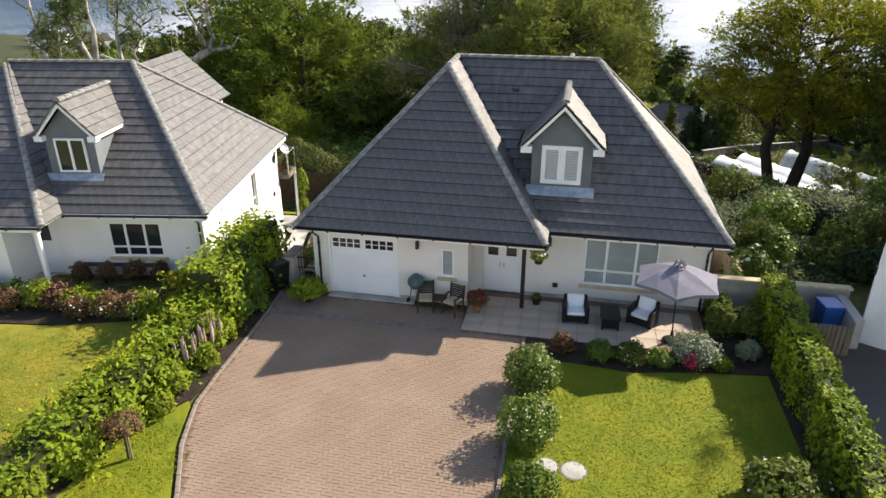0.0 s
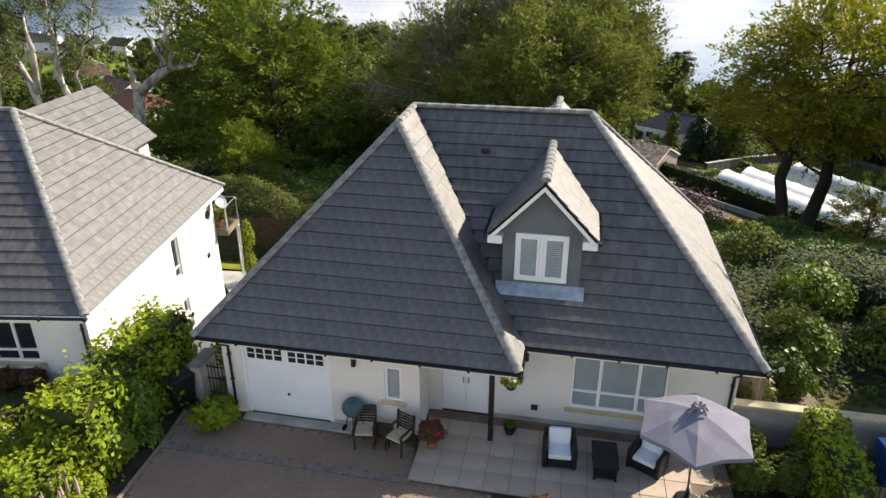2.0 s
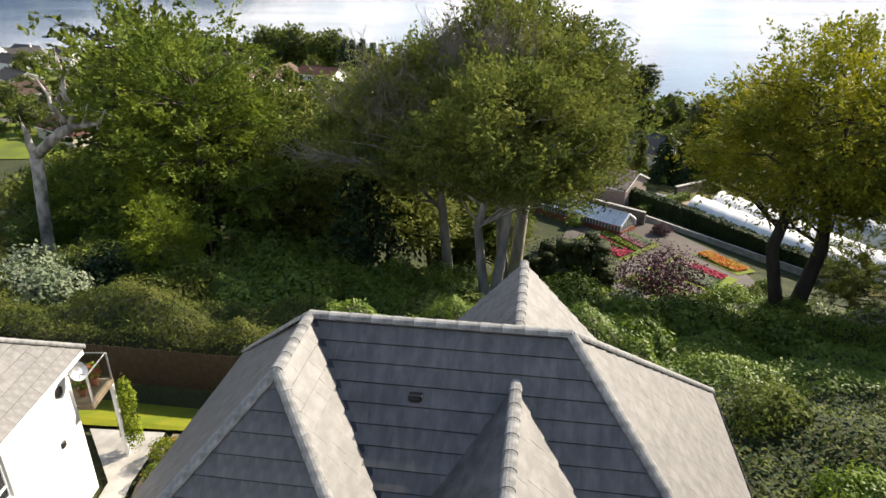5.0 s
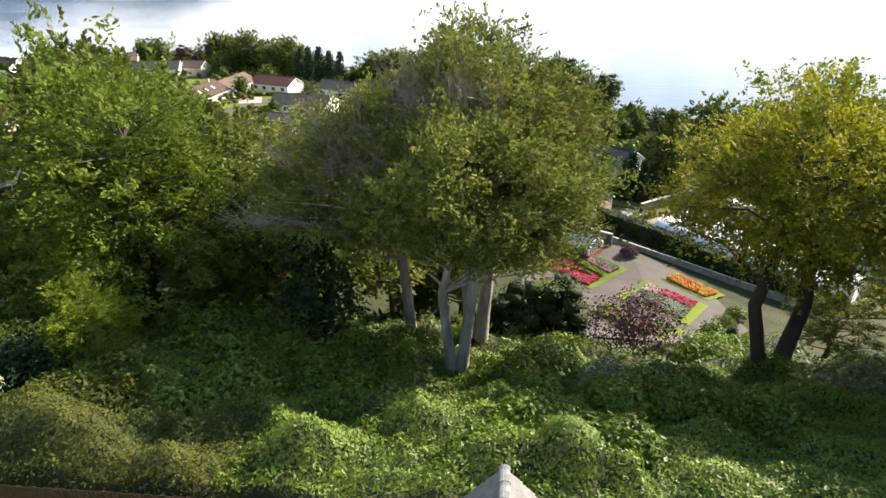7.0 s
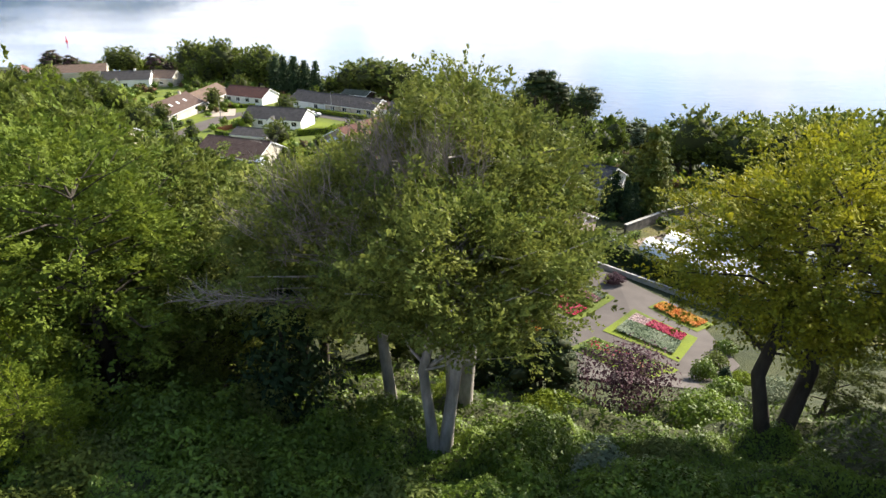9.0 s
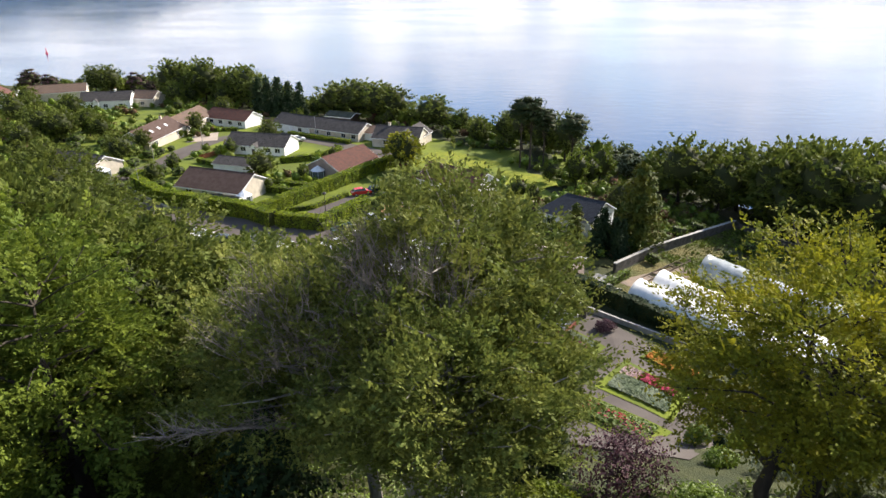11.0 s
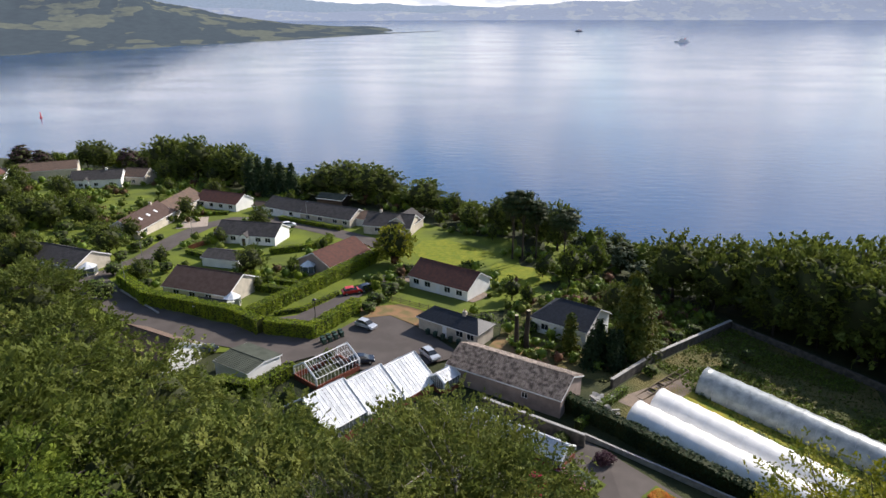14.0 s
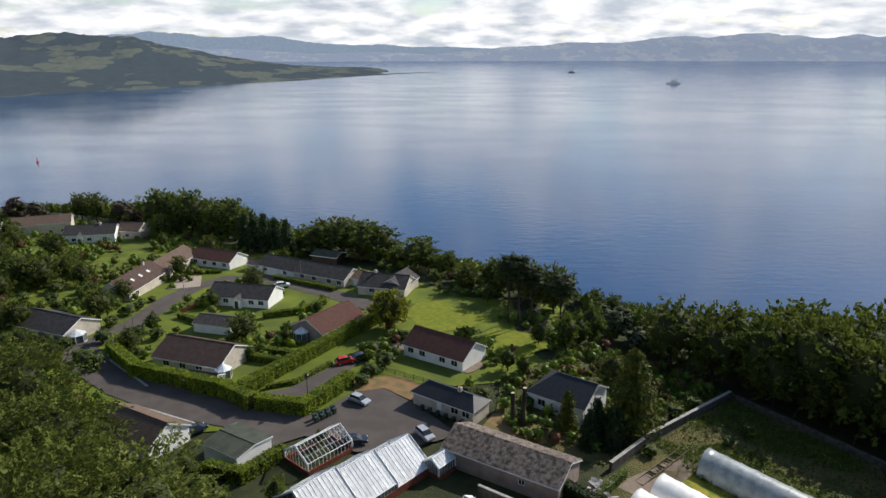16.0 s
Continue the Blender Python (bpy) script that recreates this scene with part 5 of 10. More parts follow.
def shrub(name, label, mounds, n, size, leaf, seed, flowers=None, category="shrub", kind="", group=""):
    """One shrub: short stems, leaves, and blooms of their own colour."""
    rng = np.random.default_rng(seed)
    m = np.asarray(mounds, float)
    c = m[:, :3].mean(0)
    t = thing(name, label, category, group, pose(*c))
    st = Build()
    for i in range(6):
        k = m[i % len(m)]
        st.tube([(0, 0, -0.05), ((k[0] - c[0]) * 0.6 + rng.normal(0, 0.1), (k[1] - c[1]) * 0.6 + rng.normal(0, 0.1), k[5] * 0.4), (k[0] - c[0] + rng.normal(0, 0.25) * k[3], k[1] - c[1] + rng.normal(0, 0.25) * k[4], k[5] * 0.75)], [0.03, 0.02, 0.008], 5)
    part("stems", st, "bark_dark", t)
    m2 = m.copy()
    m2[:, :3] -= c
    v, q = blob_leaves(rng, m2, n, size)
    part("foliage", fast_mesh("foliage", v, q, M[leaf]), None, t)
    if flowers:
        fl, fn, fs = flowers
        m3 = m2.copy()
        m3[:, 3:] *= 1.04
        v, q = blob_leaves(rng, m3, fn, fs, 0.4, 0.8, 0.9)
        part("flower_cover", fast_mesh("flower_cover", v, q, M[fl]), None, t, kind="stuff")
    return t


def hedge(name, label, path, width, height, leaf="hedge_leaf", per=60, size=0.09, seed=0, base=None, ragged=0.06, category="hedge"):
    """A clipped hedge along a path on the ground: a solid core coloured as inner shade, and leaves over all its faces.
    """
    rng = np.random.default_rng(seed)
    path = [Vector((*p[:2], 0)) for p in path]
    t = thing(name, label, category, at=pose(path[0].x, path[0].y, base(path[0].x, path[0].y) if base else 0))
    o = t.matrix_basis.translation.copy()
    core, P, N = Build(), [], []
    for a, b in zip(path, path[1:]):
        L = (b - a).length
        u = (b - a) / L
        s = Vector((-u.y, u.x, 0))
        za, zb = (base(a.x, a.y), base(b.x, b.y)) if base else (0.0, 0.0)
        w, h = width / 2, height
        pts = []
        for p, z in ((a - u * w * 0.6, za), (b + u * w * 0.6, zb)):
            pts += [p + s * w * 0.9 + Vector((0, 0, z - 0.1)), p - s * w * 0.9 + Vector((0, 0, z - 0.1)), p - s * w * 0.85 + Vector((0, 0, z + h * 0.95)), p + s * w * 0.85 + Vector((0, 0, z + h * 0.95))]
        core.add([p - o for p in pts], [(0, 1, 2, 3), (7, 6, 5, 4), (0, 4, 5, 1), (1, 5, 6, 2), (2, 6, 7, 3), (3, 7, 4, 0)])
        n = int(per * L * (2 * h + width))
        k = rng.random(n)
        f = rng.random(n) * (2 * h + width)
        al = rng.random(n) * (L + width * 0.9) - width * 0.45
        wob = rng.normal(0, ragged, n) + ragged * 1.2 * np.sin(al * 1.7) + ragged * np.sin(al * 4.1 + 1)
        side = np.where(f < h, w + wob, np.where(f < 2 * h, -w - wob, (rng.random(n) * 2 - 1) * w))
        up = np.where(f < h, f, np.where(f < 2 * h, f - h, h + wob))
        z = za + (zb - za) * np.clip(al / L, 0, 1)
        P.append(np.array(a)[None, :] * (1, 1, 0) + al[:, None] * np.array(u) + side[:, None] * np.array(s) + np.stack([0 * up, 0 * up, up + z], 1) - np.array(o))
        N.append(np.where((f < h)[:, None], np.array(s), np.where((f < 2 * h)[:, None], -np.array(s), np.array([0, 0, 1.0]))))
    part("core", core, "inner_shade", t)
    v, q = leaves(rng, np.concatenate(P), np.concatenate(N), size, 0.5, 0.15)
    part("foliage", fast_mesh("foliage", v, q, M[leaf]), None, t)
    return t


def spot(x, y, turn=0.0, s=1.0, sz=None, sink=0.3):
    """A place on the land for a copied plant."""
    return Matrix.Translation((x, y, ground(x, y) - sink)) @ Matrix.Rotation(turn, 4, "Z") @ Matrix.Diagonal((s, s, sz or s, 1))


# the great beeches on the bank
def withered(d):
    """The upper side of the tallest beech that faces the houses and the wood."""
    return -3.1 < math.atan2(d[1], d[0]) < -1.35 and -0.15 < d[2] < 0.8


def thin_top(d):
    """The upper boughs of the leaning beech, half of them leafless."""
    return -2.9 < math.atan2(d[1], d[0]) < 0.3 and 0.1 < d[2] < 0.9


beech = bough_tree("beech_tree", "twin-stemmed beech with pale bark and olive leaves", 11, "beech", "bark", [(0.22, 0.0, 0.95, 0.3, 7.0, 0.36), (-0.2, 0.05, -0.85, -0.1, 6.6, 0.32)], (1.3, 1.8, 12.0), (6.2, 6.2, 4.9, 4.2),
                   220, 32, 14, 0.115, 0.62, 1.4, 70, 0.26, 0.82, 1.1, None, "beeches on the bank")
beech.matrix_basis = spot(-2.9, 53.1, 0.0, 1.0, 1.0)
back = bough_tree("beech_tree", "tallest beech, olive leaves and bare grey twigs on one side", 17, "beech", "bark", [(0.2, 0.0, 0.9, 0.3, 9.0, 0.5), (-0.35, 0.1, -1.0, 0.4, 9.6, 0.42)], (0.0, -0.6, 16.8), (8.8, 8.4, 8.6, 7.6),
                  240, 32, 13, 0.13, 0.6, 1.5, 60, 0.2, 0.5, 1.25, withered, "beeches on the bank")
back.matrix_basis = spot(-2.0, 62.0, 0.0, 1.0, 1.0)
lean_ = bough_tree("beech_tree", "olive-leaved beech leaning out from the shade of its neighbours", 19, "beech", "bark", [(0.0, 0.0, -0.6, -0.2, 8.0, 0.4)], (-3.2, -1.0, 14.2), (6.6, 6.6, 6.6, 5.0),
                   150, 32, 13, 0.125, 0.5, 1.5, 44, 0.3, 0.5, 1.2, thin_top, "beeches on the bank")
lean_.matrix_basis = spot(-6.4, 60.0, 0.0, 1.0, 1.0)
gold = bough_tree("beech_tree", "spreading beech with golden-green layered leaves", 23, "beech_gold", "bark_dark", [(0.2, 0.0, 1.4, 0.5, 6.2, 0.52), (-0.3, 0.0, -2.0, -0.6, 6.6, 0.46)], (0.9, 1.0, 12.8), (8.6, 6.8, 7.2, 5.4),
                  180, 30, 14, 0.122, 0.16, 1.5, 64, 0.3, 0.78, 1.15, None, "beeches on the bank")
gold.matrix_basis = spot(16.8, 56.0, 0.0, 1.0, 1.0)

tw = Build()
rl = random.Random(14)
base_ = Vector((-2.0, -3.5, 11.0))
for k in range(5):
    tip = Vector((-7.6 - rl.uniform(0, 3.4), -7.6 - rl.uniform(-1.5, 2.2), 14.2 + rl.uniform(-2.6, 2.6)))
    mid = base_.lerp(tip, 0.5) + Vector((rl.uniform(-0.6, 0.6), rl.uniform(-0.9, 0.9), rl.uniform(0.2, 1.4)))
    tw.tube([base_, mid, tip], [0.07, 0.04, 0.008], 5, False)
    for j in range(26):
        p = mid.lerp(tip, rl.uniform(-0.5, 0.95))
        q = p + Vector((rl.uniform(-1.6, 0.0), rl.uniform(-0.9, 0.9), rl.uniform(-0.7, 1.1)))
        tw.tube([p, q], [0.022, 0.006], 3, False)
        for _ in range(2):
            e = p.lerp(q, rl.uniform(0.3, 0.9))
            tw.tube([e, e + Vector((rl.uniform(-0.7, 0.1), rl.uniform(-0.4, 0.4), rl.uniform(-0.3, 0.5)))], [0.012, 0.004], 3, False)
part("bare_limb", tw, "twig", lean_, "long leafless grey limb")

# the wood on the bank, in four makes
wood = [
    bough_tree("sycamore_tree", "dense green sycamore in the wood on the bank", 31, "syc", "bark_dark", [(0, 0, 0.3, 0.1, 5.5, 0.42)], (0, 0, 11.4), (6.2, 6.2, 8.8, 7.6), 130, 12, 14, 0.19, 0.25, 1.4, 16, 0.26, 0.25, 1.3, None, "woodland trees", 0.56),
    bough_tree("oak_tree", "dark green oak in the wood on the bank", 37, "oak", "bark_dark", [(0, 0, -0.3, 0.2, 4.5, 0.45)], (0, 0, 10.4), (6.4, 6.4, 8.0, 7.2), 130, 12, 14, 0.19, 0.25, 1.4, 16, 0.28, 0.25, 1.3, None, "woodland trees", 0.56),
    bough_tree("maple_tree", "bright yellow-green maple in the wood on the bank", 41, "lime", "bark_dark", [(0, 0, 0.2, 0.1, 4.0, 0.28)], (0, 0, 7.4), (4.2, 4.2, 5.4, 5.2), 90, 9, 8, 0.21, 0.25, 1.1, 14, 0.28, 0.25, 0.9, None, "woodland trees", 0.6),
    bough_tree("sycamore_tree", "broad olive-green sycamore in the wood on the bank", 43, "beech", "bark_dark", [(0.3, 0, 0.8, 0.1, 5.5, 0.36), (-0.3, 0, -0.8, 0.1, 5.5, 0.34)], (0, 0, 11.4), (6.6, 6.6, 8.4, 7.4), 130, 12, 14, 0.19, 0.3, 1.4, 16, 0.24, 0.25, 1.3, None, "woodland trees", 0.56),
]
near_wood = [                                             # the same, with boughs and twigs, for the edge by the houses
    bough_tree("sycamore_tree", "dense green sycamore at the edge of the wood", 32, "syc", "bark_dark", [(0, 0, 0.3, 0.1, 5.5, 0.42)], (0, 0, 11.6), (6.2, 6.2, 8.8, 7.4), 140, 19, 15, 0.135, 0.2, 1.25, 40, 0.36, 0.3, 0.85, None, "woodland trees"),
    bough_tree("oak_tree", "dark green oak at the edge of the wood", 38, "oak", "bark_dark", [(0, 0, -0.4, 0.2, 4.5, 0.45)], (0, 0, 10.4), (6.4, 6.4, 8.0, 7.0), 140, 19, 15, 0.135, 0.2, 1.25, 40, 0.36, 0.3, 0.85, None, "woodland trees"),
    bough_tree("maple_tree", "bright mid-green maple at the edge of the wood", 42, "lime", "bark_dark", [(0, 0, 0.2, 0.1, 4.0, 0.26)], (0, 0, 7.6), (4.0, 4.0, 5.4, 5.0), 80, 20, 14, 0.115, 0.2, 1.05, 26, 0.36, 0.3, 0.8, None, "woodland trees"),
]
rng = random.Random(5)
PLAN = [  # make, x, y, scale, and how much taller than broad
    (0, -25.5, 59.5, 1.08), (3, -19, 66, 0.9), (0, -29.5, 65, 1.06), (1, -27.5, 73, 1.3), (3, -20, 76, 1.25), (0, -36, 62, 0.52),
    (2, -22.5, 47, 0.55), (2, -20.5, 53, 0.62), (2, -28.2, 55.5, 1.05, 1.25), (1, -17.5, 59, 0.66), (2, -24, 53, 0.72),
    (1, -38, 50, 0.5), (0, -45, 66, 0.55), (1, -36.5, 73, 1.05, 1.15), (0, -46, 76, 0.7), (1, -52, 60, 0.61), (3, -54, 74, 0.68), (0, -24, 82, 1.45), (3, -32, 84, 1.3),
    (1, -43, 86, 1.1), (0, -52, 88, 0.7), (3, -62, 84, 0.6), (3, -18.5, 82, 1.22), (3, -15, 73, 1.22), (0, -26, 93, 1.25), (3, -36, 96, 1.18), (1, -47, 99, 0.9), (0, -57, 100, 1.0),
    (1, -67, 98, 0.5), (0, -41, 107, 0.83), (1, -52, 111, 0.83), (3, -62, 113, 1.0), (0, -72, 110, 0.44), (0, -56, 122, 0.78), (1, -66, 124, 0.85), (0, -76, 122, 0.5),
    (3, -30, 104, 0.39), (2, -21, 100, 0.76), (3, -12, 84, 0.9), (0, -9, 79, 0.7),
    (1, -4, 79, 0.56), (2, -2.5, 64, 0.53), (1, 34, 58, 1.19), (0, 40, 50, 1.25), (1, 42, 66, 1.12), (3, 48, 58, 1.25),
    # mostly right of the view; some scaled for the shade they cast
    (1, 27.5, 55.0, 1.05), (1, 23.5, 47.0, 0.6), (1, 31, 44, 1.0), (0, 30, 36, 0.9), (1, 38, 38, 1.0), (1, 26, 66, 0.69), (1, 25, 42, 0.9),
]
first = {}
for k, x, y, s, *up in PLAN:
    m = spot(x + rng.uniform(-0.6, 0.6), y + rng.uniform(-0.6, 0.6), rng.uniform(0, 6.28), s * rng.uniform(0.95, 1.1), s * rng.uniform(0.94, 1.0) * (up[0] if up else 1.0))
    near = k < 3 and y < 67 and (-44 < x < 0 or 24 < x < 32)
    make = near_wood[k] if near else wood[k]
    if (k, near) not in first:
        make.matrix_basis, first[k, near] = m, True
    else:
        copy_thing(make, m)

# trees by the neighbouring house: birches and a dead tree
def birch(label, x, y, limbs, stout, seed, n, drop=1.0):
    """A birch from its leaning limbs, each a path over the foot: twigs climb from the upper half, and thin leafy ends hang from them."""
    rg = np.random.default_rng(seed)
    t = thing("birch_tree", label, "tree", at=spot(x, y, 0, 1))
    tr, fine, ends = Build(), Build(), []
    for path, r0 in limbs:
        pts_ = [Vector(p) for p in path]
        tr.tube(pts_, [r0 * stout * (1 - 0.8 * i / (len(pts_) - 1)) for i in range(len(pts_))], 9)
        for _ in range(16):
            k = rg.uniform(0.35, 1.0) * (len(pts_) - 1.001)
            a = pts_[int(k)].lerp(pts_[int(k) + 1], k % 1)
            w = Vector((rg.normal(0, 0.8), rg.normal(0, 0.8), rg.uniform(0.3, 1.3))).normalized() * rg.uniform(1.0, 2.6)
            b = a + w * 0.55 + Vector(rg.normal(0, 0.15, 3))
            c = a + w + Vector(rg.normal(0, 0.25, 3))
            fine.tube([a, b, c], [0.06, 0.04, 0.018], 5, False)
            for _k in range(5):
                p = b.lerp(c, rg.uniform(-0.3, 1.0))
                q = p + Vector((rg.normal(0, 0.55), rg.normal(0, 0.55), rg.uniform(-0.4, 0.7)))
                h = q + Vector((rg.normal(0, 0.15), rg.normal(0, 0.15), -rg.uniform(0.4, 1.2) * drop))
                fine.tube([p, q, h], [0.018, 0.012, 0.005], 3, False)
                ends.append((tuple(p.lerp(q, 0.6)), tuple(q), tuple(h)))
    part("trunk", tr, "birch", t, smooth=True)
    part("twig_growth", fine, "bark_dark", t, "thin dark hanging twigs", kind="stuff")
    e = np.array(ends)[rg.integers(0, len(ends), n)]
    f = rg.uniform(0, 1.9, (n, 1))
    c = np.where(f < 1, e[:, 0] + (e[:, 1] - e[:, 0]) * f, e[:, 1] + (e[:, 2] - e[:, 1]) * (f - 1)) + rg.normal(0, 0.14, (n, 3))
    v, q = leaves(rg, c, rg.normal(0, 1, (n, 3)), 0.085, 0.6, -0.1)
    part("crown", fast_mesh("crown", v, q, M["birch_leaf"]), None, t)


birch("pale-stemmed birch forked low, thin yellowing leaves", -32.3, 44.5, [
    ([(0, 0, -0.5), (0.1, 0, 2.5), (0.2, 0, 5.2)], 1.3), ([(0.2, 0, 5.0), (-0.4, 0, 7.4), (-1.0, 0.1, 8.7), (-0.9, 0, 10.3), (-0.6, 0, 11.6), (-0.9, -0.1, 12.5), (-0.6, 0, 14.2)], 0.85),
    ([(0.2, 0, 5.0), (0.6, 0.2, 7.0), (0.1, 0.2, 9.2), (0.6, 0.3, 10.3), (1.5, 0.3, 11.8), (2.1, 0.5, 13.4)], 0.5)], 0.3, 3, 5200)
birch("old white-stemmed birch leaning apart, thin leaves", -36.6, 46.0, [
    ([(0.1, 0, -0.5), (0.0, 0, 4.0), (-0.1, 0, 7.5), (-0.5, 0, 9.1), (-1.2, 0, 10.9), (-1.8, 0, 12.4), (-2.6, 0, 14.0)], 1.2),
    ([(0, 0, 8.2), (0.3, 0.1, 11.2), (0.1, 0.1, 12.4), (0.3, 0.1, 14.4)], 0.8)], 0.3, 8, 4600)
birch("pale-stemmed birch with thin hanging leaves", -41.5, 47.0, [
    ([(0, 0, -0.5), (0.2, 0, 5.0), (-0.2, 0, 9.0), (-0.9, 0.2, 13.0), (-0.7, 0.2, 15.0)], 1.0), ([(0.1, 0, 6.5), (0.9, 0.2, 9.5), (1.4, 0.2, 12.8)], 0.6)], 0.28, 12, 3600)
dead = thing("dead_tree", "leafless dead tree with crooked pale grey limbs", "tree", at=spot(-36.0, 54.5, 0.0, 1.0))
dt, rd_ = Build(), np.random.default_rng(21)
for path, radii in (([(-0.3, 0, -0.6), (0.1, 0, 2.5), (0.5, 0.1, 6.4), (1.1, 0, 10.3)], [0.6, 0.46, 0.42, 0.42]), ([(1.1, 0, 10.1), (0.7, 0.1, 10.9), (0.8, 0, 11.6), (0.5, 0.1, 12.4)], [0.34, 0.26, 0.2, 0.08]), ([(1.0, 0, 10.1), (2.5, -0.2, 11.2), (3.4, 0, 11.9), (4.2, 0.1, 12.3)], [0.38, 0.36, 0.34, 0.26]),
                   ([(4.1, 0.1, 12.2), (4.6, 0.2, 13.4), (4.3, 0, 14.5), (4.5, 0.1, 15.9), (4.4, 0, 17.2)], [0.24, 0.2, 0.17, 0.12, 0.03]), ([(4.1, 0.1, 12.3), (5.5, 0.3, 12.4), (6.5, 0, 12.7), (7.1, 0, 13.6)], [0.2, 0.16, 0.12, 0.03]), ([(4.0, 0, 12.6), (3.3, -0.2, 13.8), (3.0, 0.2, 14.3), (2.5, 0, 15.6)], [0.18, 0.14, 0.11, 0.05]),
                   ([(4.5, 0, 15.6), (5.0, 0.1, 16.1), (5.5, 0, 17.0)], [0.1, 0.07, 0.02]), ([(4.4, 0, 15.5), (3.6, 0.1, 16.2), (2.8, 0, 17.0)], [0.09, 0.06, 0.02]), ([(3.8, 0, 13.6), (3.8, 0.1, 14.4), (4.6, 0, 14.9)], [0.1, 0.08, 0.03]), ([(5.0, 0.2, 12.4), (5.4, 0.1, 13.0), (5.8, 0.1, 13.9)], [0.1, 0.08, 0.03])):
    dt.tube(path, radii, 9)
    for k in range(5):
        a = Vector(path[-2]).lerp(Vector(path[-1]), rd_.uniform(-0.6, 0.9))
        w = Vector(rd_.normal(0, 0.6, 3)) + Vector((0, 0, 0.4))
        if radii[0] < 0.5:
            dt.tube([a, a + w * 0.5, a + w * 0.9 + Vector(rd_.normal(0, 0.2, 3))], [0.045, 0.028, 0.01], 5, False)
part("trunk", dt, "birch", dead, smooth=True)

# undergrowth over the bank: one sheet of rounded shrubs
def thicket(x, y):
    a = 1.5 * noise.noise((x * 0.27, y * 0.27, 3.0)) + 0.6 * noise.noise((x * 0.55, y * 0.55, 7.0)) + 0.25 * noise.noise((x * 1.3, y * 1.3, 1.0))
    edge = float(np.interp(x, (4.5, 6, 8.5, 10, 13.5, 16, 20), (35.5, 24, 22.5, 23, 28, 25, 18)))
    tame = float(np.interp(y, (24, 38, 56), (0.22, 0.4, 0.85))) if x > 5 else 1.0
    clear = max(0.1, min(1.0, math.hypot(x + 2.7, (y - 50.6) * 0.6) / 3.0))   # thinned towards the camera, so that it sees the foot of the old beech
    return max(0.15, 1.4 + 1.3 * a) * tame * clear * min(1.0, max(0.0, (y - edge) / 3.0))


rg = np.random.default_rng(77)
# beside the house, oak and conifer tones stand in for missing shade
for x0, x1, lo, hi, count, size, leaf in ((-30, -9.5, 36, 43, 26000, 0.085, "bracken"), (-30, 20, 36.5, 57, 120000, 0.10, "ivy"), (4, 40, 20, 37, 18000, 0.10, "oak"), (4, 40, 20, 37, 24000, 0.10, "conifer"), (-40, 40, 44, 76, 30000, 0.17, "ivy")):
    P, N = [], []
    while len(P) < count:
        x, y = rg.uniform(x0, x1), rg.uniform(lo, hi)
        h = thicket(x, y)
        if h < 0.05 or (x > 4 and y > 66) or (x > -1 and y > 72) or (leaf == "ivy" and x < -10.5 and y < 42 + noise.noise((x * 0.5, y * 0.5, 2.0))):
            continue
        gx, gy = thicket(x + 0.25, y) - h, thicket(x, y + 0.25) - h
        P.append((x, y, ground(x, y) + h + rg.normal(0.02, 0.10)))
        N.append((-gx * 4, -gy * 4 - 0.25, 1.0))
    v, q = leaves(rg, np.array(P), np.array(N), size, 0.5, 0.2, 0.42)
    under = part("undergrowth", fast_mesh("undergrowth", v, q, M[leaf]))
    tagged(under, "yellowing bracken and bramble along the fence" if leaf == "bracken" else "dense glossy evergreen undergrowth over the bank", "undergrowth", kind="stuff")
# dark sheet added below the leaves, in place of shade between them
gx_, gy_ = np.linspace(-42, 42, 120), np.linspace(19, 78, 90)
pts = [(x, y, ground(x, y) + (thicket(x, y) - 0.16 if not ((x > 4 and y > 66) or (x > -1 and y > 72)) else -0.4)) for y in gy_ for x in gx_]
quads = [(j * 120 + i, j * 120 + i + 1, (j + 1) * 120 + i + 1, (j + 1) * 120 + i) for j in range(89) for i in range(119)]
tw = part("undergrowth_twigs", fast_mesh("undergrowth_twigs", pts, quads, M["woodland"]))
tagged(tw, "dark sheet added under the evergreen shrubs as shade between leaves", "undergrowth", kind="stuff")
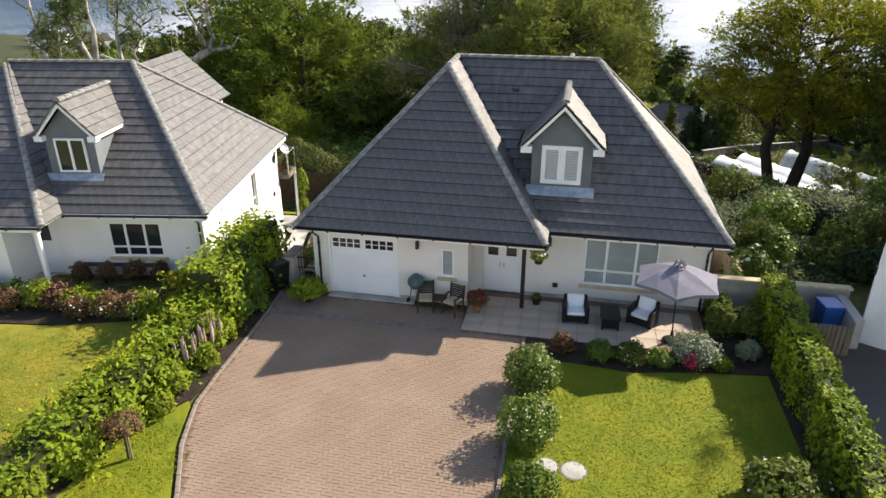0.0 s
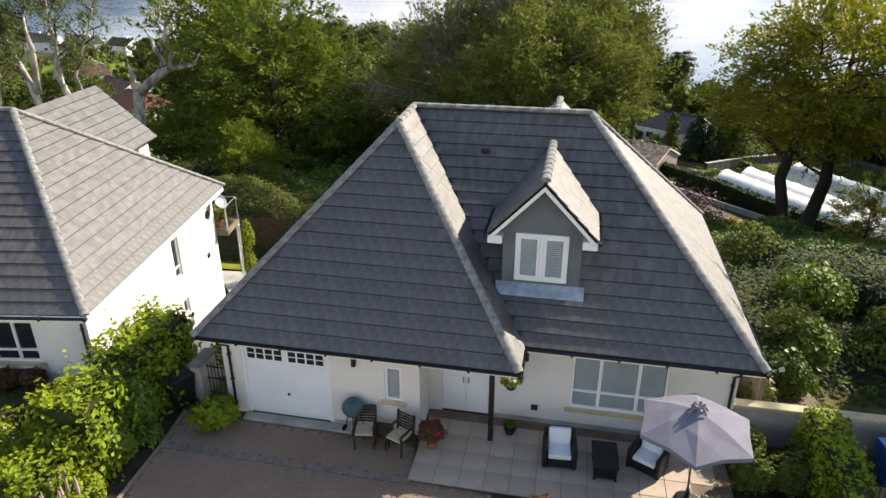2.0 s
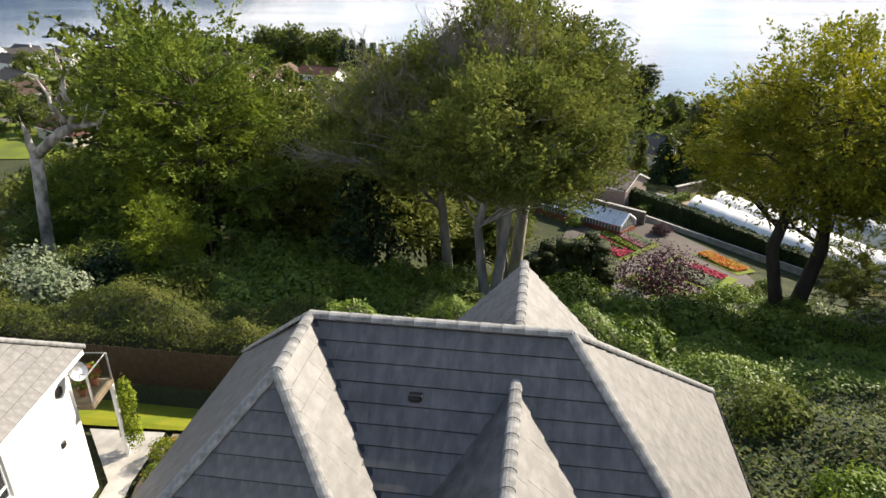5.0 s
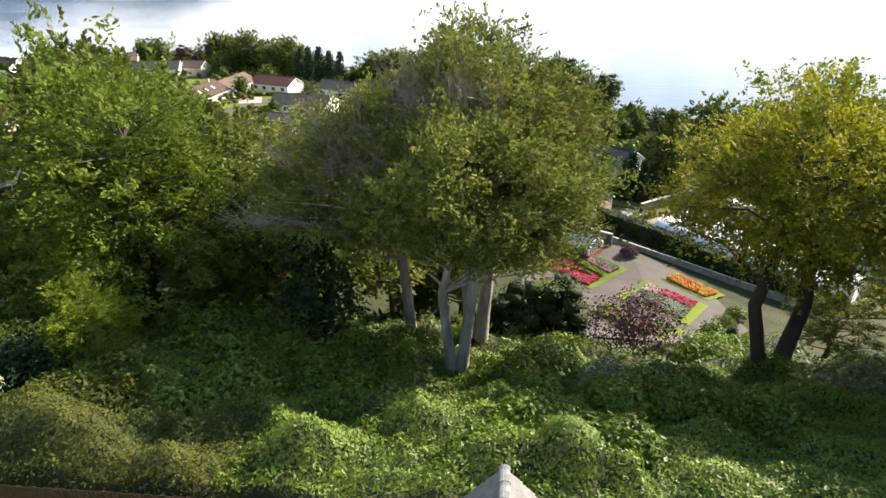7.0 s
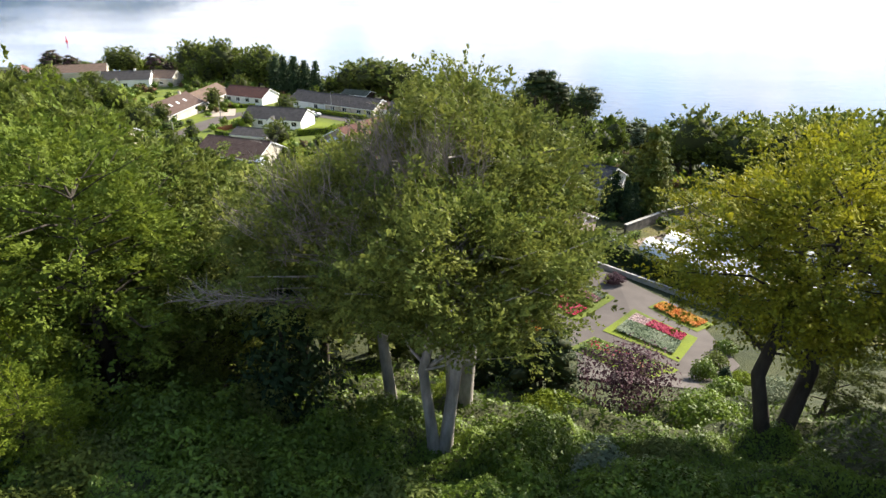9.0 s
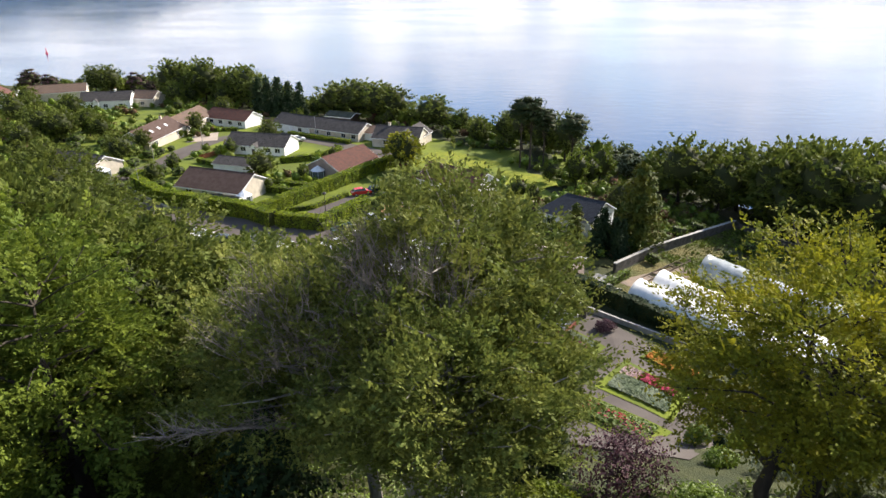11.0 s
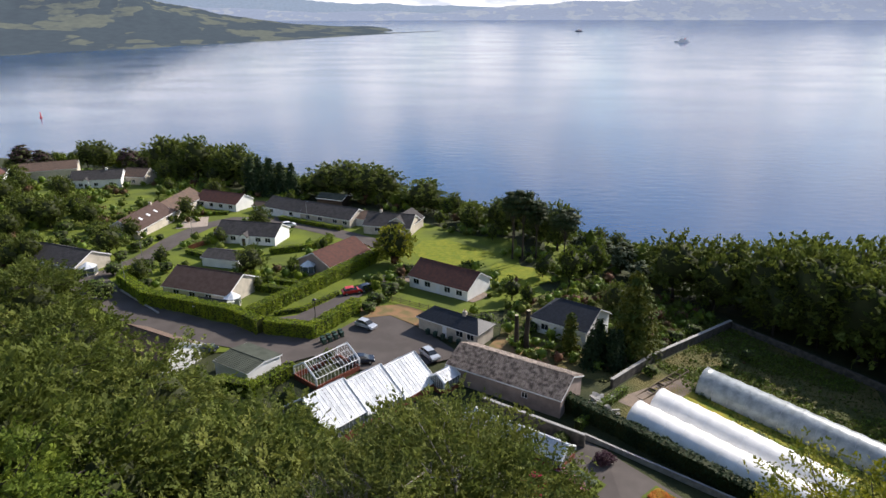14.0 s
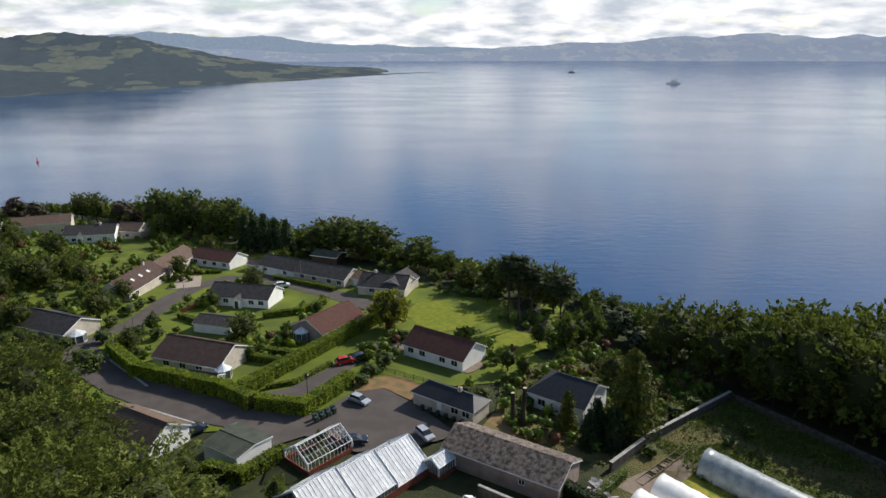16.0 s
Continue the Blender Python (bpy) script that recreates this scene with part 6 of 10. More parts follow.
# lighter rhododendron mounds and others that stand out
rr = random.Random(9)
for x, y, r, h, lf, lb in ((2.5, 52, 3.4, 2.6, "laurel", "rounded glossy rhododendron with pale new leaves"), (-6.8, 48.2, 2.6, 2.2, "laurel", "rounded glossy rhododendron with pale new leaves"), (5.6, 50.5, 2.2, 2.2, "silver_leaf", "silvery-green shrub on the bank"),
                        (5.5, 62, 2.6, 1.2, "lime", "low sunlit yellow-green bracken"), (10.6, 65, 3.6, 6.2, "purple", "rounded purple-leaved plum tree"), (14.5, 61.5, 2.8, 3.0, "ivy", "large rounded evergreen shrub"), (9, 52.5, 2.2, 1.8, "birch_leaf", "grey-green shrub with bare twigs"),
                        (-26, 42, 2.6, 2.8, "silver_leaf", "silvery-green shrub on the bank"), (-14, 43.5, 2.8, 2.4, "laurel", "rounded evergreen shrub on the bank"), (-8, 45, 2.4, 1.8, "ivy", "rounded evergreen shrub on the bank"),
                        (1.5, 43.5, 2.3, 2.2, "laurel", "rounded glossy rhododendron with pale new leaves"), (5.2, 45.5, 2.0, 1.9, "ivy", "rounded evergreen shrub on the bank"), (-4.2, 43.8, 2.2, 2.0, "birch_leaf", "grey-green shrub with bare twigs"), (8.6, 47.2, 2.4, 2.1, "laurel", "rounded evergreen shrub on the bank"), (1.2, 47.4, 2.0, 2.0, "ivy", "rounded evergreen shrub on the bank"),
                        (-10.5, 49.5, 2.4, 2.6, "laurel", "rounded evergreen shrub on the bank"), (-17.5, 47.5, 2.8, 2.8, "birch_leaf", "grey-green shrub with bare twigs"), (12.5, 45.5, 2.2, 2.0, "ivy", "rounded evergreen shrub on the bank"), (4.4, 40.6, 1.9, 1.6, "laurel", "rounded evergreen shrub on the bank"), (-0.8, 39.6, 1.9, 1.5, "ivy", "rounded evergreen shrub on the bank"), (-20, 41, 3.2, 1.5, "bracken", "low yellow-green shrub by the fence"), (-24, 46, 2.8, 3.4, "conifer", "dark evergreen shrub on the bank"), (-19, 44.5, 2.6, 2.6, "oak", "dark leafy shrub on the bank"), (-27.5, 47.5, 2.8, 3.6, "oak", "dark leafy shrub on the bank"), (-12, 46, 2.4, 2.6, "oak", "dark leafy shrub on the bank"), (-18.5, 51.5, 2.6, 4.6, "laurel", "tall leafy shrub in the shade of the wood"), (-13.2, 54.5, 2.4, 4.2, "birch_leaf", "tall leafy shrub in the shade of the wood"), (-8.6, 52.5, 2.2, 3.4, "laurel", "tall leafy shrub in the shade of the wood"),
                        (-16, 48, 2.6, 3.2, "ivy", "tall leafy shrub in the shade of the wood"), (-12.5, 50.5, 2.4, 3.4, "laurel", "tall leafy shrub in the shade of the wood"), (-10, 47, 2.2, 2.4, "ivy", "rounded evergreen shrub on the bank"), (-21, 47.5, 2.6, 3.6, "birch_leaf", "grey-green shrub with bare twigs"),
                        (-15.5, 52.8, 2.6, 4.4, "laurel", "tall leafy shrub in the shade of the wood"), (-6.2, 56, 2.2, 3.0, "laurel", "tall leafy shrub in the shade of the wood"), (-33.5, 59, 3.2, 6.4, "laurel", "tall leafy shrub behind a dead tree"), (-40.5, 58, 2.8, 5.4, "laurel", "tall leafy shrub behind a dead tree"), (-43, 52, 3.0, 4.4, "lime", "rounded yellow-green shrub below the birches"), (-38.5, 50, 2.4, 2.6, "lime", "rounded yellow-green shrub below the birches")):
    z = ground(x, y) + 0.5
    ms = [(x + rr.uniform(-0.5, 0.5) * r, y + rr.uniform(-0.5, 0.5) * r, z, r * rr.uniform(0.5, 0.75), r * rr.uniform(0.5, 0.75), h * rr.uniform(0.7, 1.0)) for _ in range(6)]
    shrub("shrub", lb, ms, 3600, 0.14, lf, abs(int(x * 7 + y)))
dark_fir = make_conifer("conifer_tree", "broad dark conifer in the shade of the beeches", 9, 11.5, 4.2, "conifer", 14, 0.26, 0.0, True)
dark_fir.matrix_basis = spot(-12.6, 57.0, 0.0, 1.0)
cs = make_tree("yew_tree", "broad dark yew standing at the foot of the bank", 4, 7.5, 3.4, 0.3, "conifer", "bark_dark", 40, 110, 0.12, 1, 0.3, 8, "", 0.6, 0.25, 0.4)
cs.matrix_basis = spot(4.2, 68, 0, 1)
copy_thing(cs, spot(1.2, 70.5, 1, 0.85))

# ---- the neighbouring houses ----
def neighbour():
    nh = thing("house", "white rendered house with grey tiled hip roof and dormer", "house", at=pose(-12.4, 19.6, 0, 0, 0, 9.5))
    z0, z1, wz = 2.6, 6.95, -3.4
    win = (-3.95, -2.0, 0.72, 2.06)
    part("wall", wall_with_holes(Build(), -5.9, -0.42, 0 - 0.3, z0, 0.45, 0.75, [win]), "white_render", nh)
    turn = pose(-0.42, 0, 0, 0, 0, 90)
    slots = [(6.23, 6.83, 0.42, 2.15), (6.43, 6.93, -1.2, -0.53)]
    part("wall", setattr_points(wall_with_holes(Build(), 0.752, 10.45, wz, z0, 0.0, 0.3, slots), turn), "white_render", nh)
    part("wall", Build().box((-13.5, 10.15, wz), (-0.722, 10.45, z0)), "white_render", nh)
    part("wall", Build().box((-13.5, -0.9, -0.3), (-13.2, 10.148, z0)), "white_render", nh)
    part("wall", Build().box((-13.198, -0.9, -0.3), (-7.2, -0.6, z0)), "white_render", nh)
    part("wall", Build().box((-7.198, -0.9, -0.3), (-6.9, 0.75, z0)), "white_render", nh)
    door = part("front_door", Build().box((-6.88, 0.5, -0.05), (-5.92, 0.58, 2.1), 0.01), "white_door", nh)
    part("pane", Build().box((-6.65, 0.48, 1.3), (-6.15, 0.497, 1.95)), "pane", door)
    part("wall", Build().box((-6.88, 0.585, -0.05), (-5.902, 0.75, z0)), "white_render", nh)
    part("post", Build().box((-5.62, -1.12, -0.1), (-5.48, -0.98, z0 - 0.04), 0.01), "white", nh)
    window(nh, *win, 0.5, (0.32, 0.68), "sill", blinds=False, transom=0.28)
    part("soffit", Build().box((-13.9, -1.35, z0 - 0.06), (-5.15, 10.85, z0 - 0.03)).box((-5.149, -0.15, z0 - 0.06), (-0.05, 10.85, z0 - 0.03)), "white", nh)
    part("fascia", Build().box((-14.0, -1.43, z0 - 0.19), (-5.13, -1.4, z0 + 0.02), 0.004), "white", nh)
    part("fascia", Build().box((-5.1, -0.2, z0 - 0.19), (0.0, -0.17, z0 + 0.02), 0.004), "white", nh)
    part("fascia", Build().box((-0.03, -0.16, z0 - 0.19), (0.0, 10.85, z0 + 0.02), 0.004), "white", nh)
    gutter(nh, (-5.0, -0.25, z0), (0.05, -0.25, z0))
    gutter(nh, (-14.0, -1.5, z0), (-5.1, -1.5, z0))
    downpipe(nh, -0.55, 0.40, -0.2, z0 - 0.03, 0, 0.5)
    base = Build().add([(-14.1, -1.42, z0), (-5.08, -1.42, z0), (-9.4, 5.15, z1 - 0.1), (-9.3, 5.3, z1), (-4.3, 5.3, z1), (0.02, -0.17, z0), (-5.08, -0.17, z0), (0.02, 10.9, z0), (-14.1, 10.9, z0)],
                       [(0, 1, 2), (1, 6, 3, 2), (6, 5, 4, 3), (5, 7, 4), (7, 8, 3, 4), (8, 0, 2, 3)])
    roof = part("roof", base, "black", nh, "grey concrete tile roof")
    e, k = 0.03, 0.07
    tiled_face(roof, [(-14.1, -1.42, z0 + e), (-5.08, -1.42, z0 + e), (-9.4, 5.15, z1 - 0.1 + e)])
    tiled_face(roof, [(-5.08, -0.17, z0 + e), (0.02, -0.17, z0 + e), (-4.3, 5.3, z1 + e), (-9.3, 5.3, z1 + e)], 60)
    tiled_face(roof, [(-5.08, -1.42, z0 + e), (-5.08, -0.17, z0 + e), (-9.3, 5.3, z1 + e), (-9.4, 5.15, z1 - 0.1 + e)])
    tiled_face(roof, [(0.02, -0.17, z0 + e), (0.02, 10.9, z0 + e), (-4.3, 5.3, z1 + e)], 60)
    tiled_face(roof, [(0.02, 10.9, z0 + e), (-14.1, 10.9, z0 + e), (-9.3, 5.3, z1 + e), (-4.3, 5.3, z1 + e)])
    for p, q in (((-9.3, 5.3, z1), (-4.3, 5.3, z1)), ((-5.08, -1.42, z0), (-9.4, 5.15, z1 - 0.1)), ((0.02, -0.17, z0), (-4.3, 5.3, z1)), ((0.02, 10.9, z0), (-4.3, 5.3, z1))):
        ridge_tiles(roof, Vector(p) + Vector((0, 0, k)), Vector(q) + Vector((0, 0, k)))
    # rear gable over the balcony side
    rg_ = part("rear_roof", Build().slab([(-5.0, 5.4, 6.6), (-5.0, 11.6, 6.6), (-2.8, 11.6, 4.5), (-2.8, 5.4, 4.5)][::-1], 0.05).slab([(-5.0, 5.4, 6.6), (-5.0, 11.6, 6.6), (-7.2, 11.6, 4.5), (-7.2, 5.4, 4.5)], 0.05), "black", nh)
    tiled_face(rg_, [(-2.8, 5.4, 4.5 + e), (-2.8, 11.6, 4.5 + e), (-5.0, 11.6, 6.6 + e), (-5.0, 5.4, 6.6 + e)])
    part("wall", Build().box((-6.9, 10.46, wz), (-3.1, 11.3, 4.5)), "white_render", nh)
    # dormer
    cx, fy, az, hw = -5.0, 0.85, 6.3, 1.1
    dm = part("dormer", Build().box((cx - 0.88, fy + 0.25, 3.3), (cx + 0.88, fy + 3.2, 5.15)).add(
        [(cx - 0.88, fy + 0.25, 5.15), (cx + 0.88, fy + 0.25, 5.15), (cx, fy + 0.25, 6.1), (cx - 0.88, fy + 3.2, 5.15), (cx + 0.88, fy + 3.2, 5.15), (cx, fy + 3.2, 6.1)], [(0, 1, 2), (5, 4, 3)]), "grey_render", nh, "grey rendered dormer with white barge boards")
    A, B, C, back = Vector((cx - hw, fy, 5.1)), Vector((cx, fy, az)), Vector((cx + hw, fy, 5.1)), Vector((0, 3.6, 0))
    part("dormer_roof", Build().slab([A + back * 0.72, A, B, B + back], 0.05).slab([C, C + back * 0.72, B + back, B], 0.05), "black", dm)
    up = Vector((0, 0, 0.02))
    tiled_face(dm, [A + back * 0.72 + up, A + up, B + up, B + back + up])
    tiled_face(dm, [C + up, C + back * 0.72 + up, B + back + up, B + up])
    ridge_tiles(dm, B + Vector((0, 0.05, 0.07)), B + back + Vector((0, 0, 0.07)), 0.1)
    for s, sg in ((A, -1), (C, 1)):
        w, d = Vector((0, 0, -0.19)), Vector((0, 0.04, 0))
        part("barge_board", Build().add([s, B, B + w, s + w, s + d, B + d, B + w + d, s + w + d], [(0, 1, 2, 3), (7, 6, 5, 4), (0, 3, 7, 4), (3, 2, 6, 7)]), "white", dm)
        x0, x1 = sorted((s.x, s.x - sg * 0.3))
        part("box_end", Build().box((x0, fy - 0.01, 4.9), (x1, fy + 0.3, 5.09), 0.006), "white", dm)
        part("fascia", Build().box((s.x - 0.02, fy, 4.98), (s.x + 0.02, fy + 2.6, 5.1), 0.004), "white", dm)
    window(dm, cx - 0.55, cx + 0.55, 3.75, 4.98, fy + 0.2, (0.5,), None, blinds=False)
    part("flashing", Build().add([(cx - 1.05, fy + 0.23, 3.7), (cx + 1.05, fy + 0.23, 3.7), (cx + 1.05, fy - 0.12, 3.35), (cx - 1.05, fy - 0.12, 3.35)], [(0, 3, 2, 1)]), "lead", dm)
    # the side that faces the drive: window slots, vent, dish and balcony
    window(nh, *slots[0], 0.1, (), None, blinds=False, transom=0.24, m=turn)
    window(nh, *slots[1], 0.1, (), None, blinds=False, m=turn)
    part("meter_box", Build().box((-0.42, 9.2, 0.0), (-0.36, 9.4, 0.2), 0.01), "black", nh)
    part("wall_clock", setattr_points(Build().lathe([(0.18, 0), (0.18, 0.04), (0.12, 0.05), (0.0, 0.05)], 16), pose(-0.41, 9.75, 1.75, 0, 90, 0)), "black", nh)
    dish = part("satellite_dish", setattr_points(Build().lathe([(0.02, 0.0), (0.18, 0.03), (0.32, 0.10), (0.31, 0.115), (0.17, 0.05), (0.0, 0.02)], 18), pose(-0.05, 10.3, 2.1, 0, 60, -20)), "steel", nh)
    part("bracket", Build().tube([(-0.4, 10.3, 1.95), (-0.15, 10.3, 2.0), (0.25, 10.25, 2.05)], 0.02, 6), "steel", dish)
    bal = part("balcony", Build().box((-5.0, 10.46, 0.5), (0.1, 12.0, 0.7), 0.02), "timber", nh, "timber balcony with glass balustrade")
    for x, y in ((0.05, 10.6), (0.05, 11.95), (-2.5, 11.95), (-4.95, 11.95)):
        part("baluster_post", Build().box((x - 0.03, y - 0.03, 0.7), (x + 0.03, y + 0.03, 1.72), 0.005), "steel", bal)
    part("glass_panel", Build().box((0.045, 10.65, 0.78), (0.055, 11.9, 1.66)), "clear_glass", bal)
    part("glass_panel", Build().box((-4.9, 11.945, 0.78), (0.0, 11.955, 1.66)), "clear_glass", bal)
    part("handrail", Build().tube([(0.05, 10.5, 1.74), (0.05, 11.95, 1.74), (-4.95, 11.95, 1.74)], 0.025, 8), "steel", bal)
    part("balcony_post", Build().box((-0.05, 11.85, -3.0), (0.08, 11.98, 0.5), 0.01), "white", bal)


BALCONY = []
neighbour()


def right_neighbour():
    rh = thing("house", "white rendered gable house beyond the boundary wall", "house", at=pose(9.0, 19.7, 0, 0, 0, -28))
    part("wall", Build().box((0, 0, -0.2), (0.3, 10, 4.2)), "white_render", rh)
    part("wall", Build().box((0.302, 0, -0.2), (9, 0.3, 4.2)), "white_render", rh)
    part("wall", Build().box((0.302, 9.7, -0.2), (9, 10, 4.2)), "white_render", rh)
    part("wall", Build().box((8.7, 0.302, -0.2), (9, 9.698, 4.2)), "white_render", rh)
    roof = part("roof", Build().slab([(0.1, -0.4, 4.0), (9.4, -0.4, 4.0), (9.4, 5, 6.2), (0.1, 5, 6.2)], 0.08).slab([(9.4, 10.4, 4.0), (0.1, 10.4, 4.0), (0.1, 5, 6.2), (9.4, 5, 6.2)], 0.08), "tile", rh)
    part("downpipe", Build().tube([(-0.06, 1.8, 3.2), (-0.06, 1.2, 1.6), (-0.06, 1.2, 0)], 0.04, 8), "white", rh)
    part("wall_lamp", Build().box((-0.12, 0.9, 1.9), (-0.002, 1.05, 2.2), 0.02), "black", rh)
    part("railing", Build().tube([(-0.15, 3.0, 1.0), (-0.15, 3.0, 2.0), (-0.15, 5.0, 2.0), (-0.15, 5.0, 1.0)], 0.03, 6).tube([(-0.15, 3.0, 1.5), (-0.15, 5.0, 1.5)], 0.02, 6), "white", rh)


right_neighbour()

# ---- the front garden ----
DRIVE = [(-1.12, -14), (-1.12, 17.9), (-3.05, 17.93), (-3.2, 19.28), (-8.1, 19.28), (-9.75, 19.3), (-9.62, 18.1), (-9.5, 16.2), (-9.42, 14.2), (-9.3, 12.8), (-8.8, 11.3), (-8.0, 9.8), (-7.2, 8.0), (-6.6, 5.0), (-6.4, -14)]


def inside(x, y, poly):
    hit_ = False
    for (x0, y0), (x1, y1) in zip(poly, poly[1:] + poly[:1]):
        if (y0 > y) != (y1 > y) and x < x0 + (y - y0) / (y1 - y0) * (x1 - x0):
            hit_ = not hit_
    return hit_


def sheet(name, label, poly, z0, z1, material, category="ground", kind="structure"):
    ob = part(name, Build().prism(poly, z0, z1), material)
    return tagged(ob, label, category, kind=kind)


front = sheet("ground_front", "lawns and earth round the houses", [(-60, -80), (60, -80), (60, 33), (-7.4, 33), (-7.4, 20.9), (-60, 20.9)], -0.3, -0.06, "rough_grass")
drive = sheet("driveway", "driveway of red-brown paving blocks with sand joints", DRIVE, -0.15, -0.012, "joint", "driveway")
# herringbone blocks, 200 x 100 mm
rb = random.Random(3)
rest, count = Build(), 0
one = {}
for turn_ in (0, 1):
    w, d = ((0.1, 0.05) if not turn_ else (0.05, 0.1))
    w, d = w - 0.003, d - 0.003
    c = 0.006
    pts = [(-w, -d, -0.03), (w, -d, -0.03), (w, d, -0.03), (-w, d, -0.03), (-w, -d, -0.004), (w, -d, -0.004), (w, d, -0.004), (-w, d, -0.004), (-w + c, -d + c, 0), (w - c, -d + c, 0), (w - c, d - c, 0), (-w + c, d - c, 0)]
    faces = [(8, 9, 10, 11)] + [(4 + i, 4 + (i + 1) % 4, 8 + (i + 1) % 4, 8 + i) for i in range(4)] + [(i, (i + 1) % 4, 4 + (i + 1) % 4, 4 + i) for i in range(4)]
    one[turn_] = (pts, faces, Build().add(pts, faces).mesh("block", M["block"]))
spots = []
for i in range(-100, 20):
    for j in range(40, 200):
        k = (i - j) % 4
        if k == 0:
            spots.append((0, i * 0.1 + 0.1, j * 0.1 + 0.05))
        elif k == 3:
            spots.append((1, i * 0.1 + 0.05, j * 0.1 + 0.1))
spots = [(a, x, y) for a, x, y in spots if all(inside(x + dx, y + dy, DRIVE) for dx in (-0.1, 0.1) for dy in (-0.1, 0.1)) and y > 6.5 and not 17.82 < y < 18.02]
for a, x, y in spots:
    z = 0.004 + rb.uniform(-0.003, 0.003)
    if 11.0 < y < 12.0 and -7.0 < x < -1.2 and count < 290:
        ob = part("block", one[a][2], None, drive)
        ob.location = (x, y, z)
        count += 1
    else:
        rest.add([(p[0] + x, p[1] + y, p[2] + z) for p in one[a][0]], one[a][1])
part("blocks", rest, "block", drive, kind="stuff")
band = Build()
for i in range(30):
    x = -9.55 + i * 0.218
    band.box((x, 17.83, -0.01), (x + 0.205, 18.01, 0.012), 0.008)
part("drain_channel", band, "kerb", drive, "pale row of channel stones", kind="stuff")
edge = [p for p in DRIVE if p[0] < -6.5 and p[1] > 0][1:]
kerb = thing("kerb", "row of small stone kerbs along the driveway", "kerb", kind="structure")
for (x0, y0), (x1, y1) in zip(edge, edge[1:]):
    L = math.hypot(x1 - x0, y1 - y0)
    n = max(1, round(L / 0.2))
    for i in range(n):
        s = (i + 0.5) / n
        ob = part("kerb_stone", Build().box((-0.095, -0.05, -0.1), (0.095, 0.05, 0.045 + rb.uniform(-0.008, 0.008)), 0.012), "kerb", kerb)
        ob.matrix_basis = Matrix.Translation((x0 + (x1 - x0) * s, y0 + (y1 - y0) * s, 0)) @ Matrix.Rotation(math.atan2(y1 - y0, x1 - x0), 4, "Z")
for i in range(34):
    ob = part("kerb_stone", Build().box((-0.095, -0.05, -0.1), (0.095, 0.05, 0.035 + rb.uniform(-0.008, 0.008)), 0.012), "kerb", kerb)
    ob.matrix_basis = Matrix.Translation((-1.06, 17.75 - i * 0.2, 0)) @ Matrix.Rotation(math.pi / 2, 4, "Z")

patio = sheet("patio", "patio of square buff paving slabs", [(-3.1, 17.95), (3.3, 17.95), (4.5, 18.7), (4.5, 20.76), (-3.15, 20.76)], -0.1, 0.0, "joint", "patio")
for i in range(13):
    for j in range(5):
        x, y = -3.08 + i * 0.605, 17.97 + j * 0.605
        if x + 0.6 > 4.5 or y + 0.55 > 20.76 or (x > 2.9 and y < 18.3 + (x - 3.0) * 0.5):
            continue
        ob = part("slab", Build().box((0.004, 0.004, -0.03), (0.597, min(0.597, 20.74 - y), 0.012 + rb.uniform(0, 0.004)), 0.006), "paving", patio)
        ob.location = (x, y, 0)
sheet("lawn", "short green lawn in front of the house", [(-1.0, -10), (-1.0, 16.7), (0.4, 16.75), (2.2, 16.6), (3.3, 16.85), (4.3, 17.0), (5.9, 17.2), (5.9, -10)], -0.06, 0.0, "grass", "lawn")
sheet("flower_bed", "dark soil bed between lawn and patio", [(-1.0, 16.72), (0.4, 16.77), (2.2, 16.62), (3.3, 16.87), (4.3, 17.02), (5.9, 17.22), (7.2, 17.3), (7.2, 20.7), (4.52, 20.7), (4.52, 18.65), (3.32, 17.93), (-1.0, 17.93)], -0.06, 0.02, "soil", "flower bed")
sheet("hedge_bed", "dark soil strip under the boundary hedge", [(5.92, -10), (5.92, 17.18), (7.0, 17.25), (7.0, -10)], -0.06, 0.012, "soil", "flower bed")
sheet("border_bed", "dark soil border along the driveway", [(-9.75, 19.2), (-9.7, 18.1), (-9.6, 16.2), (-9.5, 14.2), (-9.55, 13.0), (-10.4, 11.5), (-10.6, 9), (-10.6, 4), (-11.6, 4), (-11.6, 19.4)], -0.06, 0.02, "soil", "flower bed")
sheet("lawn_strip", "narrow green lawn strip beside the driveway", [(-9.4, 12.7), (-8.95, 11.3), (-8.15, 9.8), (-7.3, 8.0), (-6.7, 5.0), (-6.5, -10), (-10.58, -10), (-10.58, 9), (-10.38, 11.5), (-9.56, 12.9)], -0.06, 0.0, "grass", "lawn")
sheet("neighbour_lawn", "dry yellow-green lawn of the neighbouring house", [(-11.62, -10), (-11.62, 16.0), (-13.5, 16.4), (-16, 15.6), (-20, 15.0), (-34, 14), (-34, -10)], -0.06, 0.0, "dry_grass", "lawn")
sheet("neighbour_path", "pale paved path by the neighbouring house", [(-11.7, 17.6), (-13.4, 19.9), (-18.5, 19.0), (-19.6, 17.0), (-30, 15.5), (-30, 17.5), (-20, 21), (-13.0, 21), (-11.7, 21)], -0.06, 0.0, "paving", "path")
sheet("neighbour_bed", "dark soil bed in front of the neighbouring house", [(-11.7, 16.05), (-13.5, 16.45), (-16, 15.65), (-20, 15.05), (-19.5, 16.9), (-18.4, 17.6), (-13.6, 18.4), (-11.75, 17.5)], -0.06, 0.02, "soil", "flower bed")
sheet("road_right", "dark asphalt drive of the house next door", [(7.05, -10), (7.05, 17.6), (8.6, 19.4), (9.2, 19.8), (22, 19.0), (22, -10)], -0.06, 0.0, "asphalt", "road")
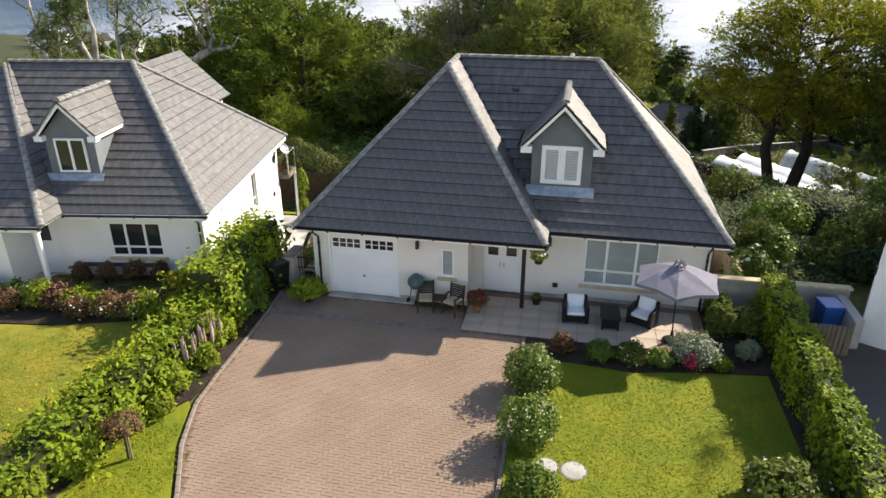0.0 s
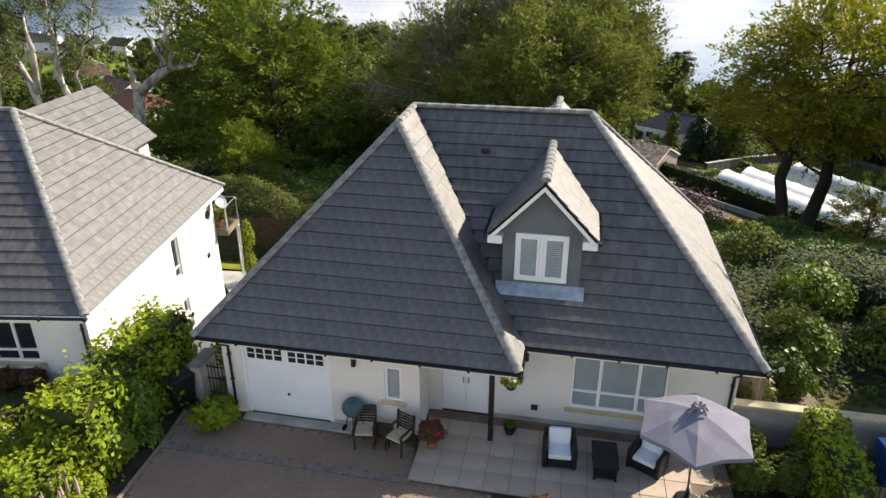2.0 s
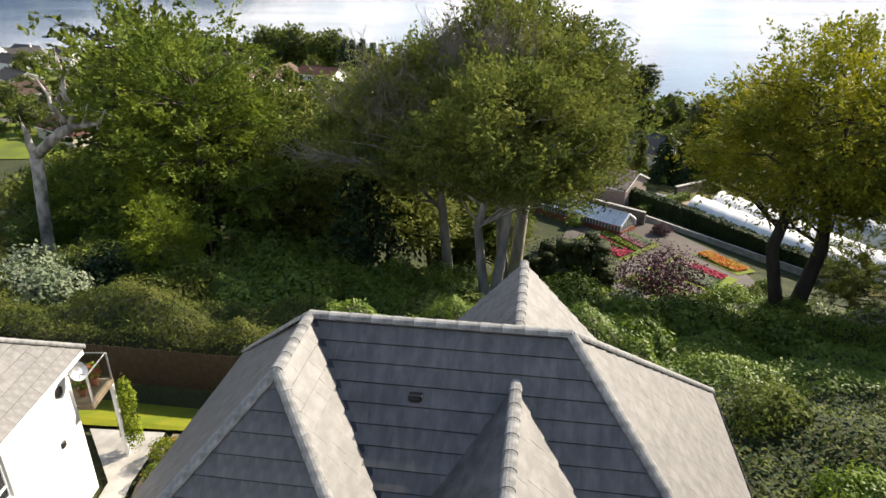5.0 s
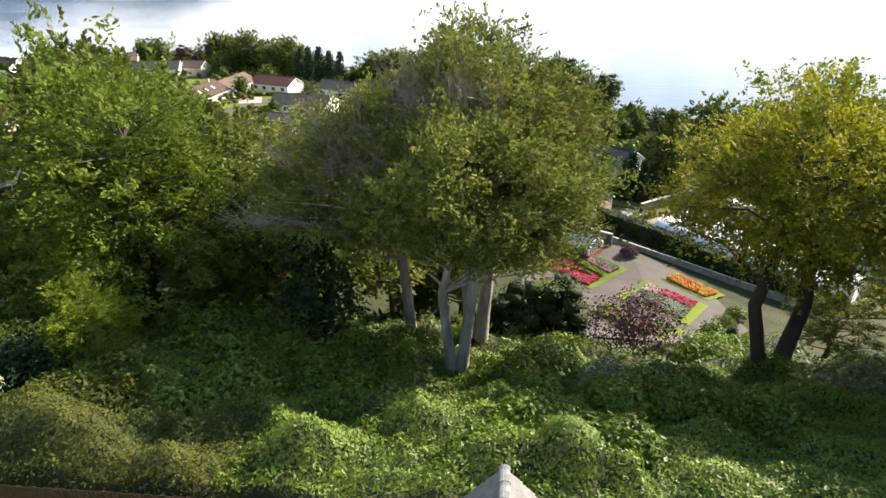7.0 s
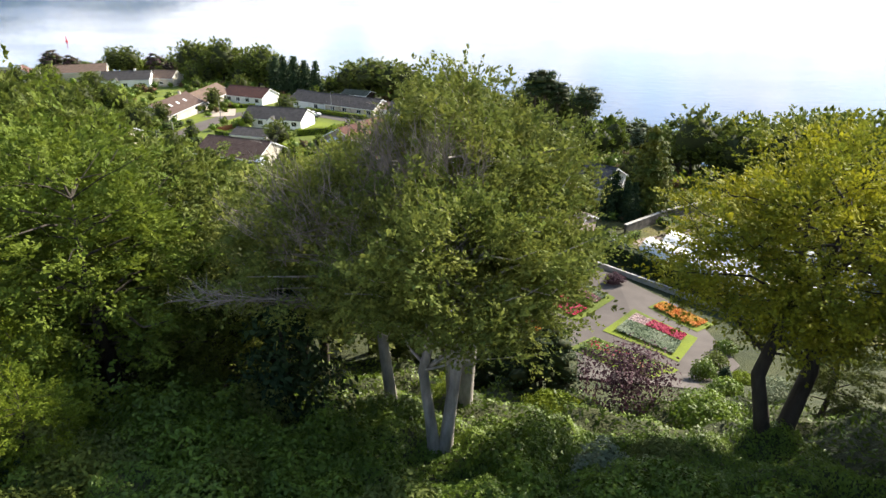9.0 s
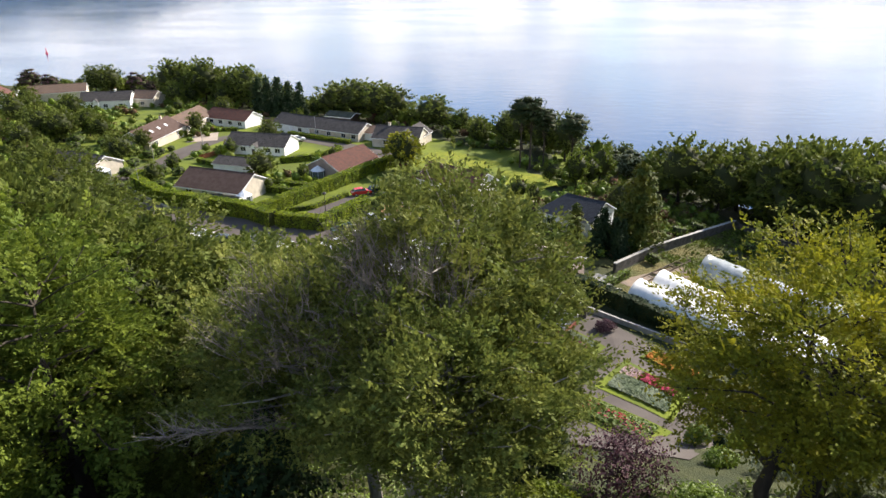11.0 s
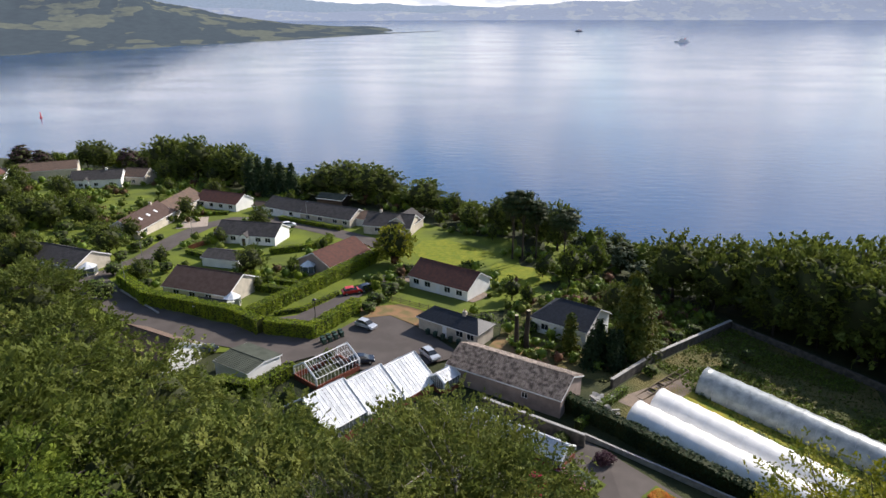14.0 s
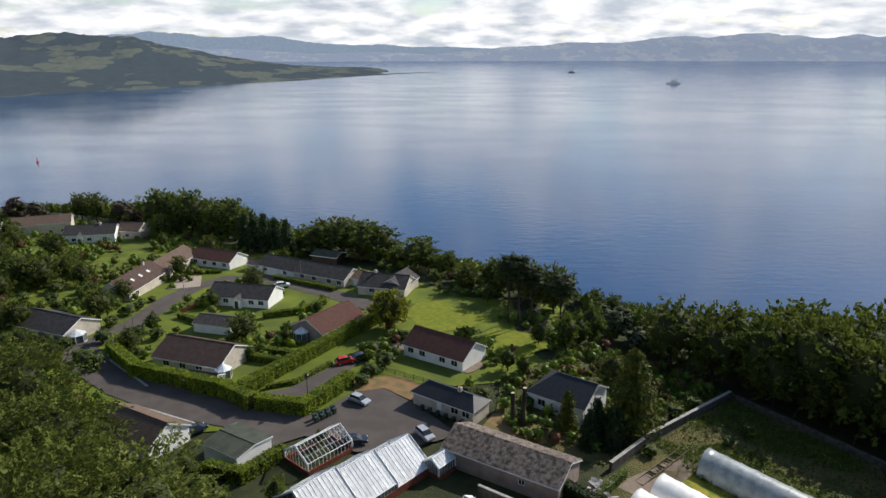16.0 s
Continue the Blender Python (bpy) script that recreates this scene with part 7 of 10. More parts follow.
sheet("gravel_yard", "grey gravel yard beside the house", [(4.9, 21.1), (8.0, 21.1), (7.0, 25.4), (5.2, 25.8)], -0.06, 0.01, "gravel", "yard")

# walls, gate and fence
bw = thing("garden_wall", "grey rendered boundary wall with a pale coping", "wall")
part("wall", Build().box((4.7, 20.95, 0), (9.0, 21.15, 1.12)), "concrete", bw)
part("coping", Build().box((4.66, 20.9, 1.121), (9.05, 21.2, 1.2), 0.012), "sill", bw)
part("pier", Build().box((8.55, 19.2, 0), (8.85, 20.9, 1.0), 0.02), "concrete", bw)
gp = thing("gate_pier", "pale rendered gate pier with a flat cap", "pier")
part("pier", Build().box((-9.72, 19.75, 0), (-9.42, 20.6, 1.15), 0.015), "concrete", gp)
part("cap", Build().box((-9.76, 19.7, 1.151), (-9.38, 20.65, 1.22), 0.015), "kerb", gp)
gate = thing("garden_gate", "black wrought-iron gate beside the garage", "gate")
for i in range(8):
    x = -9.36 + i * 0.104
    part("bar", Build().tube([(x, 20.06, 0.08), (x, 20.06, 1.08 + 0.05 * (i % 2)), (x, 20.06, 1.16 + 0.05 * (i % 2))], [0.011, 0.011, 0.003], 6), "black", gate)
for z in (0.14, 0.62, 1.0):
    part("rail", Build().box((-9.40, 20.045, z), (-8.6, 20.075, z + 0.035), 0.004), "black", gate)
fence = thing("fence", "weathered timber fence beside the bin", "fence")
for i in range(9):
    part("board", Build().box((7.2 + i * 0.13, 18.75, 0), (7.31 + i * 0.13, 18.775, 1.0), 0.006), "timber", fence)
for x in (7.15, 8.4):
    part("post", Build().box((x - 0.04, 18.78, 0), (x + 0.04, 18.86, 1.1), 0.008), "timber", fence)
part("rail", Build().box((7.15, 18.778, 0.75), (8.4, 18.80, 0.83), 0.005), "timber", fence)
side = thing("fence", "tall timber fence along the side of the house", "fence")
for i in range(60):
    y = 21.3 + i * 0.155
    part("board", Build().box((5.30, y, 0), (5.325, y + 0.145, 1.7 + 0.02 * math.sin(i * 2.3)), 0.005), "timber", side)
for i in range(6):
    part("post", Build().box((5.33, 21.3 + i * 1.8, 0), (5.42, 21.39 + i * 1.8, 1.8), 0.008), "timber", side)
back_fence = thing("fence", "dark timber fence behind the houses", "fence")
for i in range(110):
    x = -26 + i * 0.16
    y = 35.75
    part("board", Build().box((x, y, -3.2), (x + 0.15, y + 0.025, -1.05 + 0.03 * math.sin(i * 1.9)), 0.005), "dark_timber", back_fence)


def bin_(at, body, label, lid=None):
    t = thing("wheelie_bin", label, "bin", "wheeled bins", at)
    part("body", Build().add([(-0.24, -0.26, 0.08), (0.24, -0.26, 0.08), (0.24, 0.26, 0.08), (-0.24, 0.26, 0.08), (-0.29, -0.34, 0.95), (0.29, -0.34, 0.95), (0.29, 0.34, 0.95), (-0.29, 0.34, 0.95)],
         [(3, 2, 1, 0), (0, 1, 5, 4), (1, 2, 6, 5), (2, 3, 7, 6), (3, 0, 4, 7), (4, 5, 6, 7)]), body, t)
    part("lid", Build().box((-0.31, -0.37, 0.951), (0.31, 0.36, 1.03), 0.03), lid or body, t)
    for s in (-0.26, 0.26):
        part("wheel", setattr_points(Build().lathe([(0.02, -0.03), (0.1, -0.03), (0.1, 0.03), (0.02, 0.03)], 12), pose(s, 0.26, 0.1, 0, 90, 0)), "rubber", t)
    return t


bin_(pose(8.2, 20.2, 0, 0, 0, 8), "blue", "bright blue plastic wheeled bin by the wall")
bin_(pose(-9.95, 19.5, 0, 0, 0, -30), "black", "dark plastic wheeled bin by the gate pier")

for i, (x, y, lf, bl) in enumerate(((-0.35, 11.6, "lime", "petals_red"), (-0.9, 11.5, "laurel", "petals_orange"), (-0.45, 11.0, "ivy", "petals_pink"))):
    a_ = radians(9.5)
    BALCONY.append((pose(-12.4 + x * math.cos(a_) - y * math.sin(a_), 19.6 + x * math.sin(a_) + y * math.cos(a_), 0.7), lf, bl))
# garden furniture
def armchair(at):
    t = thing("armchair", "black rattan garden armchair with white cushions", "armchair", "patio set", at)
    part("seat", Build().box((-0.30, -0.33, 0.05), (0.30, 0.26, 0.30), 0.02), "rattan", t)
    part("backrest", Build().box((-0.38, 0.262, 0.03), (0.38, 0.38, 0.74), 0.04), "rattan", t)
    for s in (-1, 1):
        x0, x1 = sorted((s * 0.302, s * 0.42))
        part("armrest", Build().box((x0, -0.36, 0.03), (x1, 0.26, 0.60), 0.04), "rattan", t)
    part("seat_cushion", Build().box((-0.28, -0.34, 0.302), (0.28, 0.2, 0.42), 0.05), "cushion", t)
    part("back_cushion", setattr_points(Build().box((-0.27, -0.06, 0.0), (0.27, 0.08, 0.42), 0.06), pose(0, 0.16, 0.40, -14, 0, 0)), "cushion", t)
    return t


ac = armchair(pose(0.45, 19.35, 0.014, 0, 0, 4))
copy_thing(ac, pose(2.6, 19.55, 0.014, 0, 0, -28))
tb = thing("coffee_table", "low black rattan coffee table with a glass top", "table", "patio set", pose(1.55, 19.3, 0.014, 0, 0, 2))
part("body", Build().box((-0.27, -0.45, 0.06), (0.27, 0.45, 0.38), 0.02), "rattan", tb)
part("tabletop", Build().box((-0.31, -0.5, 0.382), (0.31, 0.5, 0.42), 0.01), "black", tb, "dark glass top")
for x in (-0.25, 0.25):
    for y in (-0.43, 0.43):
        part("leg", Build().box((x - 0.03, y - 0.03, 0), (x + 0.03, y + 0.03, 0.06), 0.005), "black", tb)

pr = thing("parasol", "large open grey-lilac parasol on a round base", "parasol", at=pose(3.4, 18.6, 0.0))
part("base", Build().lathe([(0.27, 0), (0.27, 0.05), (0.22, 0.08), (0.06, 0.10), (0.05, 0.35), (0.0, 0.35)], 20), "black", pr)
part("pole", Build().tube([(0, 0, 0.1), (-0.05, 0, 1.3), (-0.1, -0.03, 2.62)], 0.022, 10), "black", pr)
hub = Vector((-0.1, -0.03, 2.58))
rim = [hub + Vector((1.3 * math.cos(k * math.tau / 6 + 0.39), 1.3 * math.sin(k * math.tau / 6 + 0.39), -0.46)) for k in range(6)]
pts, faces = [hub], []
for k in range(6):
    a, b = rim[k], rim[(k + 1) % 6]
    mid, m1 = a.lerp(b, 0.5) + Vector((0, 0, 0.03)) - (a.lerp(b, 0.5) - hub) * 0.035, hub.lerp(a, 0.5) + Vector((0, 0, 0.05))
    n = len(pts)
    pts += [m1, a, mid, hub.lerp(mid, 0.5) + Vector((0, 0, 0.02)), hub.lerp(b, 0.5) + Vector((0, 0, 0.05)), b]
    faces += [(0, n, n + 3), (0, n + 3, n + 4), (n, n + 1, n + 2, n + 3), (n + 3, n + 2, n + 5, n + 4)]
    pts += [a + Vector((0, 0, -0.1)), mid + Vector((0, 0, -0.1)), b + Vector((0, 0, -0.1))]
    faces += [(n + 1, n + 6, n + 7, n + 2), (n + 2, n + 7, n + 8, n + 5)]
canopy = part("canopy", Build().add(pts, faces), "parasol", pr)
vent = Build()
for k in range(6):
    a = k * math.tau / 6 + 0.2
    vent.tube([hub + Vector((0, 0, 0.06)), hub + Vector((0.1 * math.cos(a), 0.1 * math.sin(a), 0.12)), hub + Vector((0.2 * math.cos(a), 0.2 * math.sin(a), -0.02))], [0.02, 0.045, 0.02], 6)
part("gathered_top", vent, "parasol", canopy)
for k in range(6):
    part("rib", Build().tube([hub + Vector((0, 0, -0.02)), hub.lerp(rim[k], 0.5) + Vector((0, 0, 0.03)), rim[k] + Vector((0, 0, -0.01))], 0.008, 5), "black", canopy)


def slat_chair(at):
    t = thing("garden_chair", "dark slatted timber garden chair with a pale cushion", "chair", "garden chairs", at)
    for x in (-0.25, 0.25):
        part("leg", Build().box((x - 0.025, -0.25, 0), (x + 0.025, -0.2, 0.62), 0.005), "dark_timber", t)
        part("leg", setattr_points(Build().box((-0.025, -0.025, 0), (0.025, 0.025, 0.95), 0.005), pose(x, 0.25, 0, -6, 0, 0)), "dark_timber", t)
        part("armrest", Build().box((x - 0.035, -0.28, 0.62), (x + 0.035, 0.27, 0.65), 0.008), "dark_timber", t)
    for i in range(6):
        part("seat_slat", Build().box((-0.24, -0.24 + i * 0.08, 0.40), (0.24, -0.175 + i * 0.08, 0.42), 0.004), "dark_timber", t)
    for i in range(6):
        part("back_slat", Build().box((-0.24, 0.275 + i * 0.008, 0.48 + i * 0.078), (0.24, 0.295 + i * 0.008, 0.54 + i * 0.078), 0.004), "dark_timber", t)
    part("cushion", Build().box((-0.23, -0.23, 0.422), (0.23, 0.2, 0.48), 0.02), "sill", t)
    return t


sc = slat_chair(pose(-4.45, 19.0, 0.005, 0, 0, 10))
copy_thing(sc, pose(-3.55, 18.95, 0.005, 0, 0, -22))
st = thing("side_table", "small dark slatted timber side table", "table", at=pose(-4.0, 19.15, 0.005))
part("tabletop", Build().box((-0.22, -0.22, 0.42), (0.22, 0.22, 0.45), 0.01), "dark_timber", st)
for x in (-0.18, 0.18):
    for y in (-0.18, 0.18):
        part("leg", Build().box((x - 0.02, y - 0.02, 0), (x + 0.02, y + 0.02, 0.42), 0.004), "dark_timber", st)


def potted(at, label, r, h, leaf, spread_, tall, n, seed, bloom=None, pot="pot", name="potted_plant", leaf_size=0.06):
    rg = np.random.default_rng(seed)
    t = thing(name, label, "plant", at=at)
    part("pot", Build().lathe([(r * 0.7, 0), (r, h * 0.9), (r * 1.08, h * 0.9), (r * 1.08, h), (r * 0.9, h), (r * 0.88, h * 0.85), (0.0, h * 0.85)], 16), pot, t)
    v, q = blob_leaves(rg, [(0, 0, h * 0.8, spread_, spread_, tall)], n, leaf_size)
    part("foliage", fast_mesh("foliage", v, q, M[leaf]), None, t)
    if bloom:
        v, q = blob_leaves(rg, [(0, 0, h * 0.85, spread_ * 1.03, spread_ * 1.03, tall * 1.05)], bloom[1], 0.05, 0.4, 0.6, 0.9)
        part("flower_cover", fast_mesh("flower_cover", v, q, M[bloom[0]]), None, t, kind="stuff")
    return t


potted(pose(-2.75, 19.2, 0.012), "terracotta pot with a bushy red-flowered plant", 0.16, 0.28, "russet", 0.33, 0.55, 700, 1, ("petals_red", 60))
potted(pose(-8.55, 18.85, 0.0), "dark pot with a broad-leaved yellow-green hosta", 0.24, 0.3, "hedge_leaf", 0.58, 0.48, 320, 2, None, "black", leaf_size=0.15)
potted(pose(-0.85, 20.15, 0.012), "dark low pot with a small ornament", 0.17, 0.2, "oak", 0.14, 0.25, 150, 3, None, "black")
bq = thing("barbecue", "covered green kettle barbecue on wheeled legs", "barbecue", at=pose(-4.85, 19.3, 0.0, 0, 0, 20))
part("bowl", Build().lathe([(0.03, 0.62), (0.2, 0.68), (0.28, 0.8), (0.285, 0.86), (0.0, 0.86)], 18), "teal_enamel", bq)
lid_ = part("lid", Build().lathe([(0.295, 0.862), (0.27, 0.98), (0.17, 1.08), (0.03, 1.11), (0.0, 1.11)], 18), "teal_enamel", bq)
part("handle", Build().tube([(-0.07, 0, 1.1), (-0.07, 0, 1.17), (0.07, 0, 1.17), (0.07, 0, 1.1)], 0.014, 6), "black", lid_)
for k in range(3):
    a = k * math.tau / 3 + 0.4
    part("leg", Build().tube([(0.16 * math.cos(a), 0.16 * math.sin(a), 0.68), (0.3 * math.cos(a), 0.3 * math.sin(a), 0.02)], 0.014, 6), "black", bq)
for k in (0, 1):
    a = k * math.tau / 3 + 0.4
    part("wheel", setattr_points(Build().lathe([(0.02, -0.02), (0.09, -0.02), (0.09, 0.02), (0.02, 0.02)], 12), pose(0.32 * math.cos(a), 0.32 * math.sin(a), 0.09, 90, 0, 50)), "rubber", bq)
part("side_shelf", Build().box((0.3, -0.16, 0.78), (0.56, 0.16, 0.8), 0.01), "teal_enamel", bq)
potted(pose(-12.6, 19.0, 0.0), "blue glazed pot with yellow flowers", 0.17, 0.32, "lime", 0.28, 0.5, 500, 5, ("petals_orange", 60), "blue")
potted(pose(-13.5, 18.7, 0.0), "terracotta pot of yellow and red flowers", 0.2, 0.25, "lime", 0.42, 0.4, 700, 6, ("petals_orange", 90))
for i, (at_, lf, bl) in enumerate(BALCONY):
    potted(at_, "potted flowering plant on the neighbours' balcony", 0.15, 0.3, lf, 0.26, 0.6, 400, 30 + i, (bl, 40))
hb = potted(pose(-0.85, 19.75, 1.72), "hanging basket with yellow and white flowers", 0.17, 0.2, "lime", 0.27, 0.28, 600, 7, ("petals_white", 70), "dark_timber", "hanging_basket")
part("chain", Build().tube([(0, 0, 0.2), (0, 0, 0.84)], 0.008, 5), "black", hb)
for x, y, r in ((-0.05, 12.3, 0.26), (0.58, 12.28, 0.28)):
    mc = thing("manhole_cover", "round pale concrete cover set in the lawn", "manhole", "covers in the lawn", pose(x, y, 0))
    part("cover", Build().lathe([(r, -0.02), (r, 0.012), (r - 0.02, 0.018), (0.0, 0.02)], 24), "concrete", mc)
    part("rim", Build().lathe([(r + 0.04, -0.03), (r + 0.04, 0.008), (r + 0.004, 0.01), (r + 0.002, -0.03)], 24), "kerb", mc)

# blades of grass over the lawns
def turf(label, boxes, n, material, seed, size=0.035):
    rg = np.random.default_rng(seed)
    P = []
    for x0, y0, x1, y1 in boxes:
        k = int(n * (x1 - x0) * (y1 - y0))
        P.append(np.stack([rg.uniform(x0, x1, k), rg.uniform(y0, y1, k), rg.uniform(0.008, 0.022, k)], 1))
    P = np.concatenate(P)
    v, q = leaves(rg, P, np.tile((0, 0, 1.0), (len(P), 1)), size, 0.3, 0.2, 0.4)
    ob = part("grass_blades", fast_mesh("grass_blades", v, q, M[material]))
    tagged(ob, label, "grass", kind="stuff")


turf("short green grass blades of the front lawn", [(-0.98, 7.5, 5.9, 16.6), (-1.0, 16.5, 2.0, 16.7)], 260, "turf", 1)
turf("grass blades of the narrow lawn strip", [(-10.4, 7.0, -7.4, 9.6), (-10.3, 9.6, -8.4, 11.2), (-10.2, 11.2, -9.1, 12.0)], 260, "turf", 2)
turf("yellowing grass blades of the neighbours' lawn", [(-20, 9.0, -11.7, 15.0), (-15.5, 15.0, -11.7, 15.9)], 160, "dry_turf", 3, 0.04)

# shrubs of the front garden
def round_bush(x, y, r, h, leaf, seed, label, n=2600, size=0.05, bloom=None):
    rg = random.Random(seed)
    ms = [(x, y, 0, r * 0.85, r * 0.85, h)] + [(x + rg.uniform(-0.4, 0.4) * r, y + rg.uniform(-0.4, 0.4) * r, 0, r * rg.uniform(0.45, 0.65), r * rg.uniform(0.45, 0.65), h * rg.uniform(0.7, 1.0)) for _ in range(4)]
    return shrub("shrub", label, ms, n, size, leaf, seed, bloom)


round_bush(-0.65, 15.2, 0.85, 1.35, "laurel", 1, "rounded bush with small pale-edged leaves", 5200, 0.05, ("petals_white", 190, 0.024))
round_bush(-0.62, 13.0, 0.85, 1.30, "laurel", 2, "rounded bush with small pale-edged leaves", 5200, 0.05, ("petals_white", 190, 0.024))
round_bush(-0.35, 11.25, 0.62, 0.9, "ivy", 3, "small dark green rounded bush on the lawn", 2600)
round_bush(5.0, 11.9, 1.0, 1.15, "oak", 4, "large-leaved rhododendron with white blooms", 3600, 0.085, ("petals_white", 60, 0.05))
round_bush(3.7, 11.0, 0.75, 0.55, "lime", 5, "low golden-green rounded bush", 2600, 0.04)
round_bush(1.6, 10.7, 0.5, 0.4, "russet", 6, "low russet-leaved bush on the lawn", 1200, 0.05)
round_bush(0.15, 17.35, 0.42, 0.62, "russet", 7, "rounded russet-leaved bush by the patio", 1700, 0.05)
round_bush(1.25, 17.2, 0.5, 0.55, "ivy", 8, "low green bush by the patio", 1600, 0.05)
round_bush(2.15, 17.15, 0.55, 0.65, "oak", 9, "dark-leaved bush with pale flower tips", 1800, 0.055, ("petals_white", 90, 0.03))
round_bush(2.95, 17.15, 0.45, 0.5, "laurel", 10, "low bright green bush by the parasol", 1500, 0.05)
round_bush(3.95, 17.55, 0.8, 0.85, "silver_leaf", 11, "rounded cream and green variegated shrub", 3800, 0.045, ("petals_white", 500, 0.025))
round_bush(3.75, 17.1, 0.28, 0.62, "petals_red", 12, "clump of bright red flowers", 500, 0.05)
round_bush(4.65, 17.3, 0.35, 0.4, "lime", 13, "low yellow-green bush in the bed", 900, 0.045)
round_bush(5.5, 18.0, 0.4, 0.6, "silver_leaf", 14, "pale green hydrangea in the shaded bed", 1300, 0.06)
round_bush(4.85, 19.2, 0.42, 1.1, "oak", 15, "tall leafy shrub beside the parasol", 1700, 0.07)
round_bush(5.7, 19.4, 0.6, 1.0, "oak", 16, "dark climbing shrub against the wall", 1700, 0.06)
round_bush(6.3, 20.2, 0.6, 1.1, "oak", 17, "dark climbing shrub against the wall", 1500, 0.06)
round_bush(5.0, 20.4, 0.5, 0.9, "oak", 18, "dark low shrub in the shaded bed", 1300, 0.06)
round_bush(6.6, 23.6, 1.0, 1.2, "ivy", 19, "hydrangea with white flower heads by the gravel", 2600, 0.07, ("petals_white", 60, 0.09))
round_bush(7.6, 26.0, 1.2, 1.4, "oak", 20, "dark evergreen shrub by the gravel", 2400, 0.08)
round_bush(5.6, 22.0, 0.5, 1.4, "laurel", 21, "climbing rose with pink flowers on the fence", 1200, 0.06, ("petals_pink", 50, 0.05))
round_bush(8.8, 29, 1.4, 1.6, "ivy", 22, "broad evergreen shrub behind the gravel", 2400, 0.09)
rq = random.Random(31)
for i in range(24):                                       # the wild garden behind the boundary wall; conifer tones stand in for shade
    x, y = rq.uniform(7, 24), rq.uniform(24, 36)
    if x < 17 and y < 22 + abs(x - 8) * 0.9:
        continue
    r, h = rq.uniform(0.6, 1.4), rq.uniform(0.7, 2.0)
    lf = rq.choice(("oak", "oak", "ivy", "conifer", "laurel", "conifer", "conifer"))
    z = ground(x, y) + 0.1
    shrub("shrub", {"conifer": "yew bush in the wild garden, coloured dark for shade"}.get(lf, "leafy evergreen shrub in the wild garden"), [(x, y, z, r * 0.8, r * 0.8, h), (x + 0.5 * r, y + 0.2, z, r * 0.6, r * 0.6, h * 0.8), (x - 0.4 * r, y - 0.3 * r, z, r * 0.6, r * 0.6, h * 0.75)], 1300, 0.09, lf, 400 + i, ("petals_white", 26, 0.07) if i % 6 == 0 else None)
hedge("hedge", "loose bright green leafy boundary hedge", [(6.6, 20.5), (6.55, 17.5), (6.5, 14.0), (6.35, 10.0), (6.3, 2.0)], 0.66, 1.5, "hedge_leaf", 380, 0.065, 3, None, 0.07)
# mixed border to the left of the drive
rb2 = random.Random(12)
for i, (x, y, r, h, lf) in enumerate(((-11.0, 19.6, 0.9, 1.9, "lime"), (-10.6, 18.4, 0.75, 1.7, "ivy"), (-11.2, 17.6, 0.8, 1.9, "lime"), (-10.4, 17.2, 0.6, 1.2, "ivy"), (-10.9, 16.4, 0.7, 1.5, "lime"), (-10.4, 15.5, 0.6, 1.1, "hedge_leaf"), (-11.0, 15.0, 0.6, 1.2, "lime"),
                                      (-10.2, 14.4, 0.6, 0.9, "laurel"), (-10.9, 13.7, 0.6, 1.1, "hedge_leaf"), (-10.3, 13.2, 0.6, 0.9, "lime"), (-11.0, 12.6, 0.6, 0.9, "laurel"), (-10.8, 11.7, 0.6, 1.0, "lime"), (-11.1, 10.8, 0.6, 1.1, "lime"), (-10.9, 9.8, 0.6, 1.1, "hedge_leaf"), (-11.1, 8.7, 0.7, 1.1, "lime"), (-11.0, 7.4, 0.7, 1.1, "lime"))):
    b = round_bush(x, y, r, h, lf, 100 + i, ("bright green laurel in the border by the drive", "mixed leafy shrub in the border by the drive")[lf != "lime"], 2100, 0.085, ("petals_pink", 14, 0.05) if i in (2, 4, 5, 7) else None)
hedge("hedge", "loose bright yellow-green laurel hedge by the drive", [(-11.2, 20.9), (-11.05, 17.0)], 1.35, 1.9, "hedge_leaf", 300, 0.085, 41, None, 0.22)
hedge("hedge", "loose bright yellow-green laurel hedge by the drive", [(-11.05, 16.8), (-10.95, 14.2), (-11.1, 11.6), (-11.2, 8.0), (-11.2, 4.0)], 0.95, 1.0, "hedge_leaf", 300, 0.085, 42, None, 0.22)
for i in range(22):
    y = 19.0 - i * 0.52
    x = float(np.interp(y, (6, 9, 11.5, 13, 19.5), (-11.0, -11.0, -10.7, -10.15, -10.35))) + rb2.uniform(-0.6, 0.5)
    round_bush(x, y, rb2.uniform(0.3, 0.55), rb2.uniform(0.35, 0.95), rb2.choice(("lime", "hedge_leaf", "lime", "laurel", "ivy", "hedge_leaf")), 300 + i, "low leafy perennial filling the border by the drive", 620, 0.06, ("petals_pale", 8, 0.04) if i % 5 == 0 else None)
fl = Build()
pk = thing("flower_spikes", "upright pale pink flower spikes in the border", "flowers", kind="stuff")
for i in range(26):
    x, y = rb2.uniform(-10.4, -9.9), rb2.uniform(13.8, 15.6)
    fl.tube([(x, y, 0.5), (x, y, 0.85), (x + 0.01, y, 1.15)], [0.035, 0.05, 0.01], 6)
part("spikes", fl, "petals_pale", pk, kind="stuff")
sm = thing("standard_tree", "small round-headed russet tree on a stake", "tree", at=pose(-9.75, 10.6, 0))
part("trunk", Build().tube([(0, 0, -0.1), (0.02, 0, 0.5), (0, 0.02, 0.95)], 0.03, 8), "bark_dark", sm)
part("stake", Build().tube([(0.1, 0, -0.1), (0.1, 0, 0.75)], 0.025, 6), "timber", sm)
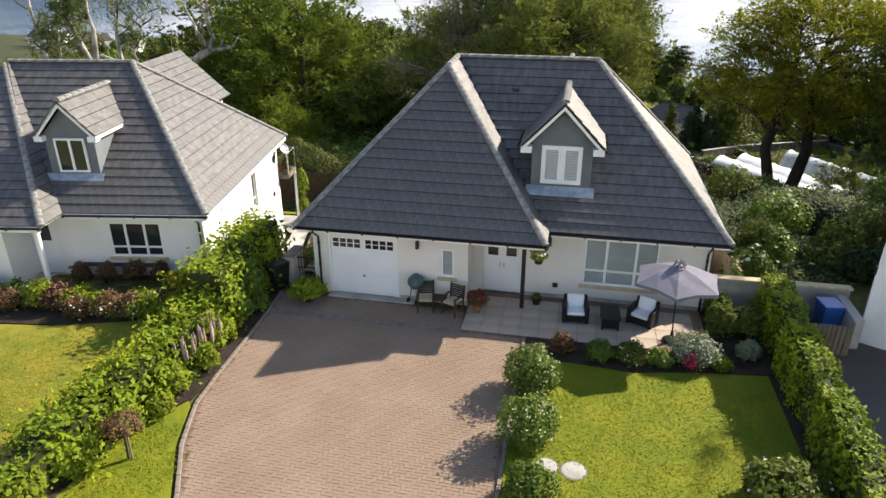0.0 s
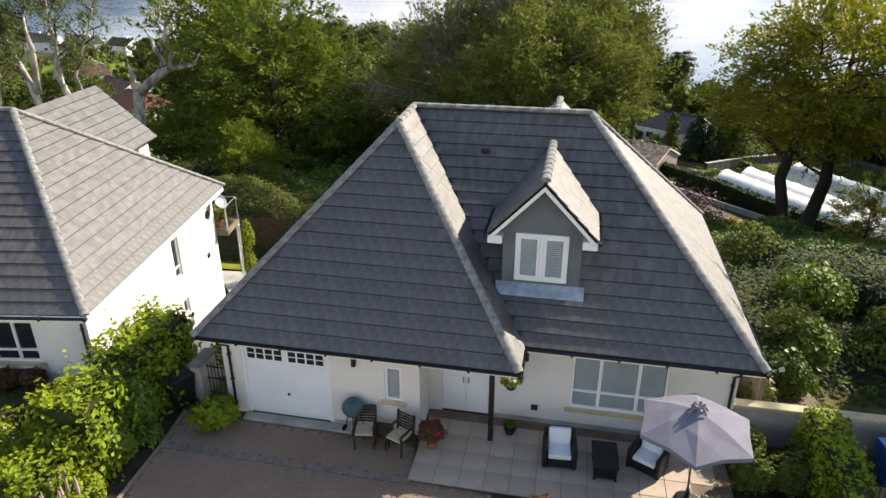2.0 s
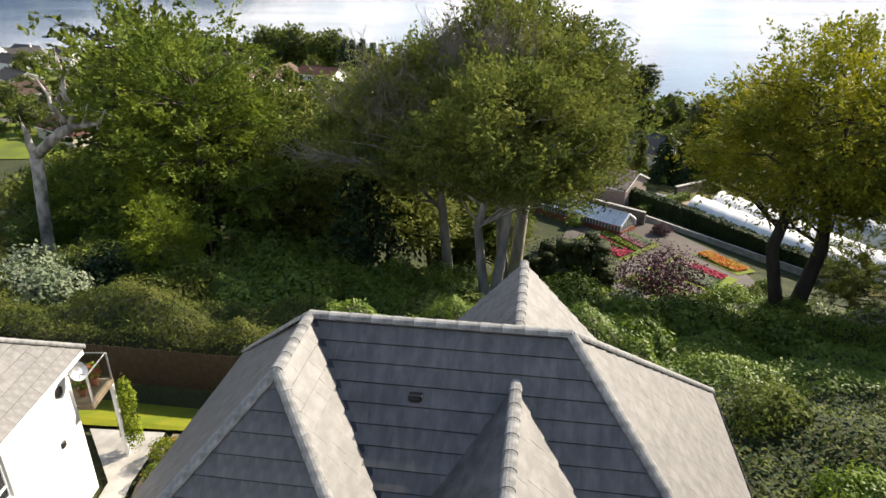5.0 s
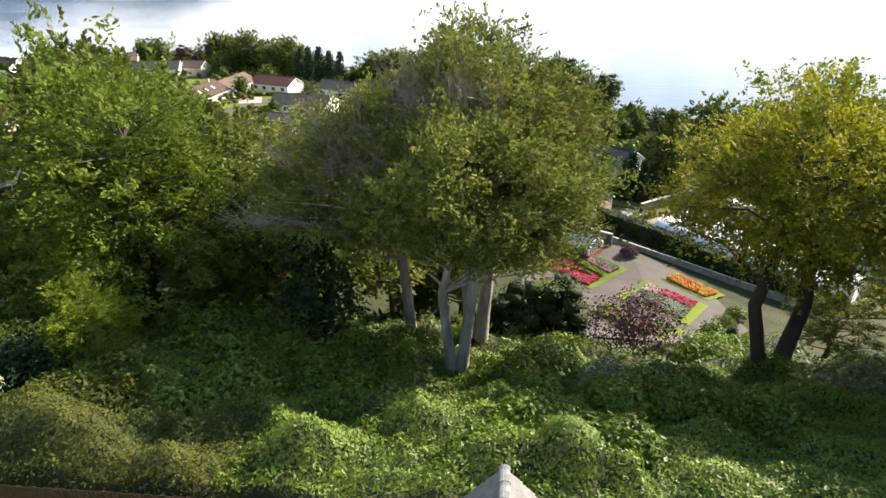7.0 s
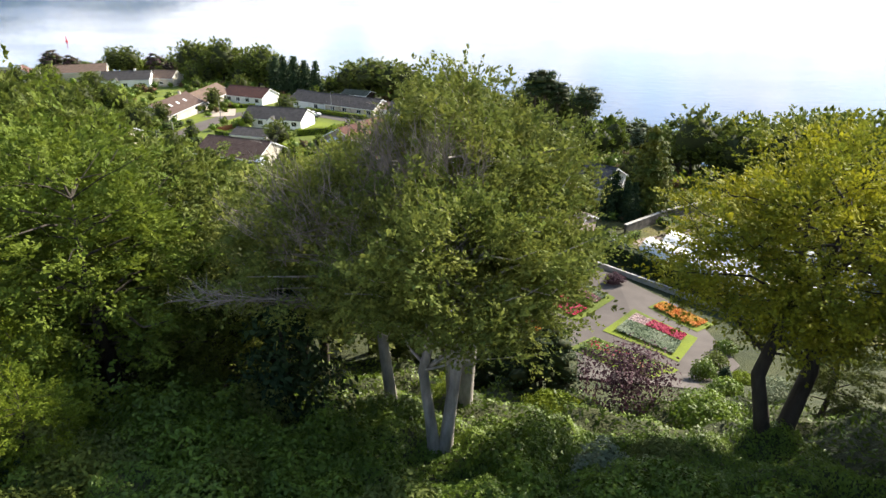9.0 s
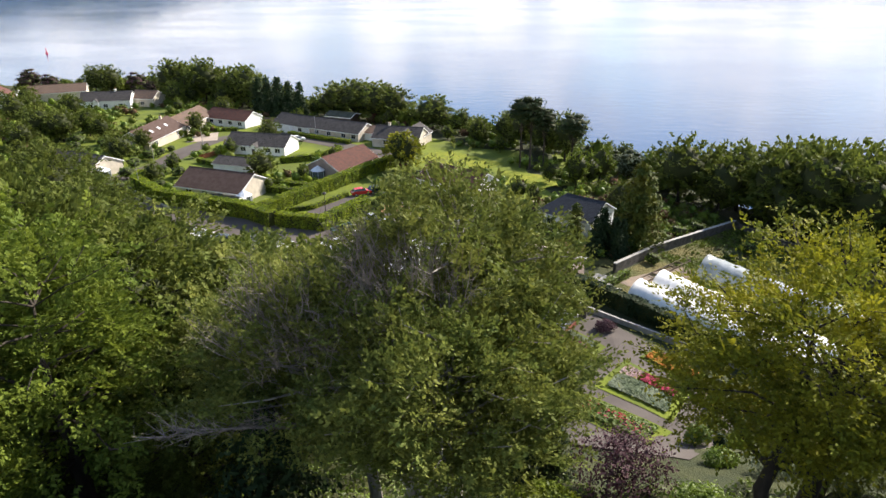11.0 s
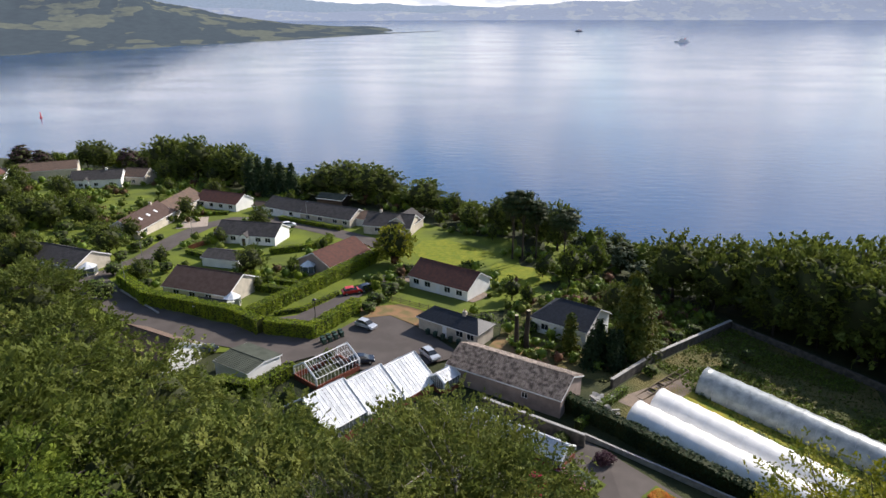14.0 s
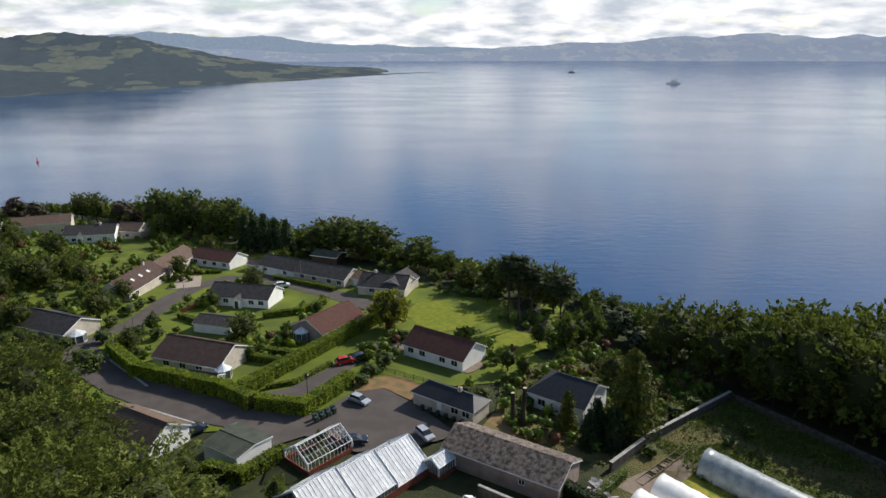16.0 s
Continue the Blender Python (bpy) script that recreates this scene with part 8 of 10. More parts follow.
v, q = blob_leaves(np.random.default_rng(5), [(0, 0, 0.75, 0.45, 0.45, 0.5)], 800, 0.045)
part("crown", fast_mesh("crown", v, q, M["russet"]), None, sm)
# the neighbours' flower beds
for i in range(26):
    x = -12.2 - i * 0.31
    y = 16.9 - 0.02 * i + rb2.uniform(-0.5, 0.6)
    lf = rb2.choice(("lime", "russet", "laurel", "hedge_leaf", "russet"))
    round_bush(x, y, rb2.uniform(0.45, 0.75), rb2.uniform(0.5, 1.0), lf, 200 + i, "flowering perennial in the neighbours' bed", 900, 0.06, (rb2.choice(("petals_pink", "petals_white", "petals_orange")), 40, 0.04))
for i, (x, y) in enumerate(((-14.5, 19.3), (-15.4, 19.1), (-16.3, 18.8), (-17.2, 18.6))):
    round_bush(x, y, 0.4, 0.75, "russet", 230 + i, "dark red-leaved shrub under the neighbours' window", 800, 0.06)
bench = thing("garden_bench", "dark timber bench under the neighbours' window", "bench", at=pose(-16.0, 19.5, 0, 0, 0, 9.5))
part("seat", Build().box((-1.6, -0.25, 0.4), (1.6, 0.2, 0.46), 0.01), "dark_timber", bench)
part("backrest", Build().box((-1.6, 0.2, 0.46), (1.6, 0.26, 0.95), 0.01), "dark_timber", bench)
for x in (-1.5, 0, 1.5):
    part("leg", Build().box((x - 0.04, -0.22, 0), (x + 0.04, 0.22, 0.4), 0.006), "dark_timber", bench)
round_bush(-16.2, 12.0, 1.0, 1.3, "birch_leaf", 240, "airy olive shrub on the neighbours' lawn", 1800, 0.06)
round_bush(-14.8, 10.6, 0.9, 1.0, "birch_leaf", 241, "airy olive shrub on the neighbours' lawn", 1500, 0.06)
shrub("climber", "yellow-green climber on the balcony post", [(-14.2, 31.6, -2.6, 0.35, 0.35, 2.0), (-14.1, 31.6, -1.0, 0.3, 0.3, 1.6)], 1100, 0.07, "lime", 242)
for i, (x, y, r, h, lf) in enumerate(((-12.9, 31.3, 0.6, 0.9, "lime"), (-12.6, 30.2, 0.55, 0.7, "ivy"), (-12.3, 29.0, 0.5, 0.6, "birch_leaf"), (-12.0, 27.8, 0.5, 0.6, "russet"), (-11.6, 26.4, 0.5, 0.5, "silver_leaf"), (-11.2, 25.2, 0.5, 0.5, "russet"), (-10.6, 23.4, 0.5, 0.6, "lime"), (-10.2, 22.0, 0.5, 0.7, "laurel"))):
    z = ground(x, y) + 0.03
    shrub("shrub", "low mixed bedding plant beside the sunk path", [(x, y, z, r * 0.8, r * 0.8, h), (x + 0.3, y + 0.3, z, r * 0.6, r * 0.6, h * 0.8)], 700, 0.06, lf, 260 + i, ("petals_orange", 30, 0.04))

# ---- the terrace below: roads, gardens and houses ----
def patch(name, label, poly, material, dz=0.05, category="ground", step=None, kind="structure"):
    """A thin sheet laid over the land, cut to a polygon on a grid that follows the slope."""
    xs_, ys_ = [p[0] for p in poly], [p[1] for p in poly]
    step = step or 6.0
    b = Build()
    ccw = sum(x0 * y1 - x1 * y0 for (x0, y0), (x1, y1) in zip(poly, poly[1:] + poly[:1])) > 0
    i0, i1, j0, j1 = math.floor(min(xs_) / step), math.ceil(max(xs_) / step), math.floor(min(ys_) / step), math.ceil(max(ys_) / step)
    tri = ear_cut(poly if ccw else poly[::-1])
    for t in tri:
        for i in range(i0, i1):
            for j in range(j0, j1):
                cell = [(i * step, j * step), ((i + 1) * step, j * step), ((i + 1) * step, (j + 1) * step), (i * step, (j + 1) * step)]
                for k in range(3):
                    cell = clip_poly(cell, t[k], t[(k + 1) % 3]) if cell else cell
                if len(cell) > 2:
                    b.add([(x, y, ground(x, y) + dz) for x, y in cell], [tuple(range(len(cell)))])
    ob = part(name, b.weld(), material)
    return tagged(ob, label, category, kind=kind)


def ear_cut(poly):
    """Triangles of a simple anticlockwise polygon."""
    p, out = list(poly), []
    guard = 0
    while len(p) > 3 and guard < 500:
        guard += 1
        for i in range(len(p)):
            a, b, c = p[i - 1], p[i], p[(i + 1) % len(p)]
            if (b[0] - a[0]) * (c[1] - a[1]) - (b[1] - a[1]) * (c[0] - a[0]) <= 1e-9:
                continue
            if any(q not in (a, b, c) and all((v[0] - u[0]) * (q[1] - u[1]) - (v[1] - u[1]) * (q[0] - u[0]) >= 0 for u, v in ((a, b), (b, c), (c, a))) for q in p):
                continue
            out.append((a, b, c))
            del p[i]
            break
    return out + [tuple(p)]


def ribbon(path, width):
    """The outline of a lane of that width."""
    left, right = [], []
    for i, (x, y) in enumerate(path):
        x0, y0 = path[max(i - 1, 0)]
        x1, y1 = path[min(i + 1, len(path) - 1)]
        L = math.hypot(x1 - x0, y1 - y0)
        nx_, ny_ = -(y1 - y0) / L * width / 2, (x1 - x0) / L * width / 2
        left.append((x + nx_, y + ny_))
        right.append((x - nx_, y - ny_))
    return right + left[::-1]


patch("ground_gardens", "green garden lawns round the bungalows", [(-130, 120), (-40, 132), (-6, 147), (12, 150), (30, 176), (28, 196), (4, 200), (-20, 222), (-60, 246), (-130, 300), (-190, 290), (-190, 160)], "far_grass", 0.03, "lawn", 12)
patch("ground_orchard", "rough grass and weeds inside the stone wall", [(22, 121), (32, 132), (52.5, 151.5), (70, 133), (60, 100), (40, 92), (14, 115)], "rough_grass", 0.05, "ground", 8)
patch("ground_scrub", "yellow rough grass and scrub by the white house", [(5, 128), (22, 124), (52, 152), (46, 166), (28, 168), (8, 150)], "rough_grass", 0.06, "ground", 8)
ROAD = [(-150, 149), (-110, 158), (-90, 163.5), (-79, 169), (-75.5, 180), (-75, 196), (-72, 209), (-66, 216.5), (-56, 217), (-44, 210), (-30, 200), (-18, 190)]
patch("road", "grey asphalt road curving between the bungalows", ribbon(ROAD, 6.0), "asphalt", 0.10, "road")
patch("road_lane", "grey asphalt lane along the clipped hedges", ribbon([(-83, 166), (-74, 157), (-62, 147.5), (-48, 140.0), (-36, 136.5), (-26, 133)], 8.0), "asphalt", 0.14, "road")
patch("road_yard", "asphalt car park by the glasshouses", [(-36, 132), (-31, 126.5), (-25, 130.5), (-16, 126), (-8, 127), (0, 131), (-7.4, 140.8), (-13.7, 146.5), (-19.4, 145), (-24.4, 137.2), (-32, 138.5)], "asphalt", 0.18, "car park")
patch("driveway_far", "dark asphalt drive between two hedges", ribbon([(-36, 142.5), (-30, 145), (-25, 152), (-21, 160), (-17, 167), (-8, 166)], 4.2), "asphalt", 0.12, "driveway")
patch("yard_earth", "bare orange earth and rubble beside the car park", [(-13.7, 146.7), (-7, 141), (-4, 146), (-12, 152), (-20, 150), (-19, 145.2)], "earth", 0.16, "ground")
patch("yard_earth_barn", "bare orange earth behind the barn", [(3, 132), (9, 127), (14, 129), (12, 137), (6, 138)], "earth", 0.12, "ground")
patch("gravel_court", "pale gravel court in front of the red-roofed bungalow", [(-15, 168), (-6, 160), (2, 153), (6, 157), (3, 160), (-10, 168.5)], "gravel", 0.14, "yard")
patch("pavement_court", "pink paved forecourt by a bungalow", [(-78.8, 206), (-70.9, 209), (-74.5, 220), (-80, 217)], "paving", 0.13, "driveway")
patch("tunnel_path", "sandy path beside the polytunnels", [(22, 119), (27, 115.5), (33, 121.5), (38, 127), (35, 128.5)], "gravel", 0.10, "path")
patch("meadow", "bright green open lawn near the shore", [(-13, 186), (-10, 195.5), (-4, 197), (8.5, 184.5), (3, 178), (-5, 174.5)], "grass", 0.10, "lawn")

patch("lawn_pines", "bright green garden lawn below the pines", [(4, 167.5), (8, 178), (17, 174), (22.5, 168), (12, 160.5)], "grass", 0.10, "lawn")
patch("tunnel_strip", "golden dry grass between the polytunnels", [(28.5, 123), (33, 126.5), (36, 124.6), (56, 105.5), (52, 100.6), (32, 119.2)], "dry_grass", 0.10, "ground", 6)

patch("path_sunk", "pale concrete path sloping down beside the neighbouring house", [(-12.4, 20.95), (-10.8, 20.95), (-11.9, 25.0), (-12.9, 28.0), (-13.4, 30.0), (-13.6, 32.6), (-16.6, 32.4), (-14.2, 29.9), (-13.6, 26.0)], "concrete", 0.06, "path", 1.0)
patch("bed_sunk", "gravelly planted strip beside the sloping path", [(-10.8, 20.95), (-8.7, 20.95), (-8.7, 33), (-13.3, 32.6), (-13.2, 30.0), (-12.7, 28.0), (-11.7, 25.0)], "gravel", 0.03, "flower bed", 1.0)
patch("lawn_rear", "small sunlit lawn behind the houses", [(-24, 32.2), (-13.6, 32.75), (-8.7, 33.1), (-8.7, 35.6), (-24, 35.6)], "grass", 0.07, "lawn", 1.0)


def courses(b, corners, gauge=0.36, lift=0.05):
    """Lapped rows of tiles on a far roof: one long strip a row."""
    c = [Vector(p) for p in corners]
    if len(c) == 3:
        c.append(c[2])
    a, d, e, f = c
    n = max(2, round(((f + e) / 2 - (a + d) / 2).length / gauge))
    nrm = (d - a).cross(((e + f) / 2) - a).normalized()
    for i in range(n):
        s, t = i / n, (i + 1) / n
        p, q, r, o = a.lerp(f, s), d.lerp(e, s), d.lerp(e, t), a.lerp(f, t)
        b.add([p + nrm * lift, q + nrm * lift, r + nrm * 0.008, o + nrm * 0.008, p + nrm * 0.008, q + nrm * 0.008], [(0, 1, 2, 3), (4, 5, 1, 0)])


def bungalow(x, y, ang, L, D, roof, wall, label, eave=2.5, rise=2.3, hip=0.0, over=0.35, wins=(), back_wins=2, chimney=None, skylights=0, porch=None, conserv=None, name="bungalow", sink=0.25, gable=0):
    """A low house: walls, a gabled or hipped roof of lapped courses, white trims, windows and doors. x runs along the ridge, the front is at -y."""
    t = thing(name, label, "house", at=pose(x, y, ground(x, y) + 0.1, 0, 0, ang))
    hx, hy = L / 2, D / 2
    holes = []
    for k, (s, w, z0, z1, kind_) in enumerate(wins):
        px = -hx + s * L
        holes.append((px - w / 2, px + w / 2, z0, z1))
    part("wall", wall_with_holes(Build(), -hx, hx, -sink - 1.2, eave, -hy, -hy + 0.25, holes), wall, t)
    part("wall", Build().box((-hx, hy - 0.25, -sink - 1.2), (hx, hy, eave)), wall, t)
    for s in (-1, 1):
        x0, x1 = sorted((s * hx, s * (hx - 0.25)))
        b = Build().box((x0, -hy + 0.252, -sink - 1.2), (x1, hy - 0.252, eave))
        if not hip or s == gable:
            top = eave + rise * (hy - 0.1) / (hy + over)
            b.add([(x0, -hy, eave), (x0, hy, eave), (x0, 0, top), (x1, -hy, eave), (x1, hy, eave), (x1, 0, top)], [(0, 2, 1), (3, 4, 5), (0, 3, 5, 2), (1, 2, 5, 4)])
        part("wall", b, wall, t)
    for (x0, x1, z0, z1), (_, _, _, _, kind_) in zip(holes, wins):
        if kind_ == "w":
            w_ = part("window", Build().box((x0, -hy + 0.04, z0), (x1, -hy + 0.1, z0 + 0.07)).box((x0, -hy + 0.04, z1 - 0.07), (x1, -hy + 0.1, z1)).box((x0, -hy + 0.04, z0 + 0.07), (x0 + 0.07, -hy + 0.1, z1 - 0.07)).box((x1 - 0.07, -hy + 0.04, z0 + 0.07), (x1, -hy + 0.1, z1 - 0.07)).box(((x0 + x1) / 2 - 0.03, -hy + 0.04, z0 + 0.07), ((x0 + x1) / 2 + 0.03, -hy + 0.1, z1 - 0.07)), "white", t)
            part("pane", Build().box((x0 + 0.06, -hy + 0.06, z0 + 0.06), (x1 - 0.06, -hy + 0.07, z1 - 0.06)), "pane", w_)
        else:
            part("door", Build().box((x0, -hy + 0.05, z0), (x1, -hy + 0.1, z1), 0.01), "white_door" if kind_ == "d" else "dark_timber", t)
    ox, oy = hx + (over if hip else over * 0.8), hy + over
    zt = eave + rise
    rx, rw = ox - (0 if gable == 1 else hip), ox - (0 if gable == -1 else hip)
    r = Build()
    courses(r, [(-ox, -oy, eave - 0.05), (ox, -oy, eave - 0.05), (rx, 0, zt), (-rw, 0, zt)])
    courses(r, [(ox, oy, eave - 0.05), (-ox, oy, eave - 0.05), (-rw, 0, zt), (rx, 0, zt)])
    if hip and gable != 1:
        courses(r, [(ox, -oy, eave - 0.05), (ox, oy, eave - 0.05), (rx, 0, zt)])
    if hip and gable != -1:
        courses(r, [(-ox, oy, eave - 0.05), (-ox, -oy, eave - 0.05), (-rw, 0, zt)])
    rf = part("roof", r.weld(), roof, t)
    part("ridge", Build().tube([(-rw, 0, zt + 0.02), (rx, 0, zt + 0.02)], 0.11, 6), roof, rf)
    for s in (-1, 1):
        part("fascia", Build().box((-ox, s * oy - 0.02, eave - 0.24), (ox, s * oy + 0.02, eave - 0.06)), "white", t)
        if not hip or s == gable:
            for q in (-1, 1):
                part("barge_board", Build().add([(s * ox, q * oy, eave - 0.02), (s * ox, 0, zt), (s * ox, 0, zt - 0.22), (s * ox, q * oy, eave - 0.24), (s * (ox - 0.05), q * oy, eave - 0.02), (s * (ox - 0.05), 0, zt), (s * (ox - 0.05), 0, zt - 0.22), (s * (ox - 0.05), q * oy, eave - 0.24)],
                     [(0, 1, 2, 3), (7, 6, 5, 4), (0, 4, 5, 1), (3, 2, 6, 7)]), "white", t)
    if chimney is not None:
        c = part("chimney", Build().box((chimney - 0.35, -0.3, zt - 0.6), (chimney + 0.35, 0.3, zt + 0.75), 0.02), wall, rf)
        part("chimney_pot", Build().lathe([(0.12, 0), (0.1, 0.35), (0.0, 0.35)], 10, (chimney, 0, zt + 0.75)), "pot", c)
    for k in range(skylights):
        px = -hx + L * (0.3 + 0.2 * k)
        f = 0.45
        p = Vector((px, -oy * (1 - f), eave - 0.05 + (zt - eave) * f))
        u = Vector((0, oy, zt - eave + 0.05)).normalized()
        n_ = Vector((0, -(zt - eave), oy)).normalized()
        part("skylight", Build().slab([p + n_ * 0.12, p + Vector((0.8, 0, 0)) + n_ * 0.12, p + Vector((0.8, 0, 0)) + u * 1.1 + n_ * 0.12, p + u * 1.1 + n_ * 0.12], 0.1), "white_door", rf)
    if porch is not None:
        b = Build().box((porch - 1.0, -hy - 1.2, -sink), (porch + 1.0, -hy - 0.002, eave - 0.1))
        b.add([(porch - 1.0, -hy - 1.2, eave - 0.1), (porch + 1.0, -hy - 1.2, eave - 0.1), (porch, -hy - 1.2, eave + 0.75)], [(0, 1, 2)])
        p_ = part("porch", b, wall, t)
        part("porch_door", Build().box((porch - 0.45, -hy - 1.26, 0.0), (porch + 0.45, -hy - 1.21, 2.0), 0.01), "dark_timber", p_)
        part("porch_roof", Build().slab([(porch - 1.2, -hy + 1.2, eave - 0.2), (porch - 1.2, -hy - 1.35, eave - 0.2), (porch, -hy - 1.35, eave + 0.85), (porch, -hy + 1.2, eave + 0.85)], 0.08).slab([(porch + 1.2, -hy - 1.35, eave - 0.2), (porch + 1.2, -hy + 1.2, eave - 0.2), (porch, -hy + 1.2, eave + 0.85), (porch, -hy - 1.35, eave + 0.85)], 0.08), roof, p_)
    if conserv is not None:
        cx, cy, r0 = conserv
        cv = part("conservatory", Build().lathe([(r0, -sink), (r0, 0.5), (r0 - 0.1, 0.5), (r0 - 0.1, 0.45), (0.0, 0.45)], 8, (cx, cy, 0)), wall, t, "small white conservatory with a pale pointed roof")
        for k in range(8):
            a = k * math.tau / 8
            part("glazing_bar", Build().tube([(cx + r0 * math.cos(a), cy + r0 * math.sin(a), 0.5), (cx + r0 * math.cos(a), cy + r0 * math.sin(a), 2.1), (cx, cy, 3.1)], 0.05, 5), "white", cv)
        part("glass", Build().lathe([(r0 - 0.05, 0.5), (r0 - 0.05, 2.1), (0.03, 3.05)], 8, (cx, cy, 0)), "conserv", cv)
        part("conservatory_roof", Build().lathe([(r0 + 0.05, 2.12), (0.05, 3.15), (0.0, 3.15)], 8, (cx, cy, 0)), "glasshouse", cv)
    return t


W = lambda *s: tuple((a, 1.5, 0.9, 2.1, "w") for a in s)
Dr = lambda s: ((s, 0.95, 0.0, 2.05, "d"),)
bungalow(-88.2, 206, 84, 19, 9.6, "tile_brown", "buffwall", "long bungalow with brown tiles and three skylights", wins=W(0.2, 0.8), skylights=3, rise=2.8, chimney=6)
bungalow(-86.6, 225.5, 84, 20, 9.0, "tile_tan", "buffwall", "long bungalow wing with tan tiles and cream walls", wins=W(0.2, 0.5, 0.8), rise=2.5)
bungalow(-54.3, 196.4, -11, 16.5, 8.6, "tile_grey", "white_render", "white bungalow with a grey-brown tiled roof and porch", wins=W(0.12, 0.3, 0.72, 0.88), porch=0.3)
bungalow(-29.3, 176.2, 57, 13.5, 9.4, "tile_red", "pinkwall", "bungalow with red-brown tiles and a gable to the hedge", wins=W(0.25, 0.5, 0.8), rise=2.5, conserv=(-7.6, 0.9, 1.7))
bungalow(-51.4, 157.9, -18.5, 15.6, 10.2, "tile_brown", "buffwall", "bungalow with a broad dark brown tiled roof", wins=W(0.2, 0.45, 0.7), rise=2.6, conserv=(8.4, -4.6, 1.6))
bungalow(-2.7, 161.4, -34.5, 14.6, 8.4, "tile_red", "white_render", "white bungalow with a red-brown tiled roof", wins=W(0.12, 0.32, 0.66, 0.86) + Dr(0.5), rise=2.6, sink=0.4)
bungalow(19.2, 141.6, -36, 10.5, 9.4, "slate", "white_render", "white cottage with a dark slate hipped roof", eave=2.9, rise=2.6, hip=3.4, wins=W(0.25, 0.75), gable=1)
bungalow(-1.4, 139.6, -35, 12.6, 5.0, "slate", "buffwall", "low stone outbuilding with a dark slate roof", eave=2.5, rise=1.5, hip=2.0, wins=W(0.7, 0.88) + Dr(0.45), chimney=2, name="outbuilding")
bungalow(-54.4, 176.6, -15, 9.4, 6.0, "tile_grey", "white_render", "grey-roofed garage behind the hedge", eave=2.2, rise=1.1, wins=(), name="garage")
bungalow(-90.5, 174.3, -22, 16, 9.2, "tile_grey", "buffwall", "bungalow with dark tiles by the bend of the road", wins=W(0.2, 0.75) + Dr(0.5), rise=2.3, conserv=(9.2, -2.5, 2.0))
bungalow(-141.5, 177.5, 52, 13, 9.6, "tile_brown", "buffwall", "brick bungalow with a pale-edged gable", wins=W(0.3, 0.7), rise=2.6)
bungalow(-164, 205, -30, 16, 9, "tile_grey", "buffwall", "low house with a grey roof among yellow shrubs", wins=W(0.3, 0.7), rise=2.4)
bungalow(-197, 243, -25, 14, 9, "tile_grey", "white_render", "white house with a tall chimney", wins=W(0.3, 0.7), eave=3.2, rise=2.6, chimney=-4)
bungalow(-97.5, 140.5, -28, 15, 10, "tile_red", "buffwall", "bungalow with a red-brown hipped roof behind the wood", wins=W(0.3, 0.7), rise=2.9, hip=3.2)
bungalow(-116, 160, -24, 13, 8, "tile_brown", "buffwall", "bungalow with a brown roof behind the wood", wins=W(0.3, 0.7), rise=2.4)
for x_, y_, a_, l_, rf in ((-188, 262, -20, 14, "tile_grey"), (-204, 258, 60, 12, "tile_grey"), (-214, 272, -20, 15, "slate"), (-232, 268, 10, 14, "tile_grey"), (-172, 268, -60, 11, "tile_red"), (-246, 280, -12, 16, "slate")):
    bungalow(x_, y_, a_, l_, 8.5, rf, "white_render", "white house among trees at the end of the village", eave=4.2, rise=2.8, wins=W(0.25, 0.7), chimney=3)
bungalow(-158, 281, 24, 20, 11, "tile_tan", "buffwall", "pale sandstone house with shallow roofs", eave=4.6, rise=2.2, wins=W(0.15, 0.4, 0.65, 0.85))
bungalow(-178, 272, 14, 18, 10, "tile_grey", "white_render", "white house with a grey shallow roof", eave=3.4, rise=2.0, wins=W(0.2, 0.5, 0.8))
bungalow(-132, 268, 12, 17, 9, "tile_grey", "white_render", "white house with grey roofs and gables", eave=3.2, rise=2.6, wins=W(0.2, 0.5, 0.8), porch=-3, chimney=3)
bungalow(-120, 274, -8, 9, 8, "tile_tan", "buffwall", "small pale house behind the trees", eave=3.2, rise=2.4, wins=W(0.5))
bungalow(-73.8, 232.5, -22, 15.5, 8.2, "tile_red", "white_render", "white bungalow with red-brown tiles below tall trees", wins=W(0.15, 0.38, 0.62, 0.86), rise=2.3)
bungalow(-50.5, 223.5, -29, 14, 8.8, "tile_grey", "white_render", "grey-roofed bungalow with a white gable", wins=W(0.2, 0.75) + Dr(0.5), rise=2.2)
bungalow(-36.5, 215.5, -26, 17, 8.8, "tile_grey", "buffwall", "long grey-roofed bungalow near the shore", wins=W(0.15, 0.4, 0.7, 0.9), rise=2.2)
bungalow(-27.6, 213.6, -26, 5.5, 7, "tile_tan", "white_render", "tan-roofed garage beside a bungalow", eave=2.2, rise=1.4, name="garage")
bungalow(-18.8, 205.2, -14, 13, 9, "tile_grey", "buffwall", "grey-roofed bungalow with crossed gables", wins=W(0.3, 0.7), rise=2.5, chimney=-3)
bungalow(-15.5, 206.5, 70, 10, 7, "tile_grey", "buffwall", "grey-roofed wing of a bungalow", wins=W(0.5), rise=2.3)
bungalow(-40, 236, -20, 9, 6, "green_felt", "dark_timber", "dark timber lodge near the shore", eave=2.6, rise=1.0, name="lodge")
bungalow(-60.5, 226.5, -20, 3.4, 3.4, "tile_tan", "white_render", "small white garden hut", eave=2.1, rise=1.0, name="garden_hut")
bungalow(-50.8, 129.3, 152, 13, 7.6, "tile_tan", "white_render", "white cottage gable with a pinkish tiled roof", wins=W(0.3, 0.7), rise=2.4)
bungalow(-34.2, 125.6, -31, 7.4, 6.8, "green_felt", "white_render", "garage with a shallow green felt roof", eave=2.4, rise=0.5, over=0.25, name="garage")
